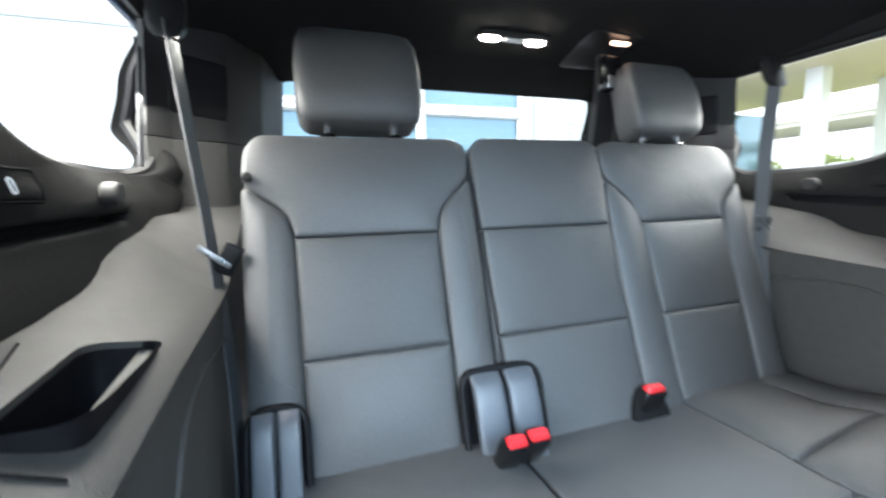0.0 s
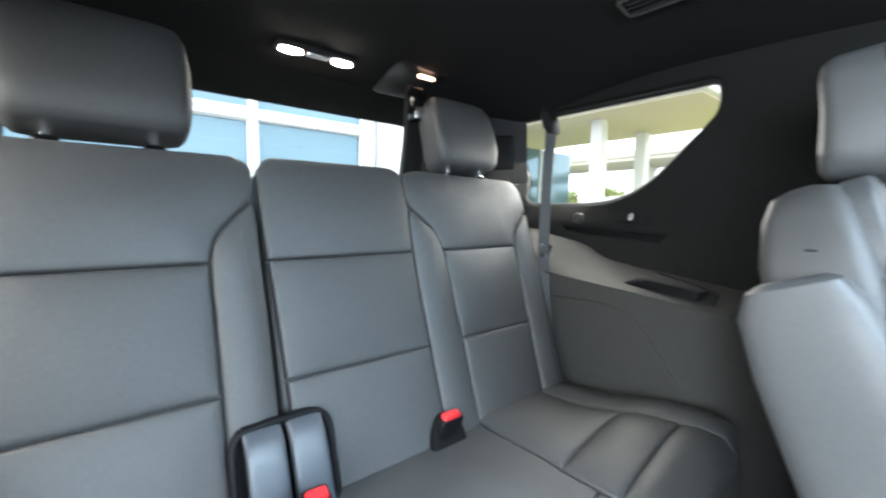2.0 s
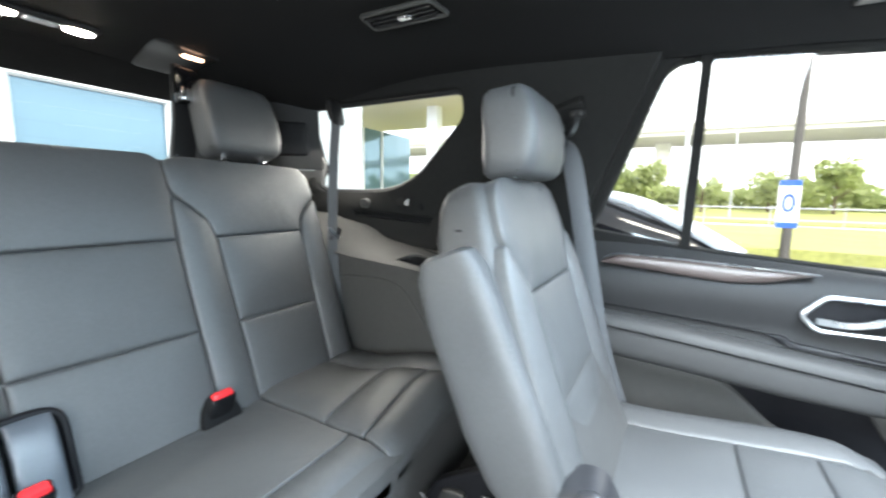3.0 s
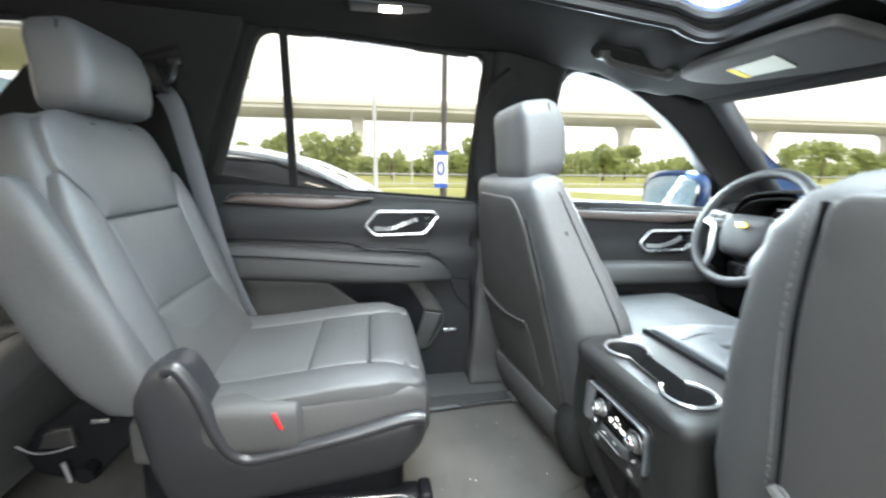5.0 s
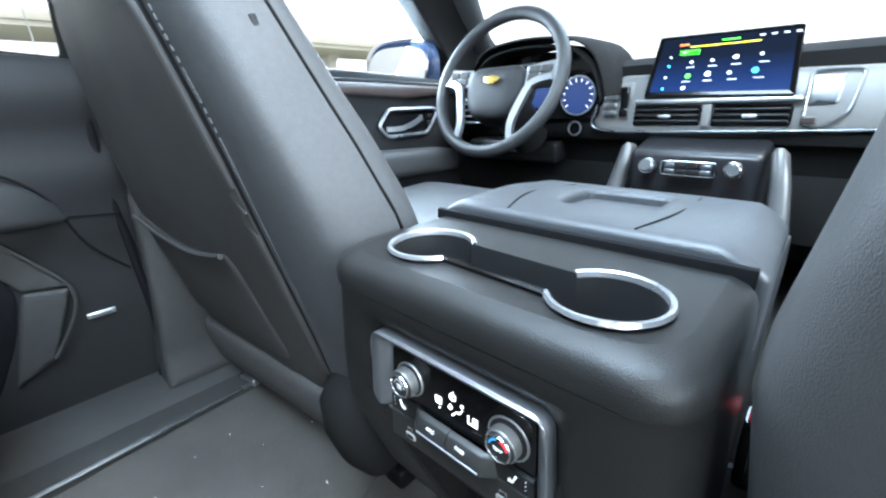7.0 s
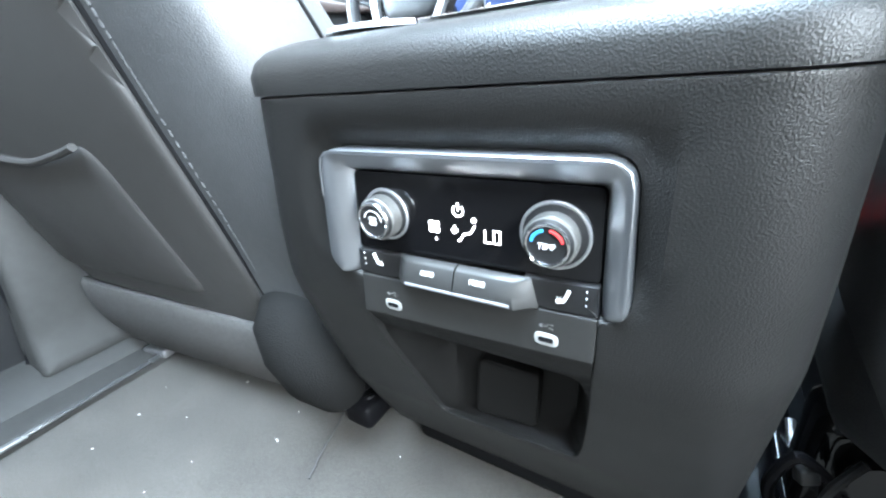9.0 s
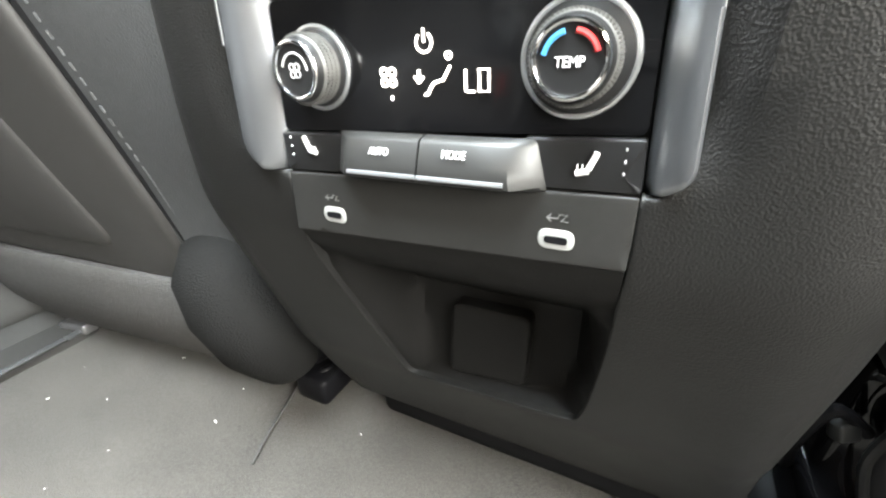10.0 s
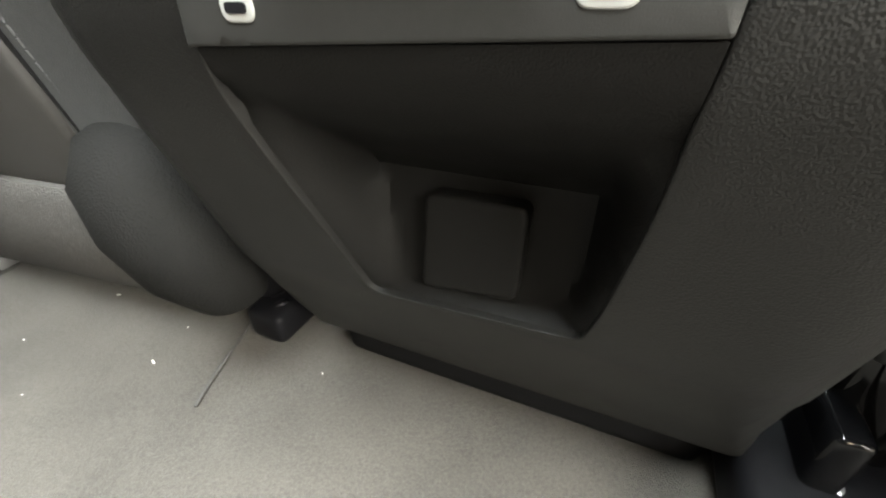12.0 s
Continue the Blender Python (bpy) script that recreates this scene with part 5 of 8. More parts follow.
part("connector", box((-0.178, -0.945, 0.152), (0.013, 0.010, 0.011), 0.002, m=rot(20, 0, 30)), TOGGLE, track, "grey plug")
part("cable", tube(smooth_path([(-0.19, -0.95, 0.15), (-0.17, -0.945, 0.165), (-0.162, -0.95, 0.13), (-0.175, -0.98, 0.08), (-0.19, -1.03, 0.04)], 6), 0.004, 8), BLACK, track)
part("cable", tube(smooth_path([(-0.20, -0.94, 0.18), (-0.185, -0.93, 0.15), (-0.2, -0.94, 0.10), (-0.22, -0.98, 0.05)], 6), 0.003, 8), SMOOTH, track)
part("lever", tube([(-0.195, -0.93, 0.05), (-0.19, -1.05, 0.11)], 0.004, 8), STEEL, track)


# ---- belts ----
def belt(label, pts, clip_at=None, side=(1, 0, 0), top=None, w=0.046):
    b = thing("seat_belt", label, "seat belt", "seat belts", at=tuple(pts[-1]))
    part("webbing", tube(smooth_path(pts, 8), 0.0, flat=(w, 0.003, side)), BELT, b)
    if top:
        part("guide", loft([ring(Vector(top) + Vector((0, dy, dz)), (1, 0, 0), (0, 0.3, 1), a, c, 3, 24) for dy, dz, a, c in ((-0.012, 0, 0.02, 0.03), (-0.008, 0, 0.027, 0.04), (0.012, 0.003, 0.027, 0.042), (0.02, 0.003, 0.02, 0.03))]), SMOOTH, b)
    if clip_at:
        c = Vector(clip_at)
        part("latch", box(c + Vector((0.018, 0.006, 0.0)), (0.03, 0.012, 0.05), 0.004, m=rot(0, 30)), BLACK, b, "black latch tongue")
        part("tongue", box(c + Vector((0.0, -0.006, 0.006)), (0.055, 0.004, 0.010), 0.0015, m=rot(0, 38)), DARK_CHROME, b)
    return b


belt("grey webbing belt hanging beside the bench", [(-0.665, 0.808, 1.05), (-0.648, 0.79, 0.9), (-0.625, 0.765, 0.70), (-0.606, 0.73, 0.5), (-0.602, 0.70, 0.32)], (-0.62, 0.755, 0.685), (0.22, 1, 0), top=(-0.668, 0.815, 1.065), w=0.036)
belt("grey webbing belt hanging beside the bench", [(0.660, 0.79, 1.05), (0.642, 0.787, 0.9), (0.622, 0.775, 0.72), (0.604, 0.755, 0.60), (0.603, 0.735, 0.45), (0.60, 0.71, 0.33)], (0.615, 0.768, 0.69), (-0.6, 1, 0), top=(0.67, 0.80, 1.075), w=0.03)
belt("grey webbing belt along the captain's chair", [(0.725, 0.09, 0.95), (0.71, 0.06, 0.90), (0.70, 0.02, 0.72), (0.70, -0.02, 0.52), (0.705, -0.045, 0.42), (0.72, -0.10, 0.25)], None, (0, 1, 0.2), top=(0.735, 0.10, 0.98))
belt("dark belt strap on the quarter pillar", [(-0.742, 0.93, 1.05), (-0.744, 0.91, 0.95), (-0.746, 0.89, 0.84)], None, (0, 1, 0), w=0.02)


# ---- centre console ----
CX = 0.015


def con_y(z):
    return float(np.interp(z, [0.0, 0.08, 0.165, 0.25, 0.285, 0.30, 0.34, 0.46], [-0.966, -0.92, -0.873, -0.838, -0.8255, -0.8225, -0.8185, -0.8145]))


def con_w(z, u):
    if u < 0:
        return float(np.interp(z, [0.0, 0.05, 0.1, 0.15, 0.3, 0.42, 0.46], [0.172, 0.168, 0.157, 0.151, 0.151, 0.147, 0.142]))
    return float(np.interp(z, [0.0, 0.04, 0.1, 0.2, 0.3, 0.42, 0.46], [0.172, 0.176, 0.174, 0.170, 0.167, 0.147, 0.142]))


def con(u, z, h):
    r = float(np.interp(z, [0.03, 0.12, 0.27], [0.010, 0.022, 0.042]))
    w, y, a, s = con_w(z, u), con_y(z), abs(u), math.copysign(1, u)
    bend = r * math.pi / 2
    if a < w - r:
        return Vector((CX + u, y + h, z))
    if a < w - r + bend:
        t = (a - w + r) / r
        return Vector((CX + s * (w - r + (r + h) * math.sin(t)), y - r + (r + h) * math.cos(t), z))
    return Vector((CX + s * (w + h), y - r - (a - w + r - bend), z))


console = thing("centre_console", "black grained plastic centre console with rear climate controls", "console", at=(CX, -1.1, 0))
def frame_x(z):
    """Outer sides of the metal frame round the climate panel."""
    return float(np.interp(z, [0.318, 0.392], [0.1028, 0.0965])), float(np.interp(z, [0.320, 0.392], [-0.0655, -0.0625]))


def con_dished(u, z, h):
    """Console face, dished softly round the metal frame."""
    xl, xr = frame_x(z)
    d = math.hypot(max(CX + u - xl, xr - CX - u, 0.0), max(z - 0.392, 0.0))
    return con(u, z, h - 0.0085 * (1 - curve([(0.001, 0), (0.0125, 1)], d)) * curve([(0.318, 0), (0.345, 1)], z))


EDGE_L = [(0.0845, 0.3168), (0.0872, 0.289), (0.0885, 0.274), (0.083, 0.242), (0.076, 0.201), (0.0705, 0.163)]
EDGE_R = [(-0.0395, 0.172), (-0.044, 0.191), (-0.0480, 0.224), (-0.051, 0.257), (-0.0518, 0.281), (-0.0532, 0.295), (-0.0538, 0.3198)]
FRAME_TOP = [(-0.058, 0.3197), (-0.0664, 0.3262), (-0.0634, 0.3930), (0.0973, 0.3930), (0.1038, 0.3255), (0.095, 0.3166)]
RECESS = R([(x - CX, z) for x, z in EDGE_L + EDGE_R + FRAME_TOP], [0, 0, 0.01, 0.02, 0.02, 0.008, 0.006, 0.01, 0.02, 0.02, 0.01, 0.004, 0, 0.003, 0.008, 0.014, 0.014, 0.008, 0.003])
part("rear_cover", sheet([(-0.50, 0.39), (-0.40, 0.345), (-0.255, 0.165), (-0.185, 0.050), (0.50, 0.042), (0.50, 0.4190), (-0.50, 0.4190)], con_dished, [RECESS], step=0.009, rim=0.004, edge=0.0007, width=0.0012, skirt=0.014), CONSOLE, console)
part("side_lining", sheet([(-0.60, 0.0), (-0.19, 0.0), (-0.19, 0.40), (-0.60, 0.40)], lambda u, z, h: con(u, z, h - 0.010), step=0.04, skirt=0.01), BLACK, console, "black inner lining")
part("body_core", box((CX, -1.22, 0.19), (0.22, 0.5, 0.34), 0.02), SMOOTH, console)
# near-black block added to stand for the shadow gap under the cover
part("base_shadow_block", box((CX, -1.085, 0.03), (0.31, 0.26, 0.06), 0.012), SEAM_AND_SHADE, console)

# upper cover with the cup tray
LID_HIDE = material("dark_lid_leather", (0.031, 0.033, 0.036), 0.42, vary=0.14, grain=160, bump=0.2, bump_scale=1100, cells=True, blotch=5, wrinkle=0.12)
TOPC = []
for z, g in ((0.4200, 0.0), (0.430, 0.0), (0.437, -0.0025), (0.4425, -0.008), (0.446, -0.018)):
    loop = rounded([(-0.147 - g, -0.96), (-0.147 - g, -0.8154 + g), (0.147 + g, -0.8154 + g), (0.147 + g, -0.96)], [0, 0.042, 0.042, 0], 8)
    TOPC.append([Vector((CX + p[0], p[1], z)) for p in loop])
part("top_cover", loft(TOPC, False, closed=False), CONSOLE, console)
cup_l, cup_r = (0.084, -0.878), (-0.066, -0.874)


def cup_outline(g=0.0):
    pts = []
    r = 0.034 + g
    for k in range(17):
        t = radians(33 + k * (294 / 16))
        pts.append((cup_r[0] - CX + r * math.cos(t), cup_r[1] + r * math.sin(t)))
    for k in range(17):
        t = radians(213 + k * (294 / 16))
        pts.append((cup_l[0] - CX + r * math.cos(t), cup_l[1] + r * math.sin(t)))
    return [Vector(p) for p in pts]


part("top_panel", sheet(rounded([(-0.129, -0.959), (-0.129, -0.8334), (0.129, -0.8334), (0.129, -0.959)], [0, 0.042, 0.042, 0], 8), lambda x, y, h: Vector((CX + x, y, 0.446 + 0.004 * curve([(-0.832, 0), (-0.87, 1)], y) + h)), [cup_outline()], step=0.012, rim=0.006, skirt=0.01), CONSOLE, console)
part("cup_well", loft([[Vector((CX + p[0], p[1], z)) for p in cup_outline(g)] for z, g in ((0.450, 0.0), (0.443, -0.001), (0.39, -0.003), (0.375, -0.006), (0.374, -0.028))], False), SMOOTH, console)
for c, a0 in ((cup_r, 33), (cup_l, 213)):
    arc = [(c[0] + 0.0345 * math.cos(radians(a0 + k * 294 / 28)), c[1] + 0.0345 * math.sin(radians(a0 + k * 294 / 28)), 0.4495) for k in range(29)]
    part("cup_ring", loft([[Vector((c[0] + (p[0] - c[0]) * k, c[1] + (p[1] - c[1]) * k, z)) for p in arc] for k, z in ((0.96, 0.4470), (0.975, 0.4508), (1.02, 0.4518), (1.065, 0.4514), (1.095, 0.4488))], False, closed=False), RING_METAL, console, "bright metal cup holder ring")
part("slot_bead", tube([(cup_r[0] + 0.031, cup_r[1] + 0.019, 0.4495), (cup_l[0] - 0.031, cup_l[1] + 0.0175, 0.4495)], 0.0020, 6), CHROME, console)

# padded lid
lid_fn = lambda x, y, h: Vector((CX + x, y, 0.4515 + 0.010 * curve([(-1.18, 0), (-1.05, 1), (-0.955, 0.72)], y) - 0.016 * curve([(0.115, 0), (0.155, 1)], abs(x)) + h + 0.003))
TRAY = R([(0.032, -1.025), (0.040, -1.118), (-0.047, -1.123), (-0.053, -1.038)], 0.010)
part("lid", sheet(R([(-0.150, -0.9675), (0.150, -0.9675), (0.146, -1.145), (0.12, -1.17), (-0.12, -1.17), (-0.146, -1.145)], [0.012, 0.012, 0.03, 0.02, 0.02, 0.03]), lid_fn, [TRAY], step=0.02, rim=0.006, edge=0.007, width=0.010, skirt=0.05), LID_HIDE, console, "padded leather armrest lid")
part("lid_tray", sheet(grown(TRAY, 0.002), lambda x, y, h: lid_fn(x, y, h - 0.012), step=0.02, skirt=0.004), LID_HIDE, console)
for sx in (-1, 1):
    part("lid_seam", tube(smooth_path([lid_fn(sx * 0.06, -0.975, 0.0), lid_fn(sx * 0.075, -1.04, 0.0), lid_fn(sx * 0.07, -1.14, 0.0)], 6), 0.0009, 6), SEAM_AND_SHADE, console)
part("lid_gap", box((CX, -0.9640, 0.4385), (0.286, 0.0065, 0.028), 0.001), SEAM_AND_SHADE, console)
part("front_tunnel", box((CX, -1.40, 0.17), (0.26, 0.5, 0.30), 0.03), PLASTIC, console)

# climate panel set into the recess
BEZEL_METAL = material("satin_bezel_metal", (0.3, 0.312, 0.33), 0.32, metal=0.9, vary=0.05)
ctrl = lambda dx, z, h: Vector((0.0125 + dx, -0.8150 + h, z))
SCREEN = R([(0.0668, 0.3795), (-0.0645, 0.3795), (-0.0652, 0.3367), (0.0712, 0.3337)], 0.003)


def bez(dx, z, h):
    """Frame that slopes inwards to the display."""
    x = 0.0125 + dx
    xl, xr = float(np.interp(z, [0.318, 0.379], [0.0845, 0.0795])), float(np.interp(z, [0.32, 0.379], [-0.0535, -0.0522]))
    d = max(x - xl, xr - x, z - 0.3797, 0.0)
    return ctrl(dx, z, -0.010 + 0.0095 * min(d / 0.0105, 1.0) ** 0.8 + h)


part("recess_floor", sheet(R([(-0.094, 0.41), (0.098, 0.414), (0.104, 0.31), (0.085, 0.288), (-0.07, 0.291), (-0.094, 0.31)], 0.01), lambda u, z, h: con(u, z, h - 0.0135), step=0.012, rim=0.008, skirt=0.004), CONSOLE, console)
part("bezel", sheet(R([(x - 0.0125, z) for x, z in ((0.0968, 0.3925), (-0.0628, 0.3925), (-0.0660, 0.3262), (-0.0585, 0.3202), (-0.0540, 0.3202), (-0.0525, 0.3797), (0.0797, 0.3797), (0.0846, 0.3171), (0.0945, 0.3171), (0.1032, 0.3255))], [0.0135, 0.0135, 0.008, 0.003, 0, 0.004, 0.004, 0, 0.003, 0.008], 6), bez, step=0.004, rim=0.004, edge=0.0022, width=0.0026, skirt=0.012), BEZEL_METAL, console, "satin metal frame of the rear climate panel")
part("bezel_rim", tube([ctrl(x - 0.0125, z, 0.0001) for x, z in ((-0.0634, 0.366), (-0.0628, 0.381), (-0.0612, 0.3878), (-0.0575, 0.3908), (-0.053, 0.3916), (0.020, 0.3917), (0.086, 0.3916), (0.0905, 0.3908), (0.0942, 0.3878), (0.0960, 0.381), (0.0975, 0.366))], 0.0005, 6), BEZEL_METAL, console, "bright rim of the metal frame")
display = part("display", sheet(SCREEN, lambda a, z, h: ctrl(a, z, h - 0.009), step=0.02, skirt=0.006), GLOSS, console, "gloss black climate display")
ICON = glow("lit_display_white", (1.0, 1.0, 1.0), 2.0)
BLUE_MARK = material("blue_print", (0.03, 0.25, 0.5), 0.5)
RED_MARK = material("red_print", (0.6, 0.03, 0.03), 0.5)
GREY_MARK = material("grey_print", (0.45, 0.45, 0.44), 0.5)
DIM_MARK = material("faint_grey_print", (0.11, 0.108, 0.104), 0.5)


def text(parent, body, at, size, mat, name="lettering", face=None, stretch=1.0):
    """Letters that look to the rear (or along face), centred at a point."""
    fc = bpy.data.curves.new(name, "FONT")
    fc.body, fc.size, fc.align_x, fc.align_y, fc.extrude = body, size, "CENTER", "CENTER", 0.0002
    tmp = bpy.data.objects.new(name, fc)
    scene.collection.objects.link(tmp)
    me = bpy.data.meshes.new_from_object(tmp.evaluated_get(bpy.context.evaluated_depsgraph_get()))
    bpy.data.objects.remove(tmp)
    bpy.data.curves.remove(fc)
    me.materials.clear()
    me.materials.append(mat)
    m = face or Matrix(((-1, 0, 0, 0), (0, 0, 1, 0), (0, 1, 0, 0), (0, 0, 0, 1)))
    me.transform(Matrix.Translation(at) @ m @ Matrix.Diagonal((stretch, 1, 1, 1)))
    ob = new(name, me)
    ob.parent = parent
    ob.matrix_parent_inverse = Matrix() if parent.parent else Matrix.Translation(-parent.location)
    return ob


def stroke(parent, fn, pts, w, mat, name="icon", closed=False):
    """Flat printed line on a surface map."""
    return part(name, tube([fn(a, b, 0.0003) for a, b in pts], w / 2, 6, closed=closed), mat, parent)


dsp = lambda a, z, h: ctrl(a, z, h - 0.0088)
ico = lambda a, z, h: dsp(a - 0.0125, z - 0.0025, h)
face = Matrix(((-1, 0, 0, 0), (0, 0, 1, 0), (0, 1, 0, 0), (0, 0, 0, 1)))
stroke(console, dsp, [(-0.0112, 0.3548), (-0.0112, 0.3484), (-0.0143, 0.3484)], 0.0008, ICON, "letter_l")
stroke(console, dsp, [(-0.0158, 0.3548), (-0.0190, 0.3548), (-0.0190, 0.3484), (-0.0158, 0.3484)], 0.0008, ICON, "letter_o", True)
stroke(console, ico, [(0.0155 + 0.0028 * math.cos(radians(a)), 0.3655 + 0.0028 * math.sin(radians(a))) for a in range(125, 416, 15)], 0.0007, ICON, "power_icon")
stroke(console, ico, [(0.0155, 0.3655), (0.0155, 0.3695)], 0.0007, ICON, "power_icon")
for a in range(4):
    c, s = 0.0023 * math.cos(radians(45 + 90 * a)), 0.0023 * math.sin(radians(45 + 90 * a))
    stroke(console, ico, [(0.030 + c + 0.0013 * math.cos(radians(b)), 0.3555 + s + 0.0013 * math.sin(radians(b))) for b in range(0, 360, 45)], 0.0007, ICON, "fan_icon", True)
stroke(console, ico, [(0.0292, 0.3495), (0.0292, 0.3482)], 0.0008, ICON, "fan_icon")
for pts in ([(0.0066, 0.3585), (0.0090, 0.3545), (0.0128, 0.3535), (0.0150, 0.3500)], [(0.0150, 0.3500), (0.0162, 0.3500)], [(0.0180, 0.3575), (0.0180, 0.3540)], [(0.0196, 0.3555), (0.0180, 0.3537), (0.0164, 0.3555)]):
    stroke(console, ico, pts, 0.0009, ICON, "person_icon")
stroke(console, ico, [(0.0070 + 0.0010 * math.cos(radians(b)), 0.3615 + 0.0010 * math.sin(radians(b))) for b in range(0, 360, 40)], 0.0007, ICON, "person_icon", True)


def dial(dx, z, r, f):
    """Rotary knob that stands out of the display; r: its foot, f: its face."""
    circle = np.linspace(0, 2 * math.pi, 56, endpoint=False)
    k = part("dial", loft([ring(ctrl(dx, z, h), (1, 0, 0), (0, 0, 1), q, q, 2, 56) for h, q in ((-0.009, r * 0.93), (-0.0075, r * 0.92), (-0.0065, f * 1.32), (-0.0005, f * 1.27), (0.0012, f * 1.20), (0.0034, f * 1.06), (0.0036, f * 1.0), (0.0031, f * 0.93), (0.0031, f * 0.3))]), SMOOTH, console, "black rotary knob")
    part("collar", tube([ctrl(dx + r * 0.97 * math.cos(a), z + r * 0.97 * math.sin(a), -0.0082) for a in circle], 0.0009, 8, closed=True), SATIN, k, "silver ring")
    part("grip", loft([ring(ctrl(dx, z, h), (1, 0, 0), (0, 0, 1), q, q, 2, 56) for h, q in ((-0.0063, f * 1.325), (-0.0005, f * 1.278), (0.0010, f * 1.215))], False), KNOB_GREY, k)
    bm = bmesh.new()
    for a in np.linspace(0, 2 * math.pi, 64, endpoint=False):
        for h in (-0.0048, -0.0028, -0.0008):
            rbox(bm, ctrl(dx + f * 1.30 * math.cos(a), z + f * 1.30 * math.sin(a), h), (0.0009, 0.0012, 0.0006), 0, m=rot(0, -math.degrees(a)))
    tagged(part("knurl", bm, KNOB_GREY, k, smooth=False), kind="stuff")
    part("face_ring", tube([ctrl(dx + f * 1.03 * math.cos(a), z + f * 1.03 * math.sin(a), 0.0034) for a in circle], 0.0008, 8, closed=True), CHROME, k, "bright rim")
    return k


KNOB_GREY = material("grey_satin_knob", (0.16, 0.158, 0.152), 0.38, metal=0.6, vary=0.08)
kr = dial(-0.0450, 0.3568, 0.0157, 0.0089)
kl = dial(0.0478, 0.3565, 0.0142, 0.0089)
kf = lambda a, z, h: ctrl(a, z, 0.0032 + h)
text(kr, "TEMP", kf(-0.0450, 0.3563, 0.0004), 0.0037, WHITE, "lettering", face, 0.85)
stroke(kr, kf, [(-0.0450 + 0.0068 * math.cos(radians(a)), 0.3568 + 0.0068 * math.sin(radians(a))) for a in range(12, 80, 8)], 0.0015, BLUE_MARK, "cold_mark")
stroke(kr, kf, [(-0.0450 + 0.0068 * math.cos(radians(a)), 0.3568 + 0.0068 * math.sin(radians(a))) for a in range(100, 169, 8)], 0.0015, RED_MARK, "hot_mark")
for a in range(4):
    c, s = 0.0017 * math.cos(radians(45 + 90 * a)), 0.0017 * math.sin(radians(45 + 90 * a))
    stroke(kl, kf, [(0.0478 + c + 0.0011 * math.cos(radians(b)), 0.3565 + s + 0.0011 * math.sin(radians(b))) for b in range(0, 360, 45)], 0.0005, GREY_MARK, "fan_icon", True)
stroke(kl, kf, [(0.0478 + 0.0056 * math.cos(radians(a)), 0.3565 + 0.0056 * math.sin(radians(a))) for a in range(15, 186, 15)], 0.0007, GREY_MARK, "arc_mark")

# button row
part("heat_button", sheet(R([(0.0709, 0.3331), (0.0385, 0.3334), (0.0395, 0.3186), (0.0718, 0.3176)], 0.0012), lambda a, z, h: ctrl(a, z, h - 0.0062), step=0.01, edge=0.0007, width=0.001, skirt=0.004), SMOOTH, console, "seat heater button")
part("heat_button", sheet(R([(-0.0655, 0.3361), (-0.0312, 0.3354), (-0.0352, 0.3202), (-0.0660, 0.3206)], 0.0012), lambda a, z, h: ctrl(a, z, h - 0.0062), step=0.01, edge=0.0007, width=0.001, skirt=0.004), SMOOTH, console, "seat heater button")
def toggle(x0, x1, end):
    """Half of the rocker bar; end: 1 or -1 where it tapers off, on its outer side."""
    sec = ((0.3350, -0.0065), (0.3342, -0.0025), (0.3330, -0.0012), (0.3270, 0.0012), (0.3235, 0.0024), (0.3205, 0.0022), (0.3195, 0.0000), (0.3190, -0.0065))
    rings = []
    for f, k in ((0.0, 1.0), (0.5, 1.0), (0.80, 1.0), (0.97, 0.22), (1.0, 0.04)):
        a = x0 + (x1 - x0) * f
        rings.append([ctrl(a + (end * 0.0035 * (0.3358 - z) / 0.015 * max(0.0, f - 0.6) * 2.5), z, -0.0065 + (h + 0.0065) * k) for z, h in sec])
    tog = part("toggle", loft(rings), TOGGLE, console, "grey toggle button")
    xe = x0 + (x1 - x0) * 0.80
    part("edge_bead", tube([ctrl(x0, 0.3222, 0.0024), ctrl(xe, 0.3222, 0.0024)], 0.0009, 6), RING_METAL, tog, "bright lower edge")
    return tog


toggle(0.0036, 0.0395, 1)
toggle(0.0028, -0.0352, -1)
tilted = face @ rot(-22)
text(console, "AUTO", ctrl(0.0185, 0.3298, 0.0010), 0.0037, WHITE, "lettering", tilted, 0.8)
text(console, "MODE", ctrl(-0.0105, 0.3302, 0.0010), 0.0037, WHITE, "lettering", tilted, 0.8)
btn = lambda a, z, h: ctrl(a, z, h - 0.0058)
for c, d in ((0.0555, 1), (-0.0495, -1)):
    stroke(console, btn, [(c + d * 0.0036, 0.3322), (c + d * 0.0016, 0.3272)], 0.0019, WHITE, "seat_icon")
    stroke(console, btn, [(c + d * 0.0016, 0.3266), (c - d * 0.0020, 0.3258)], 0.0019, WHITE, "seat_icon")
    for q in range(3):
        stroke(console, btn, [(c - d * 0.0016 + d * 0.0014 * q, 0.3284), (c - d * 0.0016 + d * 0.0014 * q, 0.3262)], 0.0005, WHITE, "heat_line")
for k in range(3):
    stroke(console, btn, [(-0.0605, 0.3335 - 0.0035 * k), (-0.0610, 0.3335 - 0.0035 * k)], 0.0009, GREY_MARK, "level_dot")
    stroke(console, btn, [(0.0665, 0.3315 - 0.0035 * k), (0.0660, 0.3315 - 0.0035 * k)], 0.0009, GREY_MARK, "level_dot")

PORT_PANEL = material("fine_black_panel", (0.0165, 0.0162, 0.0155), 0.5, vary=0.12, grain=300, bump=0.08, bump_scale=2500, spec=0.28)
PORT_GREY = material("pale_port_plastic", (0.25, 0.25, 0.243), 0.5, vary=0.05)
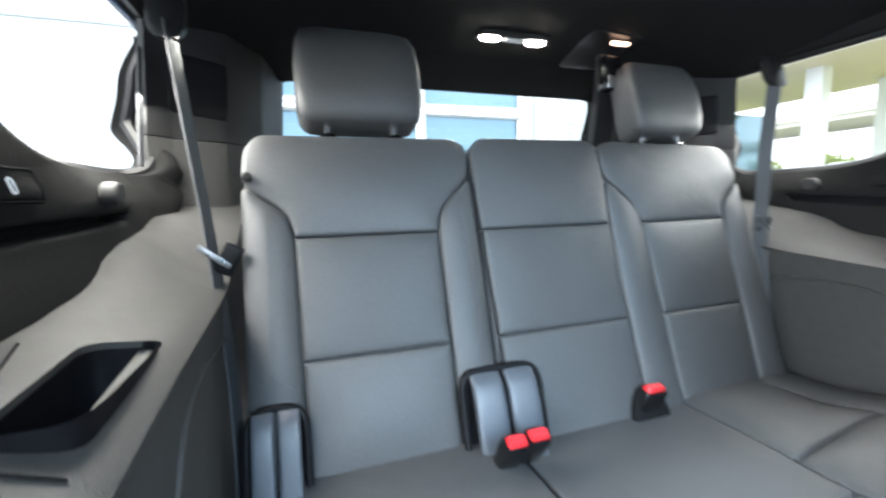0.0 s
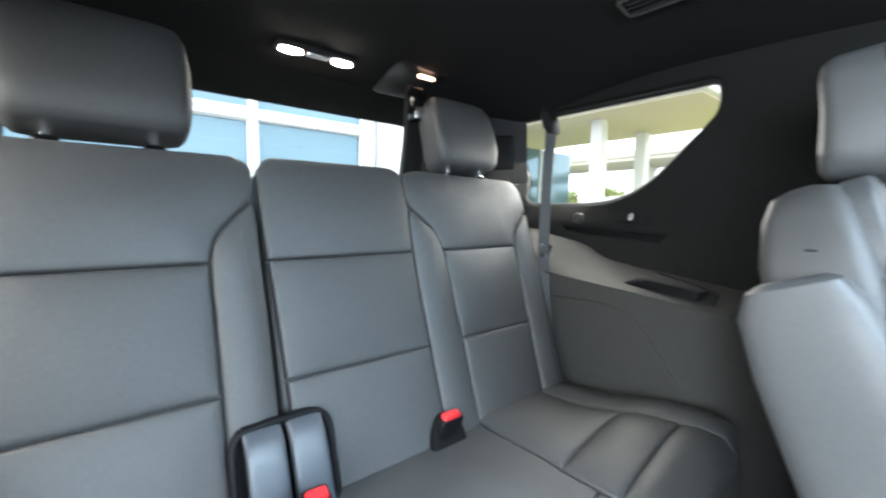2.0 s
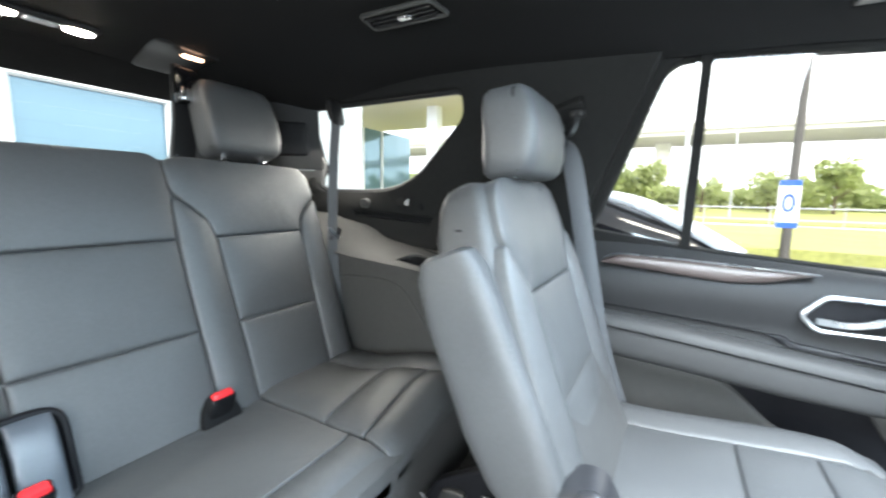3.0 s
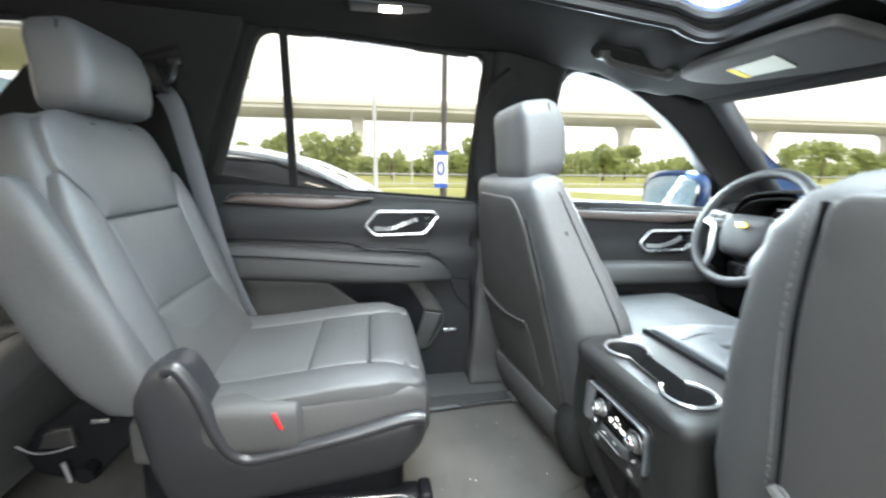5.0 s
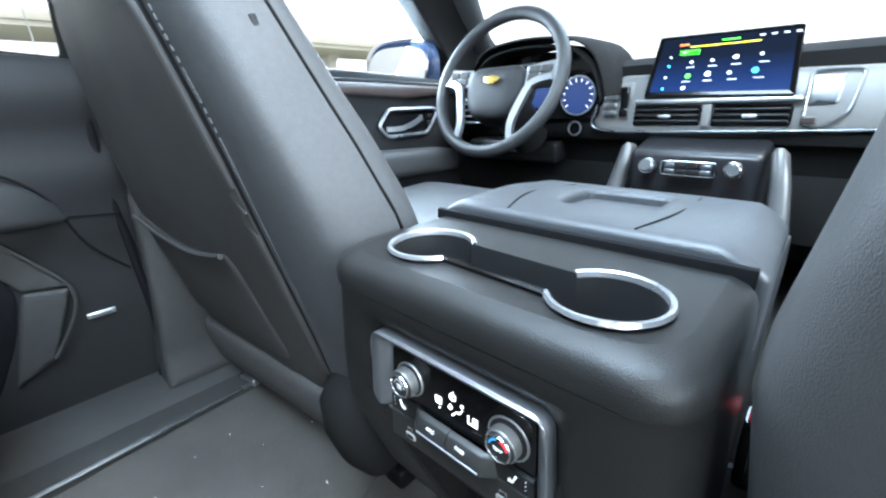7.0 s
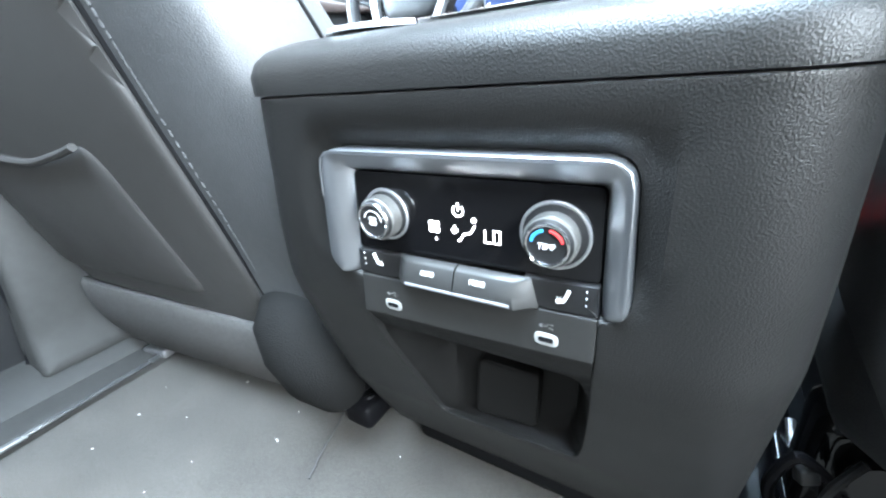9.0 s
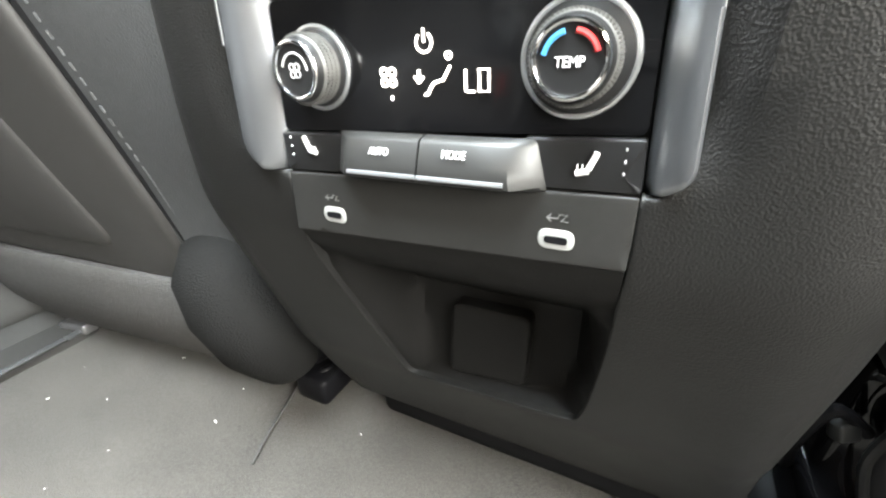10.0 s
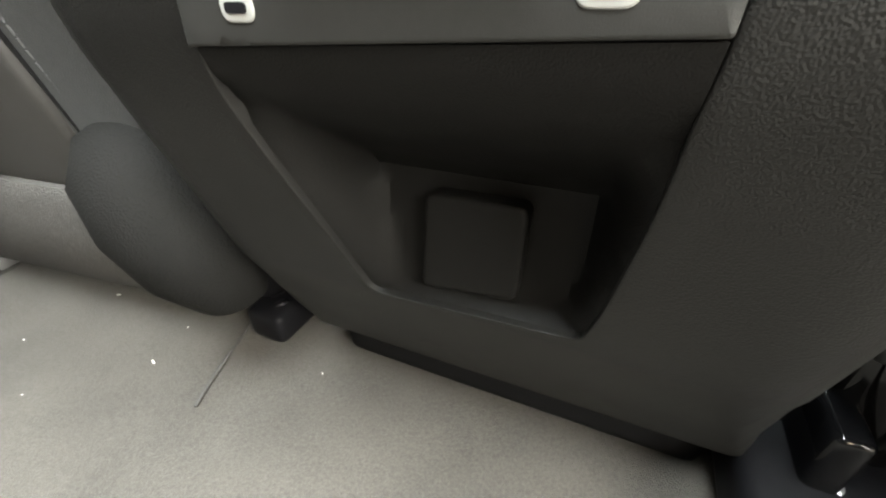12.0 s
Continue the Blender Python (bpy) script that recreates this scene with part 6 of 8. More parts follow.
# shelf with two charging ports
part("port_panel", sheet(R([(0.0717, 0.3166), (-0.0660, 0.3196), (-0.0654, 0.2950), (0.0742, 0.2892)], [0.001, 0.001, 0.001, 0.001]), lambda a, z, h: ctrl(a, z, h - 0.0062), step=0.008, rim=0.006, edge=0.0006, width=0.0012, skirt=0.01), PORT_PANEL, console, "smooth black port panel")
for px, pz in ((0.0500, 0.2995), (-0.0432, 0.3030)):
    pill = lambda a, b: [(px + p[0], pz + p[1]) for p in rounded([(-a, -b), (a, -b), (a, b), (-a, b)], b * 0.96, 5)]
    port = part("usb_port", sheet(pill(0.0060, 0.0036), lambda a, z, h: ctrl(a, z, h - 0.0057), step=0.01, rim=0.002, edge=0.0004, width=0.0008, skirt=0.002), PORT_GREY, console, "pale ringed charging port")
    part("socket", sheet(pill(0.0038, 0.0013), lambda a, z, h: ctrl(a, z, h - 0.0053), step=0.01, rim=0.002, skirt=0.001), BLACK, port)
    mk = lambda a, z, h: ctrl(a, z, h - 0.0063)
    stroke(port, mk, [(px + 0.0032, pz + 0.0075), (px - 0.0002, pz + 0.0075), (px - 0.0006, pz + 0.0088), (px - 0.0032, pz + 0.0088), (px - 0.0012, pz + 0.0066), (px - 0.0034, pz + 0.0066)], 0.0004, DIM_MARK, "port_mark")
    stroke(port, mk, [(px + 0.0020, pz + 0.0087), (px + 0.0034, pz + 0.0075), (px + 0.0020, pz + 0.0063)], 0.0004, DIM_MARK, "port_mark")
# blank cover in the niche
# darker than the console plastic: the hollow's shade is put into this colour
NICHE_SHADE = material("shaded_niche_plastic", (0.0075, 0.0073, 0.0071), 0.5, vary=0.12, grain=200, bump=0.15, bump_scale=1800, cells=True, spec=0.12)
part("niche_cover", sheet(R([(0.023, 0.226), (-0.025, 0.227), (-0.023, 0.177), (0.027, 0.172)], 0.006), lambda a, z, h: Vector((CX + a, -0.878 + h, z)), step=0.005, rim=0.003, edge=0.002, width=0.003, skirt=0.01), NICHE_SHADE, console, "blank socket cover")
NICHE = R([(x - CX, z) for x, z in [(0.0869, 0.2888)] + EDGE_L[2:] + EDGE_R[:5] + [(-0.0526, 0.2945)]], [0, 0.01, 0.02, 0.02, 0.008, 0.006, 0.01, 0.02, 0.02, 0.01, 0])


def niche(u, z, h):
    """Hollow under the ports: rolled upper lip, steep cheeks, upright back."""
    x = CX + u
    xl = float(np.interp(z, [0.163, 0.201, 0.242, 0.274, 0.289], [0.0705, 0.076, 0.083, 0.0885, 0.0872]))
    xr = float(np.interp(z, [0.172, 0.191, 0.224, 0.257, 0.281], [-0.0395, -0.044, -0.048, -0.051, -0.0518]))
    low = float(np.interp(x, [-0.04, 0.07], [0.172, 0.160]))
    k = max(0.0, min(1.0, (xl - x) / 0.018, (x - xr) / 0.013, (z - low) / 0.006))
    k = k * k * (3 - 2 * k)
    k = max(k, curve([(0.262, 0), (0.276, 1)], z))
    y_out = con_y(z) - 0.004
    y_in = float(np.interp(z, [0.16, 0.19, 0.233, 0.243, 0.253, 0.263, 0.274, 0.284, 0.2945], [-0.8815, -0.885, -0.888, -0.877, -0.862, -0.846, -0.833, -0.826, -0.8222]))
    return Vector((x, y_out + (min(y_in, y_out) - y_out) * k + h if z < 0.276 else y_in + h, z))


part("niche", sheet(NICHE, niche, step=0.004, rim=0.004, skirt=0.006), NICHE_SHADE, console, "storage niche under the controls")

# black floor latch beside the console
latch = thing("floor_latch", "black plastic seat latch on the carpet beside the console", "latch", at=(0.265, -0.985, 0))
part("block", box((0.268, -0.985, 0.018), (0.05, 0.05, 0.034), 0.007, m=rot(0, 0, 25)), BLACK, latch)
part("hook", tube(smooth_path([(0.245, -0.972, 0.02), (0.24, -0.955, 0.036), (0.25, -0.945, 0.03), (0.258, -0.95, 0.012)], 5), 0.005, 8), BLACK, latch)
seam = part("trim", tube(smooth_path([(0.290, -0.955, 0.004), (0.276, -0.92, 0.005), (0.262, -0.875, 0.004), (0.25, -0.845, 0.003)], 5), 0.0014, 6), FELT)
tagged(seam, "dark cut line in the carpet", "trim", kind="structure")

# crumbs on the carpet
rng = random.Random(11)
CRUMB = material("pale_crumbs", (0.62, 0.6, 0.55), 0.8, vary=0.3)
bm = bmesh.new()
for i in range(34):
    x, y = (rng.uniform(0.12, 0.62), rng.uniform(-0.93, -0.62)) if i % 3 else (rng.uniform(-0.1, 0.6), rng.uniform(-0.8, -0.1))
    if x < 0.17 and y < -0.93:
        continue
    k = rng.uniform(0.0006, 0.0012) * (2.0 if i % 11 == 0 else 1)
    rbox(bm, (x, y, 0.006 + k / 2 + 0.004 * noise.noise(Vector((x * 9, y * 9, 0))) - 0.003), (k * rng.uniform(1, 3.5), k, k), 0, m=rot(rng.uniform(-20, 20), rng.uniform(-20, 20), rng.uniform(0, 180)))
tagged(part("crumbs", bm, CRUMB, smooth=False), "pale crumbs and lint scattered on the carpet", "crumbs", kind="stuff")


# ---- dashboard ----
dash = thing("dashboard", "black dashboard with silver trim band and wide vents", "dashboard", at=(0, -1.8, 0))
prof = [(-2.2, 0.62), (-2.0, 0.64), (-1.82, 0.648), (-1.74, 0.641), (-1.70, 0.625), (-1.688, 0.595), (-1.672, 0.545), (-1.668, 0.48), (-1.675, 0.462), (-1.70, 0.45), (-1.72, 0.40), (-1.70, 0.34), (-1.72, 0.26), (-1.80, 0.20), (-2.2, 0.20)]
rings = []
for x in np.linspace(-0.86, 0.86, 30):
    bow = 0.05 * (abs(x) / 0.86) ** 2
    rings.append([Vector((x, y - bow * (1 if y > -2.1 else 0), z)) for y, z in prof])
part("top_pad", loft(rings), DARK_TRIM, dash)
dm = lambda x, z, h: Vector((x, float(np.interp(z, [0.44, 0.48, 0.545, 0.60, 0.64], [-1.664, -1.662, -1.666, -1.682, -1.70])) - 0.05 * (abs(x) / 0.86) ** 2 + h, z))
BAND = R([(0.306, 0.50), (0.275, 0.585), (0.25, 0.604), (-0.84, 0.585), (-0.84, 0.505), (-0.15, 0.487), (0.20, 0.478), (0.29, 0.482)], [0.01, 0.02, 0.02, 0.01, 0.01, 0.02, 0.05, 0.015])
part("trim_band", sheet(BAND, dm, step=0.03, edge=0.008, width=0.012, skirt=0.015), SILVER_TRIM, dash, "silver grey trim band")
part("band_bead", tube(smooth_path([dm(0.285, 0.578, 0.003), dm(0.302, 0.52, 0.004), dm(0.295, 0.489, 0.004), dm(0.2, 0.482, 0.004), dm(-0.08, 0.489, 0.004), dm(-0.84, 0.506, 0.004)], 8), 0.003, 8), DARK_CHROME, dash, "bright lower bead")
part("pocket_frame", tube([dm(a, b, 0.006) for a, b in rounded([(-0.088, 0.592), (-0.158, 0.592), (-0.15, 0.52), (-0.12, 0.495), (-0.09, 0.50)], 0.012)], 0.0025, 8, closed=True), DARK_CHROME, dash)
part("pocket", sheet(R([(-0.090, 0.585), (-0.135, 0.585), (-0.132, 0.535), (-0.092, 0.532)], 0.006), lambda a, b, h: dm(a, b, h + 0.003), step=0.02, edge=0.002, width=0.003, skirt=0.004), DARK_CHROME, dash)
part("hazard_button", box(dm(-0.098, 0.508, 0.006), (0.022, 0.008, 0.014), 0.003), WOODISH, dash)
gear = part("gear_selector", sheet(R([(0.278, 0.585), (0.215, 0.59), (0.222, 0.512), (0.285, 0.512)], 0.01), lambda a, b, h: dm(a, b, h + 0.004), step=0.02, edge=0.003, width=0.004, skirt=0.006), SILVER_TRIM, dash)
for k in range(4):
    part("gear_button", box(dm(0.262, 0.575 - 0.017 * k, 0.01), (0.03, 0.012, 0.009), 0.003), SATIN if k else WOODISH, gear)
part("gear_pull", box(dm(0.23, 0.555, 0.01), (0.018, 0.012, 0.05), 0.004), GLOSS, gear)
part("gear_pull", box(dm(0.23, 0.525, 0.01), (0.018, 0.012, 0.02), 0.004), GLOSS, gear)
for x0, x1 in ((0.207, 0.072), (0.052, -0.075)):
    v = part("air_vent", sheet(R([(x0, 0.538), (x1, 0.536), (x1, 0.497), (x0 + 0.002, 0.495)], 0.006), lambda a, b, h: dm(a, b, h - 0.004 + 0.006), step=0.02, edge=0.002, width=0.003, skirt=0.012), GLOSS, dash, "black air vent")
    for k in range(3):
        z = 0.527 - 0.011 * k
        part("slat", box(dm((x0 + x1) / 2, z, 0.006), (abs(x0 - x1) - 0.008, 0.016, 0.0045), 0.0015, m=rot(18)), SMOOTH, v)
    part("vent_tab", box(dm((x0 + x1) / 2, 0.516, 0.014), (0.024, 0.012, 0.008), 0.003), SATIN, v)
part("vent_post", box(dm(0.062, 0.517, 0.008), (0.016, 0.012, 0.044), 0.003), SILVER_TRIM, dash)
part("vent_brow", box(dm(0.06, 0.546, 0.006), (0.29, 0.02, 0.01), 0.004), SATIN, dash)

# infotainment screen
sc = thing("infotainment_screen", "wide touch screen with coloured app icons, switched on", "screen", at=(0.055, -1.66, 0.55))
sc_map = frame_map((0.050, -1.648, 0.553), (1, 0, 0), (0, -0.46, 0.888), (0, 0.888, 0.46))
part("housing", sheet(R([(-0.123, -0.002), (0.137, 0.004), (0.136, 0.142), (-0.110, 0.138)], 0.006), sc_map, step=0.04, edge=0.003, width=0.004, skirt=0.016, backed=True), GLOSS, sc)
BLUE_SCREEN = bpy.data.materials.new("blue_screen_picture")
BLUE_SCREEN.use_nodes = True
_n, _l = BLUE_SCREEN.node_tree.nodes, BLUE_SCREEN.node_tree.links
_b = _n["Principled BSDF"]
_t, _s, _r = _n.new("ShaderNodeTexCoord"), _n.new("ShaderNodeSeparateXYZ"), _n.new("ShaderNodeValToRGB")
_m = _n.new("ShaderNodeMapRange")
_m.inputs["From Min"].default_value, _m.inputs["From Max"].default_value = 0.55, 0.68
_r.color_ramp.elements[0].color, _r.color_ramp.elements[1].color = (0.008, 0.04, 0.20, 1), (0.003, 0.008, 0.022, 1)
_r.color_ramp.elements[1].position = 0.62
_l.new(_t.outputs["Object"], _s.inputs["Vector"])
_l.new(_s.outputs["Z"], _m.inputs["Value"])
_l.new(_m.outputs["Result"], _r.inputs["Fac"])
_l.new(_r.outputs["Color"], _b.inputs["Emission Color"])
_b.inputs["Emission Strength"].default_value = 1.0
_b.inputs["Base Color"].default_value = (0.004, 0.004, 0.005, 1)
_b.inputs["Roughness"].default_value = 0.15
_b.inputs["Specular IOR Level"].default_value = 0.15
picture = part("display", sheet([(-0.113, 0.009), (0.126, 0.014), (0.125, 0.132), (-0.101, 0.128)], lambda a, b, h: sc_map(a, b, h + 0.0015), step=0.1, skirt=0.001), BLUE_SCREEN, sc)


def icon(a, b, r, mat):
    a, r = a * 0.93 + 0.004, r * 0.66
    part("app_icon", loft([[sc_map(a + r * math.cos(t), b + r * math.sin(t), h) for t in np.linspace(0, 2 * math.pi, 20, endpoint=False)] for h in (0.0018, 0.0024)]), mat, sc)


GREEN_I, CYAN_I, YELLOW_I, DIM_I = glow("green_icon", (0.1, 0.9, 0.05), 1.0), glow("cyan_icon", (0.05, 0.6, 0.85), 1.0), glow("yellow_bar", (0.8, 0.65, 0.05), 0.8), glow("pale_icon", (0.55, 0.6, 0.65), 0.7)
WHITE_I = glow("white_icon", (0.95, 0.95, 0.95), 0.75)
ORANGE_I = glow("orange_icon", (0.8, 0.2, 0.05), 0.8)
for a, b, r, m in ((0.060, 0.046, 0.008, GREEN_I), (0.022, 0.048, 0.008, WHITE_I), (-0.018, 0.048, 0.006, DIM_I), (-0.062, 0.050, 0.0085, CYAN_I), (0.063, 0.02, 0.006, WHITE_I), (0.060, 0.076, 0.005, DIM_I), (0.02, 0.077, 0.005, DIM_I), (-0.022, 0.08, 0.007, WHITE_I), (-0.066, 0.082, 0.005, DIM_I), (0.105, 0.02, 0.004, CYAN_I), (0.105, 0.045, 0.004, DIM_I), (0.105, 0.07, 0.004, CYAN_I), (0.105, 0.09, 0.004, DIM_I)):
    icon(a, b, r, m)
bar = lambda a, b, w, h, m, nm: part(nm, sheet([(a - w / 2, b - h / 2), (a + w / 2, b - h / 2), (a + w / 2, b + h / 2), (a - w / 2, b + h / 2)], lambda p, q, k: sc_map(p, q, k + 0.0022), step=0.1, skirt=0.0005), m, sc)
bar(0.01, 0.110, 0.12, 0.0025, YELLOW_I, "menu_bar")
bar(0.068, 0.098, 0.036, 0.010, GREEN_I, "menu_tab")
bar(0.068, 0.098, 0.034, 0.008, GLOSS, "menu_tab")
bar(0.075, 0.098, 0.012, 0.005, WHITE_I, "menu_tab")
bar(0.082, 0.116, 0.018, 0.004, ORANGE_I, "status_bar")
bar(0.0, 0.119, 0.03, 0.003, GREEN_I, "status_bar")
for k in range(4):
    bar(-0.05 - 0.018 * k, 0.121, 0.008, 0.003, DIM_I, "status_bar")
for a, b in ((0.06, 0.065), (0.02, 0.065), (-0.02, 0.065), (-0.064, 0.066), (0.06, 0.034), (0.022, 0.034), (-0.02, 0.034), (-0.062, 0.035)):
    bar(a, b, 0.016, 0.0018, DIM_I, "icon_caption")

FIN = material("silver_fin", (0.11, 0.11, 0.11), 0.38, metal=0.6, vary=0.06)
SPOKE = material("grey_silver_spoke", (0.26, 0.262, 0.268), 0.4, metal=0.8, vary=0.05)
RIM_HIDE = material("black_wheel_leather", (0.02, 0.02, 0.021), 0.48, vary=0.12, grain=160, bump=0.2, bump_scale=1200, cells=True, spec=0.35)
# lower stack: audio and climate rows
stack = thing("control_stack", "black control stack with silver knobs and buttons", "controls", at=(0.06, -1.62, 0.3))
part("face", box((0.06, -1.655, 0.39), (0.235, 0.12, 0.15), 0.012, m=rot(-14)), SHIELD_BLACK, stack)
for a in (0.135, -0.016):
    k = part("knob", cyl((a, -1.57, 0.422), (0, 1, 0.25), 0.0145, 0.03, 28, 0.013, 0.002), DARK_CHROME, stack, "silver rotary knob")
    part("rim", tube([(a + 0.0145 * math.cos(t), -1.562 + 0.25 * -0.0145 * math.sin(t), 0.424 + 0.0145 * math.sin(t)) for t in np.linspace(0, 2 * math.pi, 28, endpoint=False)], 0.0016, 6, closed=True), CHROME, k)
    k = part("knob", cyl((a + 0.005, -1.55, 0.352), (0, 1, 0.3), 0.018, 0.03, 28, 0.016, 0.002), DARK_CHROME, stack, "temperature knob with red ring")
    part("rim", tube([(a + 0.005 + 0.018 * math.cos(t), -1.545 - 0.005 * math.sin(t), 0.353 + 0.018 * math.sin(t)) for t in np.linspace(0, 2 * math.pi, 28, endpoint=False)], 0.002, 6, closed=True), RED_MARK, k, "red ring")
for z, w in ((0.421, 0.096), (0.358, 0.1)):
    part("button_frame", tube([(0.06 + p[0], -1.565 + 0.25 * (0.42 - z), z + p[1]) for p in rounded([(-w / 2, -0.013), (w / 2, -0.013), (w / 2, 0.013), (-w / 2, 0.013)], 0.006)], 0.0018, 6, closed=True), CHROME, stack)
    for k in range(4):
        for r in (-1, 1):
            part("push_button", box((0.06 - w * 0.33 + k * w * 0.22, -1.567 + 0.25 * (0.42 - z), z + r * 0.0058), (w * 0.19, 0.01, 0.009), 0.002), DARK_CHROME if k in (0, 3) else SMOOTH, stack)
for sx, x in ((1, 0.190), (-1, -0.083)):
    part("side_fin", loft([ring((x + sx * dx, y, z), (1, 0, 0), (0, 1, 0.2), a, 0.022, 2.6, 24) for dx, y, z, a in ((-0.008, -1.60, 0.462, 0.006), (-0.006, -1.595, 0.455, 0.013), (0.004, -1.585, 0.40, 0.016), (0.014, -1.565, 0.33, 0.018), (0.022, -1.545, 0.25, 0.018))]), FIN, stack, "rounded silver side fin")
part("lower_tray", box((0.05, -1.6, 0.25), (0.26, 0.16, 0.1), 0.02), PLASTIC, stack)

# instrument hood and cluster
cl = thing("instrument_cluster", "black hooded instrument cluster with lit blue gauges", "instrument cluster", at=(0.45, -1.75, 0.6))
over = [(-0.20, 0.06), (-0.185, 0.11), (-0.16, 0.155), (-0.11, 0.185), (0, 0.198), (0.11, 0.19), (0.16, 0.165), (0.185, 0.12), (0.195, 0.07)]
under = [(0.182, 0.07), (0.172, 0.115), (0.148, 0.15), (0.10, 0.172), (0, 0.180), (-0.10, 0.168), (-0.148, 0.140), (-0.172, 0.105), (-0.186, 0.06)]
ring_pts = [(p.x, p.y) for path in (over, under) for p in smooth_path([Vector((a, b, 0)) for a, b in path], 6)]
hood = [[Vector((0.45 + k * a, y, 0.50 + k * b)) for a, b in ring_pts] for y, k in ((-1.602, 0.985), (-1.60, 1.0), (-1.606, 1.02), (-1.66, 1.045), (-1.80, 1.04))]
part("hood", loft(hood, False), DARK_TRIM, cl)
part("face", sheet(R([(0.29, 0.51), (0.61, 0.51), (0.60, 0.64), (0.55, 0.67), (0.35, 0.67), (0.30, 0.63)], 0.02), lambda x, z, h: Vector((x, -1.668 + h, z)), step=0.1, skirt=0.02), GLOSS, cl)
BLUE_G = glow("blue_gauge", (0.008, 0.02, 0.075), 0.8)
for x, z, r in ((0.345, 0.565, 0.045), (0.55, 0.565, 0.045)):
    g = part("gauge", cyl((x, -1.664, z), (0, 1, 0), r, 0.006, 32), BLUE_G, cl, "blue round gauge")
    part("gauge_rim", tube([(x + r * math.cos(t), -1.659, z + r * math.sin(t)) for t in np.linspace(0, 2 * math.pi, 32, endpoint=False)], 0.002, 6, closed=True), SATIN, g)
    for a in range(0, 12):
        t = radians(-40 + a * 24)
        part("tick", box((x + r * 0.8 * math.cos(t), -1.660, z + r * 0.8 * math.sin(t)), (0.008, 0.002, 0.002), 0, m=rot(0, -math.degrees(t))), WHITE_I, g)
part("mid_display", box((0.448, -1.662, 0.575), (0.08, 0.004, 0.075), 0.002), BLUE_G, cl)
part("brow_bead", tube([(0.37, -1.655, 0.640), (0.45, -1.655, 0.647), (0.53, -1.655, 0.643)], 0.003, 6), SATIN, cl)

# steering wheel and column
WC = Vector((0.472, -1.497, 0.600))
wx, wz = Vector((1, 0, 0)), Vector((0, -0.42, 0.9075))
wn_ = wx.cross(wz) * -1
if wn_.y < 0:
    wn_ = -wn_
W = frame_map(WC, wx, wz, wn_)
wheel = thing("steering_wheel", "black leather steering wheel with silver spokes", "steering wheel", at=tuple(WC))
part("rim", tube([W(0.167 * math.cos(t), 0.167 * math.sin(t), 0) for t in np.linspace(0, 2 * math.pi, 64, endpoint=False)], 0.0148, 14, closed=True), RIM_HIDE, wheel)
HUB = R([(-0.068, 0.038), (0.068, 0.038), (0.084, 0.0), (0.072, -0.052), (0.045, -0.088), (-0.045, -0.088), (-0.072, -0.052), (-0.084, 0.0)], 0.02)
part("hub", sheet(HUB, lambda a, b, h: W(a, b, h + 0.012), step=0.015, edge=0.012, width=0.02, skirt=0.05, puff=0.006), PLASTIC, wheel, "black airbag cover")
for s in (-1, 1):
    sp = part("spoke", sheet(R([(s * 0.075, 0.035), (s * 0.155, 0.045), (s * 0.168, 0.03), (s * 0.165, -0.005), (s * 0.08, -0.012)], 0.008), lambda a, b, h: W(a, b, h + 0.004), step=0.015, edge=0.006, width=0.008, skirt=0.02), SPOKE, wheel, "silver spoke")
    for dx, dz in ((0.10, 0.022), (0.10, 0.004), (0.13, 0.022), (0.13, 0.004)):
        part("button", sheet(R([(s * (dx - 0.013), dz - 0.008), (s * (dx + 0.013), dz - 0.008), (s * (dx + 0.013), dz + 0.008), (s * (dx - 0.013), dz + 0.008)], 0.003), lambda a, b, h: W(a, b, h + 0.008), step=0.01, edge=0.002, width=0.003, skirt=0.004), TRIM, sp)
    part("lower_spoke", tube(smooth_path([W(s * 0.148, 0.002, 0.004), W(s * 0.105, -0.012, 0.008), W(s * 0.088, -0.05, 0.008), W(s * 0.074, -0.10, 0.004), W(s * 0.082, -0.148, -0.002)], 7), 0.0, flat=(0.017, 0.012, tuple(W(s * 0.9, -0.25, 0) - W(0, 0, 0)))), SPOKE, wheel, "silver lower spoke")
GOLD = material("gold_badge", (0.65, 0.45, 0.12), 0.25, metal=0.8, vary=0.05)
part("badge", sheet(R([(-0.022, 0.006), (-0.008, 0.006), (-0.007, 0.010), (0.009, 0.010), (0.010, 0.006), (0.022, 0.006), (0.018, -0.006), (0.008, -0.006), (0.007, -0.010), (-0.009, -0.010), (-0.010, -0.006), (-0.018, -0.006)], 0.001), lambda a, b, h: W(a, b - 0.002, h + 0.0225), step=0.01, edge=0.001, width=0.001, skirt=0.003), GOLD, wheel, "plain gold badge plate")
part("column", tube([W(0, -0.01, -0.02), W(0, -0.06, -0.2)], 0.05, 20), SMOOTH, wheel)
part("stalk", tube([W(0.04, 0.01, -0.06), W(0.17, 0.03, -0.055)], 0.008, 10), SMOOTH, wheel)
lower = thing("lower_dash_switches", "black lower dash panel with round switches", "switches", at=(0.55, -1.66, 0.4))
part("panel", box((0.55, -1.70, 0.425), (0.3, 0.06, 0.06), 0.012, m=rot(-10)), SMOOTH, lower)
for x in (0.62, 0.585):
    k = part("switch", cyl((x, -1.655, 0.43), (0, 1, 0.15), 0.013, 0.02, 24, 0.012, 0.002), SMOOTH, lower)
    part("rim", tube([(x + 0.013 * math.cos(t), -1.648, 0.43 + 0.013 * math.sin(t)) for t in np.linspace(0, 2 * math.pi, 24, endpoint=False)], 0.0012, 6, closed=True), SATIN, k)
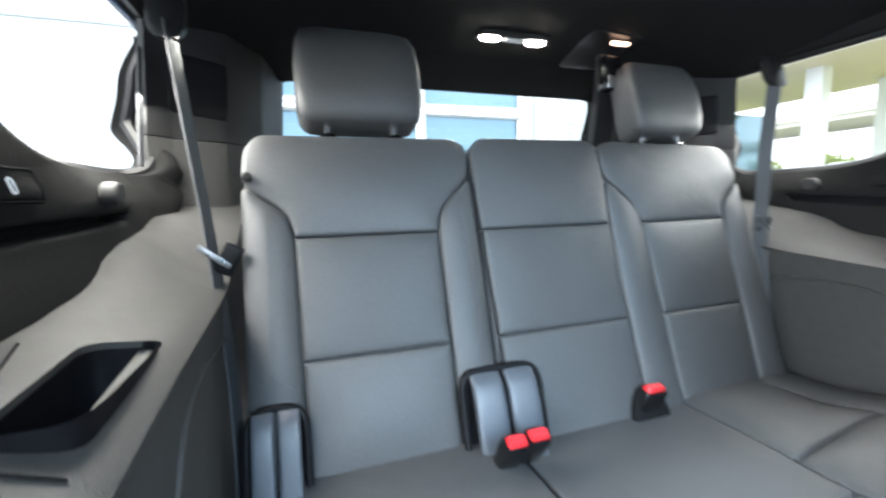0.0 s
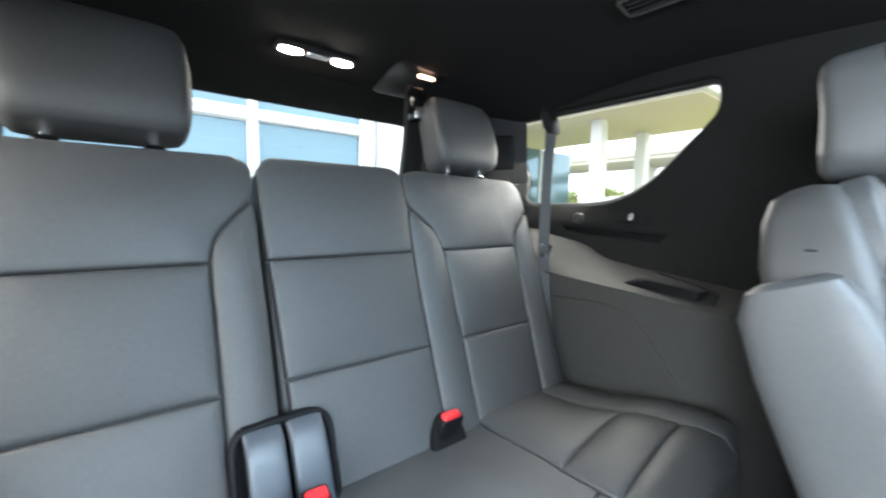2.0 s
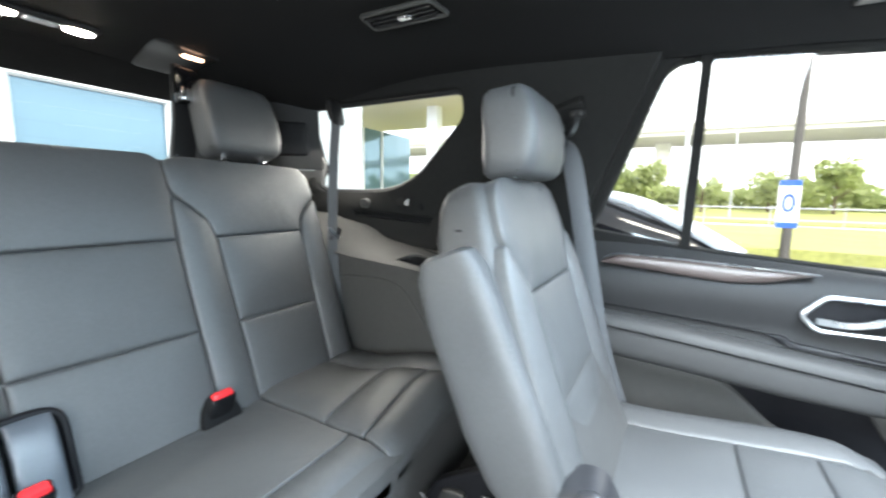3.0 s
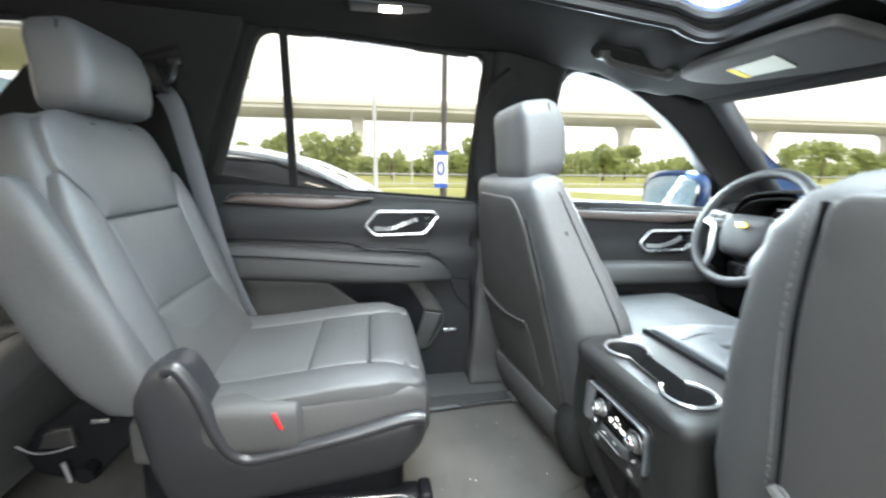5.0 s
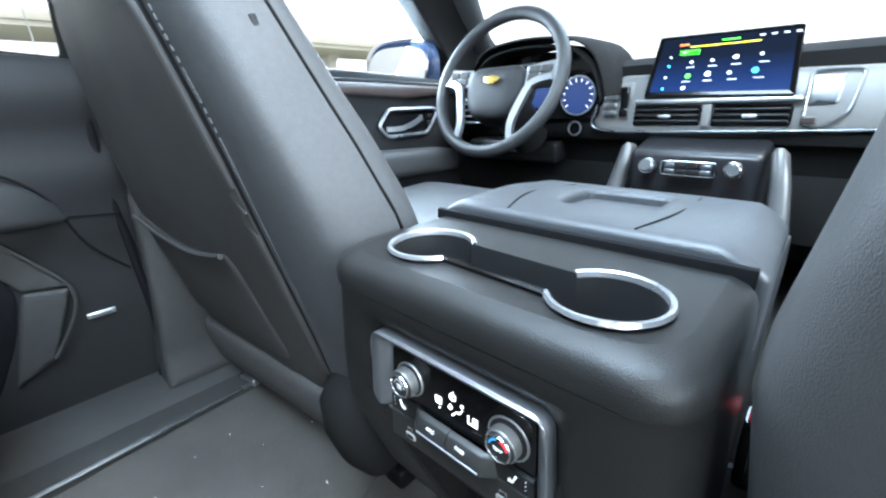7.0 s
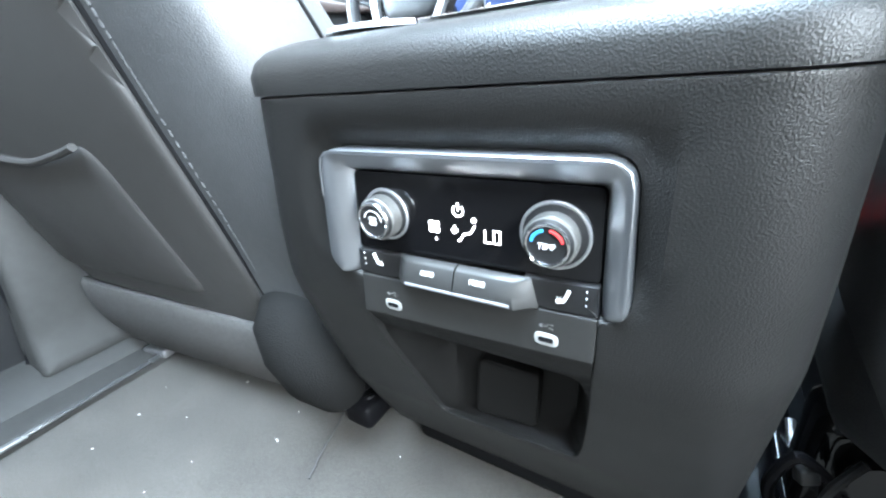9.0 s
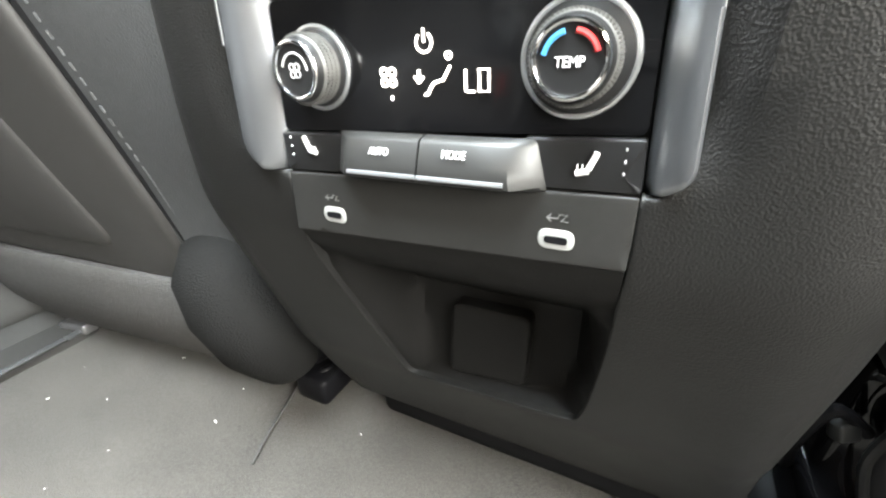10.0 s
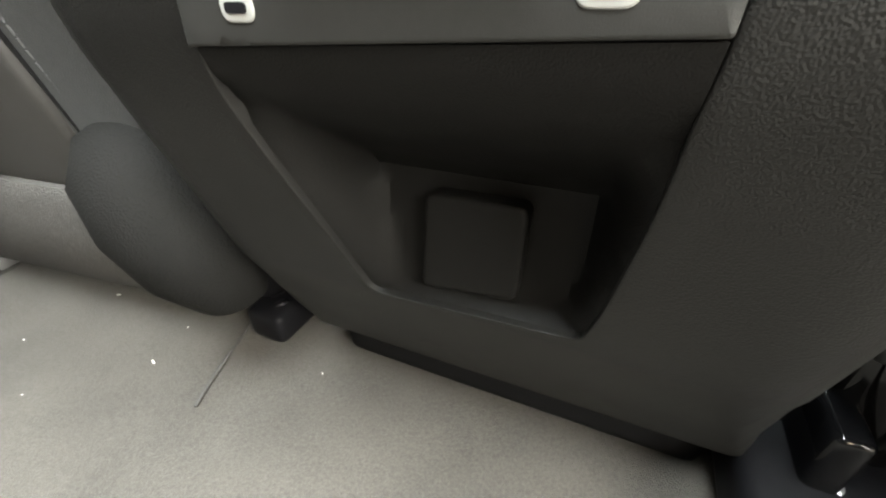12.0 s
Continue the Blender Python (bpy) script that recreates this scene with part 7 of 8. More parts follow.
part("switch_row", box((0.535, -1.66, 0.43), (0.04, 0.02, 0.018), 0.003), DARK_CHROME, lower)
st = part("start_button", cyl((0.345, -1.665, 0.487), (0, 1, 0.1), 0.016, 0.02, 28, 0.015, 0.002), GLOSS, lower, "round start button")
part("rim", tube([(0.345 + 0.016 * math.cos(t), -1.656, 0.488 + 0.016 * math.sin(t)) for t in np.linspace(0, 2 * math.pi, 28, endpoint=False)], 0.002, 6, closed=True), SATIN, st)
vent2 = thing("side_air_vent", "black side air vent with chrome slats", "air vent", at=(0.68, -1.70, 0.52))
part("body", box((0.68, -1.70, 0.53), (0.12, 0.06, 0.08), 0.012), GLOSS, vent2)
for k in range(4):
    part("slat", box((0.68, -1.668, 0.50 + 0.018 * k), (0.1, 0.012, 0.004), 0.001), SATIN, vent2)


# ---- ceiling fittings ----
def rear_lamp():
    l = thing("reading_lamp", "pair of lit reading lamps in a grey housing", "ceiling lamp", at=(0.028, 0.99, roof_z(0, 0.99)))
    z = roof_z(0.03, 0.99)
    part("housing", box((0.028, 0.992, z - 0.004), (0.19, 0.045, 0.014), 0.006), SMOOTH, l)
    part("switch", box((0.028, 0.99, z - 0.012), (0.05, 0.02, 0.006), 0.002), SATIN, l)
    for dx in (-0.062, 0.062):
        part("lens", loft([ring((0.028 + dx, 0.992, z + h), (1, 0, 0), (0, 1, 0), a, b, 2.6, 28) for h, a, b in ((-0.009, 0.026, 0.016), (-0.015, 0.024, 0.014), (-0.017, 0.016, 0.009))]), LAMP_ON, l, "lit lens")


rear_lamp()
mid_lamp = thing("side_reading_lamp", "lit reading lamp at the edge of the headliner", "ceiling lamp", at=(0.60, -0.50, 1.15))
part("housing", box((0.60, -0.50, roof_z(0.6, -0.5) - 0.002), (0.06, 0.2, 0.012), 0.005), SMOOTH, mid_lamp)
part("lens", box((0.592, -0.50, roof_z(0.6, -0.5) - 0.009), (0.03, 0.05, 0.008), 0.003), LAMP_ON, mid_lamp, "lit lens")

hookbox = thing("centre_belt_retractor", "black ceiling housing with a stowed belt latch", "belt retractor", at=(0.29, 0.99, 1.14))
part("cover", sheet(R([(0.20, 0.90), (0.36, 0.90), (0.38, 1.10), (0.24, 1.12)], 0.03), lambda x, y, h: Vector((x, y, roof_z(x, y) - 0.003 - h)), step=0.03, edge=0.006, width=0.01, skirt=0.02), SMOOTH, hookbox)
part("red_mark", box((0.295, 0.925, roof_z(0.3, 0.925) - 0.014), (0.05, 0.012, 0.008), 0.003), LAMP_WARM, hookbox, "small lit red marker")
part("latch_block", box((0.29, 0.955, 1.085), (0.05, 0.03, 0.09), 0.008), GLOSS, hookbox)
part("tongue", box((0.285, 0.938, 1.062), (0.028, 0.006, 0.03), 0.002), CHROME, hookbox, "steel latch tongue")
part("webbing", tube([(0.305, 0.985, 1.14), (0.30, 0.985, 1.0), (0.285, 0.99, 0.86)], 0.0, flat=(0.06, 0.02, (1, 0, 0))), SMOOTH, hookbox)

vent = thing("ceiling_air_vent", "black slatted ceiling air vent", "air vent", at=(0.42, 0.37, 1.19))
vm = lambda x, y, h: Vector((x, y, roof_z(x, y) - 0.002 - h))
part("frame", tube([vm(a, b, 0.004) for a, b in rounded([(0.385, 0.28), (0.445, 0.27), (0.445, 0.46), (0.385, 0.455)], 0.012)], 0.005, 8, closed=True), TRIM, vent)
part("backing", sheet(R([(0.385, 0.28), (0.445, 0.27), (0.445, 0.46), (0.385, 0.455)], 0.012), vm, step=0.05, skirt=0.003), GLOSS, vent)
for k in range(3):
    part("slat", box(vm(0.40 + 0.015 * k, 0.368, 0.006), (0.004, 0.16, 0.008), 0.001, m=rot(0, 25)), SMOOTH, vent)
part("vent_tab", box(vm(0.415, 0.36, 0.01), (0.012, 0.03, 0.006), 0.002), SATIN, vent)


def grab_handle(label, a, b, drop, mat=SMOOTH):
    a, b = Vector(a), Vector(b)
    g = thing("grab_handle", label, "grab handle", "grab handles", at=tuple((a + b) / 2))
    d = (b - a)
    low = Vector((-0.02, 0, -drop))
    part("bar", tube(smooth_path([a, a + d * 0.06 + low * 0.8, a + d * 0.2 + low, a + d * 0.8 + low, a + d * 0.94 + low * 0.8, b], 8), 0.0, flat=(0.016, 0.013, (0.5, 0, 1))), mat, g)
    for p in (a, b):
        part("mount", box(p + Vector((0.002, 0, -0.002)), (0.022, 0.034, 0.022), 0.007), mat, g)
    part("recess", sheet(rounded([(-d.length * 0.62, -0.026), (d.length * 0.62, -0.026), (d.length * 0.62, 0.026), (-d.length * 0.62, 0.026)], 0.022), lambda u, v, h: (a + b) / 2 + d.normalized() * u + Vector((0.78, 0, -0.62)) * v + Vector((-0.62, 0, -0.78)) * (h - 0.006), step=0.03, rim=0.01, edge=0.004, width=0.006, skirt=0.02), DARK_TRIM, g)
    return g


grab_handle("black folding grab handle on the roof rail", (0.60, -1.085, 1.072), (0.59, -1.29, 1.035), 0.026, TRIM)
grab_handle("black grab handle on the rear pillar", (0.742, 0.19, 0.99), (0.735, 0.06, 1.03), 0.05)

# lighter than the headliner: the brighter light up front is put into it
LIT_VISOR_CLOTH = material("lit_visor_cloth", (0.03, 0.0288, 0.0275), 0.9, vary=0.15, grain=300, bump=0.3, bump_scale=1200, spec=0.2)
visor = thing("sun_visor", "dark sun visor with a pale warning label", "sun visor", at=(0.42, -1.42, 1.02))
vis = lambda x, y, h: Vector((x, y, float(np.interp(y, [-1.53, -1.285], [0.985, 1.02])) - h))
part("panel", sheet(R([(0.50, -1.288), (0.58, -1.31), (0.60, -1.36), (0.565, -1.444), (0.308, -1.526), (0.16, -1.54), (0.165, -1.297), (0.241, -1.287)], [0.04, 0.02, 0.02, 0.03, 0.03, 0.02, 0.02, 0.03]), vis, step=0.04, edge=0.006, width=0.012, skirt=0.018), LIT_VISOR_CLOTH, visor)
LABEL = material("pale_label", (0.45, 0.45, 0.39), 0.6, vary=0.05)
YELLOW = material("yellow_print", (0.7, 0.5, 0.05), 0.6)
part("label", sheet([(0.455, -1.344), (0.472, -1.420), (0.347, -1.432), (0.322, -1.340)], lambda x, y, h: vis(x, y, h + 0.002), step=0.05, skirt=0.001), LABEL, visor, "pale warning label")
part("label_band", sheet([(0.454, -1.3445), (0.471, -1.4195), (0.456, -1.421), (0.438, -1.345)], lambda x, y, h: vis(x, y, h + 0.0035), step=0.05, skirt=0.001), YELLOW, visor, "yellow warning stripe")

ohc = thing("overhead_console", "black overhead console with lamps and buttons", "overhead console", at=(0, -1.38, 1.05))
part("body", slab(frame_map((0, 0, 0), (1, 0, 0), (0, 1, 0), (0, 0, 1)), [(-1.5, 0, 0.08, 1.03, 0.995), (-1.48, 0, 0.1, 1.05, 0.99), (-1.3, 0, 0.11, 1.10, 1.03), (-1.23, 0, 0.1, 1.11, 1.07)], 32, 5), SMOOTH, ohc)
for x in (-0.05, 0.05):
    part("lens", box((x, -1.36, 1.012), (0.05, 0.05, 0.012), 0.006, m=rot(-18)), TRIM, ohc)


# ---- passenger side quarter details ----
def quarter_fit(sign):
    qx = lambda y, z: sign * (quarter_x(y, z))
    a = thing("side_switch_plate", "black switch plate with charging port on the side trim", "switch plate", "side trim fittings", at=(qx(0.60, 0.79), 0.60, 0.79))
    up = both(lambda y, z, h: Vector((quarter_x(y, z) - h, y, z)), sign)
    part("plate", sheet(R([(0.576, 0.813), (0.629, 0.813), (0.629, 0.781), (0.576, 0.781)], 0.003), lambda y, z, h: up(y, z, h + 0.005), step=0.01, rim=0.006, edge=0.002, width=0.003, skirt=0.012), DARK_TRIM, a)
    part("plate_joint", tube([up(y, z, 0.003) for y, z in resample(R([(0.574, 0.815), (0.631, 0.815), (0.631, 0.779), (0.574, 0.779)], 0.004), 0.006)], 0.0018, 6, closed=True), SEAM_AND_SHADE, a)
    part("port", tube([up(0.592 + p[0], 0.796 + p[1], 0.008) for p in rounded([(-0.003, -0.008), (0.003, -0.008), (0.003, 0.008), (-0.003, 0.008)], 0.003)], 0.0012, 6, closed=True), WHITE, a)
    b = thing("side_trim_button", "round dark button on the side trim", "button", "side trim fittings", at=(qx(0.73, 0.79), 0.73, 0.79))
    part("cap", cyl(up(0.735, 0.79, 0.008), (sign, 0, 0), 0.016, 0.022, 28, 0.016, 0.003), TRIM, b)
    c = thing("side_outlet", "black outlet cover on the side trim", "outlet", "side trim fittings", at=(qx(0.51, 0.79), 0.51, 0.79))
    part("cover", sheet(R([(0.537, 0.807), (0.556, 0.807), (0.558, 0.775), (0.540, 0.772)], 0.006), lambda y, z, h: up(y, z, h + 0.005), step=0.008, rim=0.005, edge=0.003, width=0.004, skirt=0.012), SEAM_AND_SHADE, c)


quarter_fit(-1)
quarter_fit(1)

# wing mirror outside the driver's window
mirror = thing("wing_mirror", "dark blue wing mirror outside the front door", "mirror", at=(0.95, -1.68, 0.58))
part("shell", loft([ring((0.985 + 0.06 * (k > 1), -1.66 - 0.03 * k, 0.668), (0.9, 0.35, 0), (0, 0, 1), a, b, 3.2, 36) for k, a, b in ((0, 0.125, 0.085), (0.4, 0.135, 0.095), (1.2, 0.135, 0.095), (2.4, 0.12, 0.085), (3.4, 0.08, 0.05))]), PAINT, mirror)
MIRROR = material("mirror_glass", (0.9, 0.91, 0.92), 0.12, metal=1.0, vary=0.0)
part("mirror_glass", loft([ring((0.985, -1.658 + d, 0.668), (0.9, 0.35, 0), (0, -0.2, 0.98), 0.11, 0.072, 3.2, 36) for d in (0.012, 0.022)]), MIRROR, mirror)
part("arm", box((0.92, -1.72, 0.60), (0.12, 0.05, 0.04), 0.015), SMOOTH, mirror)


# ---- outside ----
ASPHALT = material("pale_worn_asphalt", (0.2, 0.198, 0.192), 0.9, vary=0.3, grain=30, bump=0.4, bump_scale=200, blotch=0.3)
PALE_ROAD = material("pale_concrete_road", (0.6, 0.585, 0.55), 0.85, vary=0.15, grain=12, blotch=0.2)
GRASS = material("dry_grass", (0.27, 0.28, 0.09), 0.95, vary=0.35, grain=8, blotch=0.4, bump=0.4, bump_scale=60)
CONCRETE = material("pale_concrete", (0.6, 0.58, 0.54), 0.85, vary=0.15, grain=6, blotch=0.3)
WALL_WHITE = material("white_wall_panel", (0.78, 0.79, 0.8), 0.45, vary=0.05, grain=3, blotch=0.6)
SIDING = material("pale_siding", (0.62, 0.66, 0.68), 0.6, vary=0.06)
FACADE_GLASS = material("pale_blue_reflecting_glass", (0.17, 0.275, 0.35), 0.1, metal=0.4, vary=0.1, blotch=0.5)
SOFFIT = material("beige_soffit", (0.62, 0.56, 0.45), 0.7, vary=0.08, blotch=0.5)
POLE = material("galvanised_pole", (0.42, 0.44, 0.46), 0.5, metal=0.4)
DARK_POLE = material("dark_pole", (0.06, 0.055, 0.05), 0.6)
LEAVES = material("green_leaves", (0.3, 0.33, 0.16), 0.8, vary=0.5, grain=2, blotch=1.5)
# light also comes through the leaves
ln, ll = LEAVES.node_tree.nodes, LEAVES.node_tree.links
leaf_out = next(n for n in ln if n.type == "OUTPUT_MATERIAL")
leaf_top = leaf_out.inputs["Surface"].links[0].from_socket
leaf_mix, leaf_thin = ln.new("ShaderNodeMixShader"), ln.new("ShaderNodeBsdfTranslucent")
leaf_thin.inputs["Color"].default_value = (0.42, 0.5, 0.2, 1)
ll.new(leaf_top, leaf_mix.inputs[1])
ll.new(leaf_thin.outputs["BSDF"], leaf_mix.inputs[2])
ll.new(leaf_mix.outputs["Shader"], leaf_out.inputs["Surface"])
BARK = material("bark", (0.12, 0.09, 0.06), 0.9)

ground = part("ground", sheet([(-120, -160), (220, -160), (220, 160), (-120, 160)], lambda x, y, h: Vector((x, y, GROUND + h)), step=20, rim=20, skirt=0.2), ASPHALT)
tagged(ground, "grey asphalt car park", "ground", kind="structure")
strip = part("lawn", sheet([(13, -120), (16.5, -120), (16.5, -15), (27, -12), (27, 60), (13, 60)], lambda x, y, h: Vector((x, y, GROUND + 0.05 + 0.15 * noise.noise(Vector((x * 0.2, y * 0.2, 0))) + 0.2 + h)), step=3, rim=3, skirt=0.5), GRASS)
tagged(strip, "strip of yellowing grass", "grass", kind="structure")
apron = part("pavement", sheet([(17, -120), (27.8, -120), (27.8, -13), (17, -16)], lambda x, y, h: Vector((x, y, GROUND + 0.03 + h)), step=10, rim=10, skirt=0.03), PALE_ROAD)
tagged(apron, "pale concrete apron beside the road", "pavement", kind="structure")
road = part("road", sheet([(28, -150), (34, -150), (34, 120), (28, 120)], lambda x, y, h: Vector((x, y, GROUND + 0.02 + h)), step=20, rim=20, skirt=0.02), PALE_ROAD)
tagged(road, "pale concrete road", "road", kind="structure")
verge = part("verge", sheet([(35, -150), (58, -150), (58, 120), (35, 120)], lambda x, y, h: Vector((x, y, GROUND + 0.1 + 0.9 * (x - 35) / 23 + h)), step=6, rim=6, skirt=0.3), GRASS)
tagged(verge, "green verge under the flyover", "grass", kind="structure")

# elevated rail viaduct
via = thing("viaduct", "long pale concrete viaduct on single columns", "viaduct", at=(61, -20, GROUND))
part("deck", loft([[Vector((61 + a, y, 9.35 + b)) for a, b in ((-2.6, 0.0), (-2.6, -0.55), (-1.3, -1.5), (1.3, -1.5), (2.6, -0.55), (2.6, 0.0))] for y in (-160, -100, -40, 0, 40, 90)]), CONCRETE, via)
part("parapet", box((58.3, -35, 9.75), (0.25, 250, 0.9), 0.03), CONCRETE, via)
part("parapet", box((63.7, -35, 9.75), (0.25, 250, 0.9), 0.03), CONCRETE, via)
for y in (-118, -92, -66, -40, -14 + 15.5, 27.5, 54):
    part("column", loft([ring((61, y, z), (1, 0, 0), (0, 1, 0), a, b, 5, 20) for z, a, b in ((GROUND, 0.9, 0.8), (6.0, 0.9, 0.8), (7.2, 1.2, 0.9), (7.95, 2.2, 1.0))]), CONCRETE, via)


def leaf_crown(c, r, seed, k=260, flat=0.8):
    """Crown of many small leaf clumps with an uneven outline."""
    rnd = random.Random(seed)
    bm = bmesh.new()
    lobes = [(Vector((rnd.uniform(-0.6, 0.6), rnd.uniform(-0.6, 0.6), rnd.uniform(-0.5, 0.6))) * r, rnd.uniform(0.35, 0.6) * r) for _ in range(7)]
    for _ in range(k):
        lc, lr = rnd.choice(lobes)
        d = Vector((rnd.gauss(0, 1), rnd.gauss(0, 1), rnd.gauss(0, 1))).normalized() * lr * rnd.uniform(0.6, 1.05)
        p = Vector(c) + lc + Vector((d.x, d.y, d.z * flat))
        s = r * rnd.uniform(0.07, 0.14)
        a, b = Vector((rnd.gauss(0, 1), rnd.gauss(0, 1), rnd.gauss(0, 1))).normalized(), Vector((rnd.gauss(0, 1), rnd.gauss(0, 1), rnd.gauss(0, 1))).normalized()
        q = [p + a * s, p + b * s * 0.8, p - a * s * 0.9, p - b * s]
        bm.faces.new([bm.verts.new(v) for v in q])
    return bm


def tree(x, y, h, seed, label):
    rnd = random.Random(seed)
    base = GROUND + 0.1
    t = thing("tree", label, "tree", "trees beyond the road", at=(x, y, base))
    part("trunk", loft([ring((x + 0.06 * k * rnd.uniform(-1, 1), y, base - 0.3 + h * f), (1, 0, 0), (0, 1, 0), q, q, 2, 10) for k, (f, q) in enumerate(((0, 0.16), (0.3, 0.12), (0.6, 0.08), (0.85, 0.03)))]), BARK, t)
    for k in range(4):
        a = rnd.uniform(0, 6.28)
        z = base + h * rnd.uniform(0.3, 0.6)
        part("limb", tube([(x, y, z), (x + math.cos(a) * h * 0.18, y + math.sin(a) * h * 0.18, z + h * 0.15)], 0.04, 6), BARK, t)
    part("crown", leaf_crown((x, y, base + h * 0.62), h * 0.42, seed, 1100, 0.95), LEAVES, t, "loose green crown")


rt = random.Random(4)
for k, (y, h) in enumerate(((19, 4.2), (12, 4.0), (8.5, 5.5), (5.0, 5.2), (2.2, 5.0), (-2.5, 3.6), (-8, 4.4), (-12.5, 5.2), (-21, 5.5), (-27, 4.8), (-31, 4.5), (-52, 4.8), (-57, 5.5), (-64, 5.0), (-72, 5.5), (26, 5), (33, 4.6))):
    tree(46 + rt.uniform(-3, 3), y, h, 10 + k, "leafy green tree beyond the road")
hedge = part("far_woods", leaf_crown((0, 0, 0), 1, 5, 10), LEAVES)
bm = bmesh.new()
for k in range(26000):
    y = rt.uniform(-140, 70)
    p = Vector((rt.uniform(52, 57), y, GROUND + 0.2 + rt.uniform(0, 1) ** 1.3 * (2.9 + 2.4 * noise.noise(Vector((y * 0.12, 3, 0))))))
    s = rt.uniform(0.3, 0.55)
    a, b = Vector((rt.gauss(0, 1), rt.gauss(0, 1), rt.gauss(0, 1))).normalized(), Vector((rt.gauss(0, 1), rt.gauss(0, 1), rt.gauss(0, 1))).normalized()
    bm.faces.new([bm.verts.new(v) for v in (p + a * s, p + b * s, p - a * s, p - b * s)])
bm.to_mesh(hedge.data)
bm.free()
tagged(hedge, "low band of green bushes under the viaduct", "bushes", kind="stuff")

fence = thing("fence", "long pale wire fence along the road", "fence", at=(35, -30, GROUND))
for z in (0.35, 1.15):
    part("rail", tube([(35, -130, GROUND + z), (35, 70, GROUND + z)], 0.045, 6), POLE, fence)
for k in range(50):
    part("post", tube([(35, -120 + 3.8 * k, GROUND - 0.1), (35, -120 + 3.8 * k, GROUND + 1.3)], 0.035, 6), POLE, fence)


def lamp_post(x, y, h, r, mat, label):
    p = thing("street_lamp", label, "lamp post", at=(x, y, GROUND))
    part("pole", loft([ring((x, y, GROUND + h * f), (1, 0, 0), (0, 1, 0), r * q, r * q, 2, 14) for f, q in ((0, 1.4), (0.02, 1.0), (0.5, 0.85), (1, 0.6))]), mat, p)
    part("arm", tube(smooth_path([(x, y, GROUND + h), (x - 0.6, y, GROUND + h + 0.35), (x - 1.8, y, GROUND + h + 0.45)], 5), r * 0.5, 8), mat, p)
    part("lamp_head", box((x - 2.0, y, GROUND + h + 0.42), (0.7, 0.25, 0.12), 0.04), mat, p)


lamp_post(30, -0.65, 11.5, 0.17, POLE, "tall pale street lamp")
lamp_post(40, -4.2, 8.0, 0.08, POLE, "thin pale street lamp")
lamp_post(13, -2.75, 9.0, 0.11, DARK_POLE, "dark car park lamp post")
lamp_post(30, 9.5, 11.5, 0.12, POLE, "tall pale street lamp")
banner = thing("lot_banner", "white banner with a blue border on the lamp post", "banner", at=(11.0, -2.33, GROUND))
BLUE_P = material("blue_paint", (0.02, 0.10, 0.42), 0.5)
bn = frame_map((11.0, -2.33, 0.80), (0, -1, 0), (0, 0, 1), (-1, 0, 0))
part("cloth", sheet([(-0.19, -0.5), (0.19, -0.5), (0.19, 0.5), (-0.19, 0.5)], bn, step=0.1, skirt=0.02), WALL_WHITE, banner)
for v in (-0.45, 0.45):
    part("border", sheet([(-0.19, v - 0.06), (0.19, v - 0.06), (0.19, v + 0.06), (-0.19, v + 0.06)], lambda a, b, h: bn(a, b, h + 0.004), step=0.1, skirt=0.004), BLUE_P, banner)
part("ring_mark", tube([bn(0.09 * math.cos(t), 0.03 + 0.17 * math.sin(t), 0.006) for t in np.linspace(0, 2 * math.pi, 28, endpoint=False)], 0.028, 6, closed=True), BLUE_P, banner, "plain blue oval mark")
part("stake", tube([(11.03, -2.33, GROUND), (11.03, -2.33, 1.35)], 0.02, 8), DARK_POLE, banner)


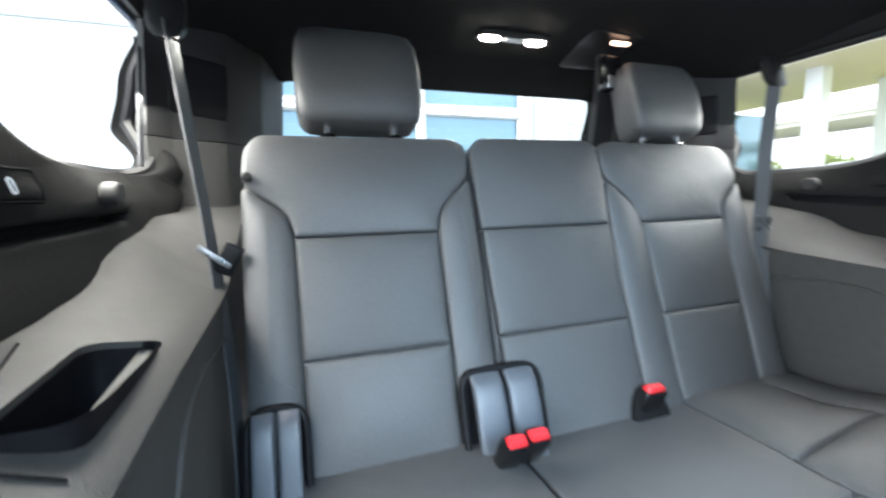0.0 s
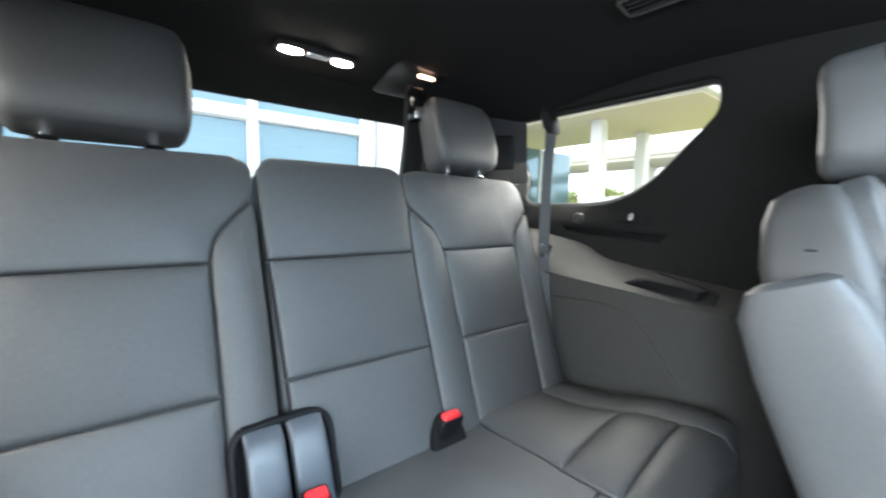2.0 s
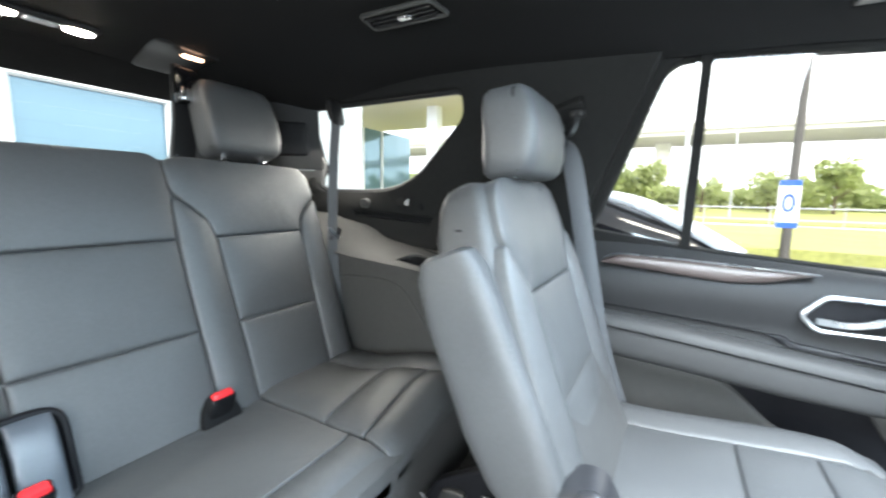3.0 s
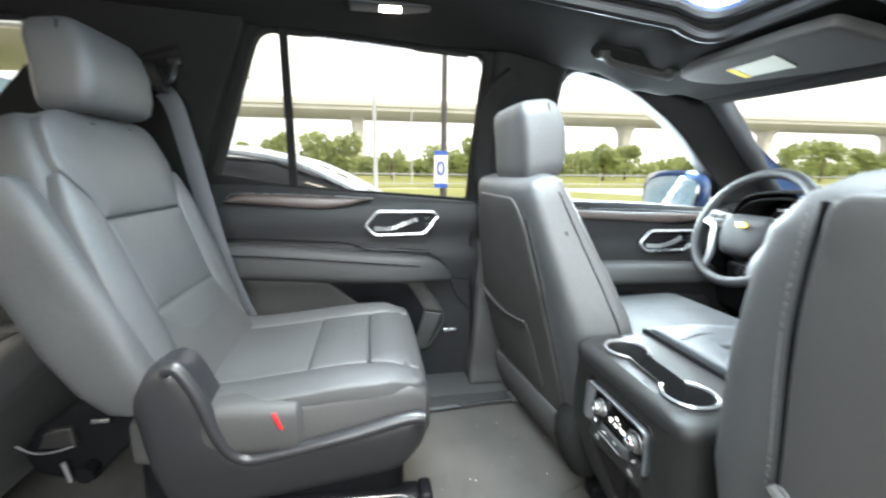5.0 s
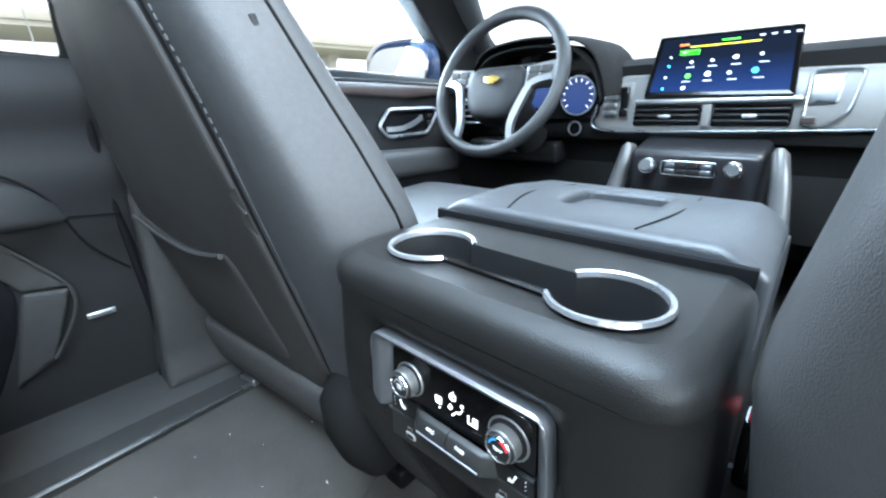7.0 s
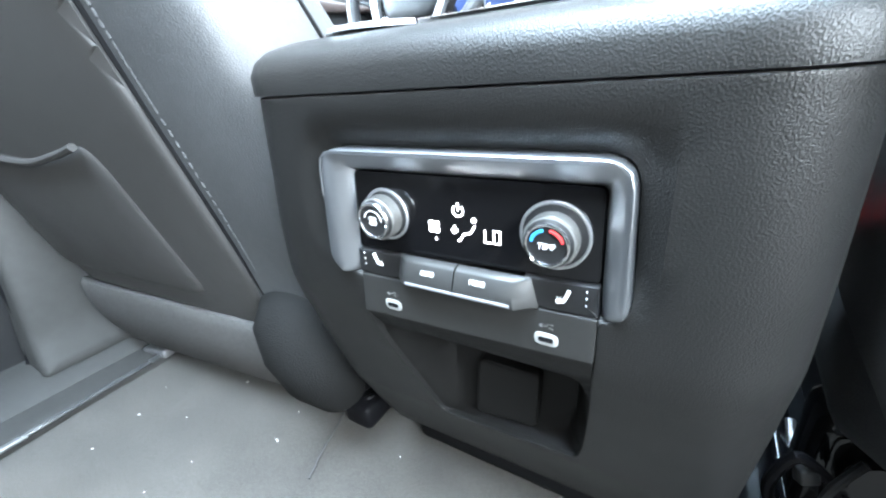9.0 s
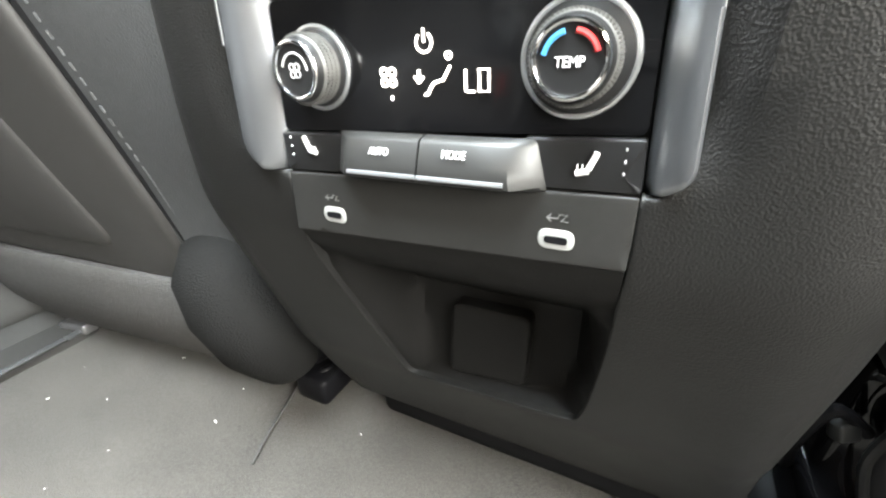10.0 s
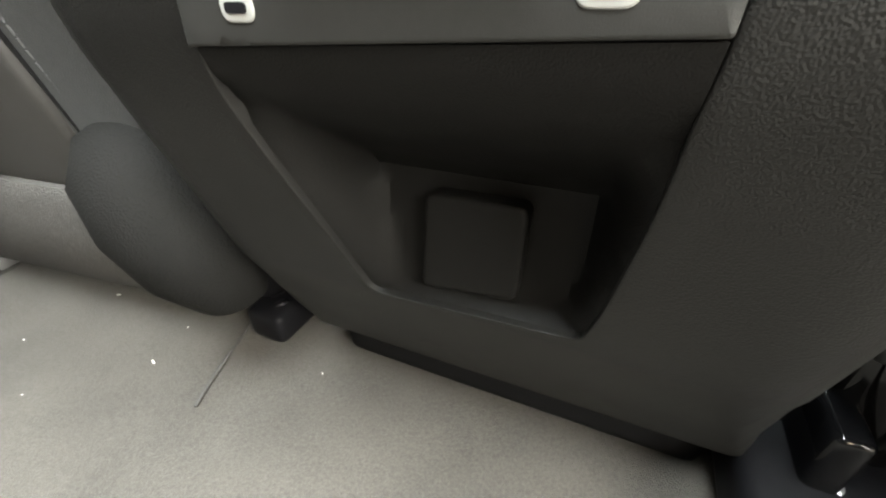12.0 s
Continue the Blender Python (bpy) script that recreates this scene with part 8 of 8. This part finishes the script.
# parked car beside the vehicle
def parked_car(cx, cy, label, paint):
    c = thing("parked_car", label, "car", at=(cx, cy, GROUND))
    g = GROUND
    sect = [(-2.3, 0.62, 0.78, 0.80), (-2.2, 0.80, 0.90, 0.86), (-1.6, 0.88, 0.93, 1.0), (-0.9, 0.93, 0.94, 1.08), (0.2, 0.94, 0.95, 1.10), (1.4, 0.94, 0.95, 1.10), (2.1, 0.90, 0.92, 1.05), (2.3, 0.80, 0.80, 0.95)]
    part("body", loft([ring((cx, cy + y, g + 0.28 + (z - 0.28) / 2), (1, 0, 0), (0, 0, 1), w, (z - 0.28) / 2, 5, 32) for y, w0, w, z in sect]), paint, c)
    cab = [(-1.05, 0.80, 1.06), (-0.55, 0.80, 1.36), (-0.1, 0.80, 1.52), (0.6, 0.80, 1.58), (1.4, 0.79, 1.55), (1.95, 0.76, 1.42), (2.2, 0.74, 1.08)]
    part("cabin_glass", loft([ring((cx, cy + y, g + 0.95 + (z - 0.95) / 2), (1, 0, 0), (0, 0, 1), w, (z - 0.95) / 2, 4, 32) for y, w, z in cab]), GLOSS, c, "dark car windows")
    part("roof_panel", sheet(R([(-0.66, -0.1), (0.66, -0.1), (0.66, 1.85), (-0.66, 1.85)], 0.1), lambda x, y, h: Vector((cx + x, cy + y, g + float(np.interp(y, [-0.1, 0.6, 1.4, 1.9], [1.53, 1.595, 1.565, 1.46])) - 0.06 * (x / 0.7) ** 2 + h)), step=0.1, skirt=0.03), paint, c)
    for s in (-1, 1):
        part("roof_pillar", tube(smooth_path([(cx + s * 0.80, cy - 1.1, g + 1.02), (cx + s * 0.735, cy - 0.55, g + 1.34), (cx + s * 0.68, cy - 0.05, g + 1.52), (cx + s * 0.68, cy + 0.8, g + 1.57), (cx + s * 0.68, cy + 1.6, g + 1.52), (cx + s * 0.76, cy + 2.15, g + 1.08)], 6), 0.035, 8), paint, c)
        part("side_mirror", box((cx + s * 1.0, cy - 0.75, g + 1.08), (0.2, 0.12, 0.14), 0.04), paint, c)
        for y in (-1.45, 1.4):
            w = part("wheel", cyl((cx + s * 0.84, cy + y, g + 0.34), (1, 0, 0), 0.34, 0.22, 32, bevel=0.03), SMOOTH, c)
            part("rim", cyl((cx + s * 0.955, cy + y, g + 0.34), (1, 0, 0), 0.22, 0.02, 24, bevel=0.005), SATIN, w)
    return c


SILVER_PAINT = material("silver_car_paint", (0.62, 0.64, 0.66), 0.3, metal=0.3, vary=0.03, coat=0.6)
parked_car(3.35, 0.35, "silver parked crossover beside the vehicle", SILVER_PAINT)

# dealership front behind
bld = thing("showroom_building", "white showroom with pale blue reflecting windows", "building", at=(1, 7.2, GROUND))
part("wall", box((-7.4, 7.2, 2.6), (10.2, 0.3, 6.6), 0.02), WALL_WHITE, bld)
part("panel_joint", box((-7.3, 7.04, 3.22), (10.0, 0.02, 0.05), 0.004), POLE, bld)
part("corner_column", box((-2.1, 7.05, 2.6), (0.42, 0.5, 6.6), 0.03), SIDING, bld)
part("column", box((4.02, 7.0, 2.6), (0.5, 0.5, 6.6), 0.03), WALL_WHITE, bld)
part("column", box((3.62, 7.1, 2.6), (0.12, 0.3, 6.6), 0.02), SIDING, bld)
part("siding_wall", box((6.2, 7.2, 2.6), (4.0, 0.3, 6.6), 0.02), SIDING, bld)
for k in range(40):
    part("siding_board", box((6.2, 7.03, -0.5 + 0.16 * k), (3.9, 0.03, 0.15), 0.006, 1, rot(4)), SIDING, bld)
part("parapet", box((1, 7.1, 5.0), (7, 0.4, 2.0), 0.03), WALL_WHITE, bld)
for x0, x1 in ((-1.85, 1.5), (1.6, 3.5)):
    for z0, z1 in ((GROUND + 0.2, 2.25), (2.38, 3.9)):
        w = part("window", sheet([(x0, z0), (x1, z0), (x1, z1), (x0, z1)], lambda x, z, h: Vector((x, 7.2 - h, z)), step=1, skirt=0.02), FACADE_GLASS, bld)
        part("window_frame", tube([(p[0], 7.16, p[1]) for p in ((x0, z0), (x1, z0), (x1, z1), (x0, z1))], 0.06, 4, closed=True), WALL_WHITE, w)

can = thing("entrance_canopy", "beige canopy with white columns", "canopy", at=(14.5, 10, GROUND))
part("soffit", box((15.5, 11.0, 4.35), (5.5, 13.0, 0.08), 0.01), SOFFIT, can)
part("roof", box((15.5, 11.0, 4.62), (5.8, 13.3, 0.45), 0.04), WALL_WHITE, can)
for x, y in ((14.0, 8.3), (17.5, 8.3), (14.0, 14)):
    part("column", box((x, y, 1.85), (0.45, 0.45, 5.0), 0.03), WALL_WHITE, can)
part("glass_wall", box((15.0, 12.5, 1.6), (7, 0.1, 4.6), 0.01), FACADE_GLASS, can)
for x in (11.8, 13.2, 14.6, 16.0):
    part("mullion", box((x, 12.42, 1.6), (0.1, 0.1, 4.6), 0.01), WALL_WHITE, can)
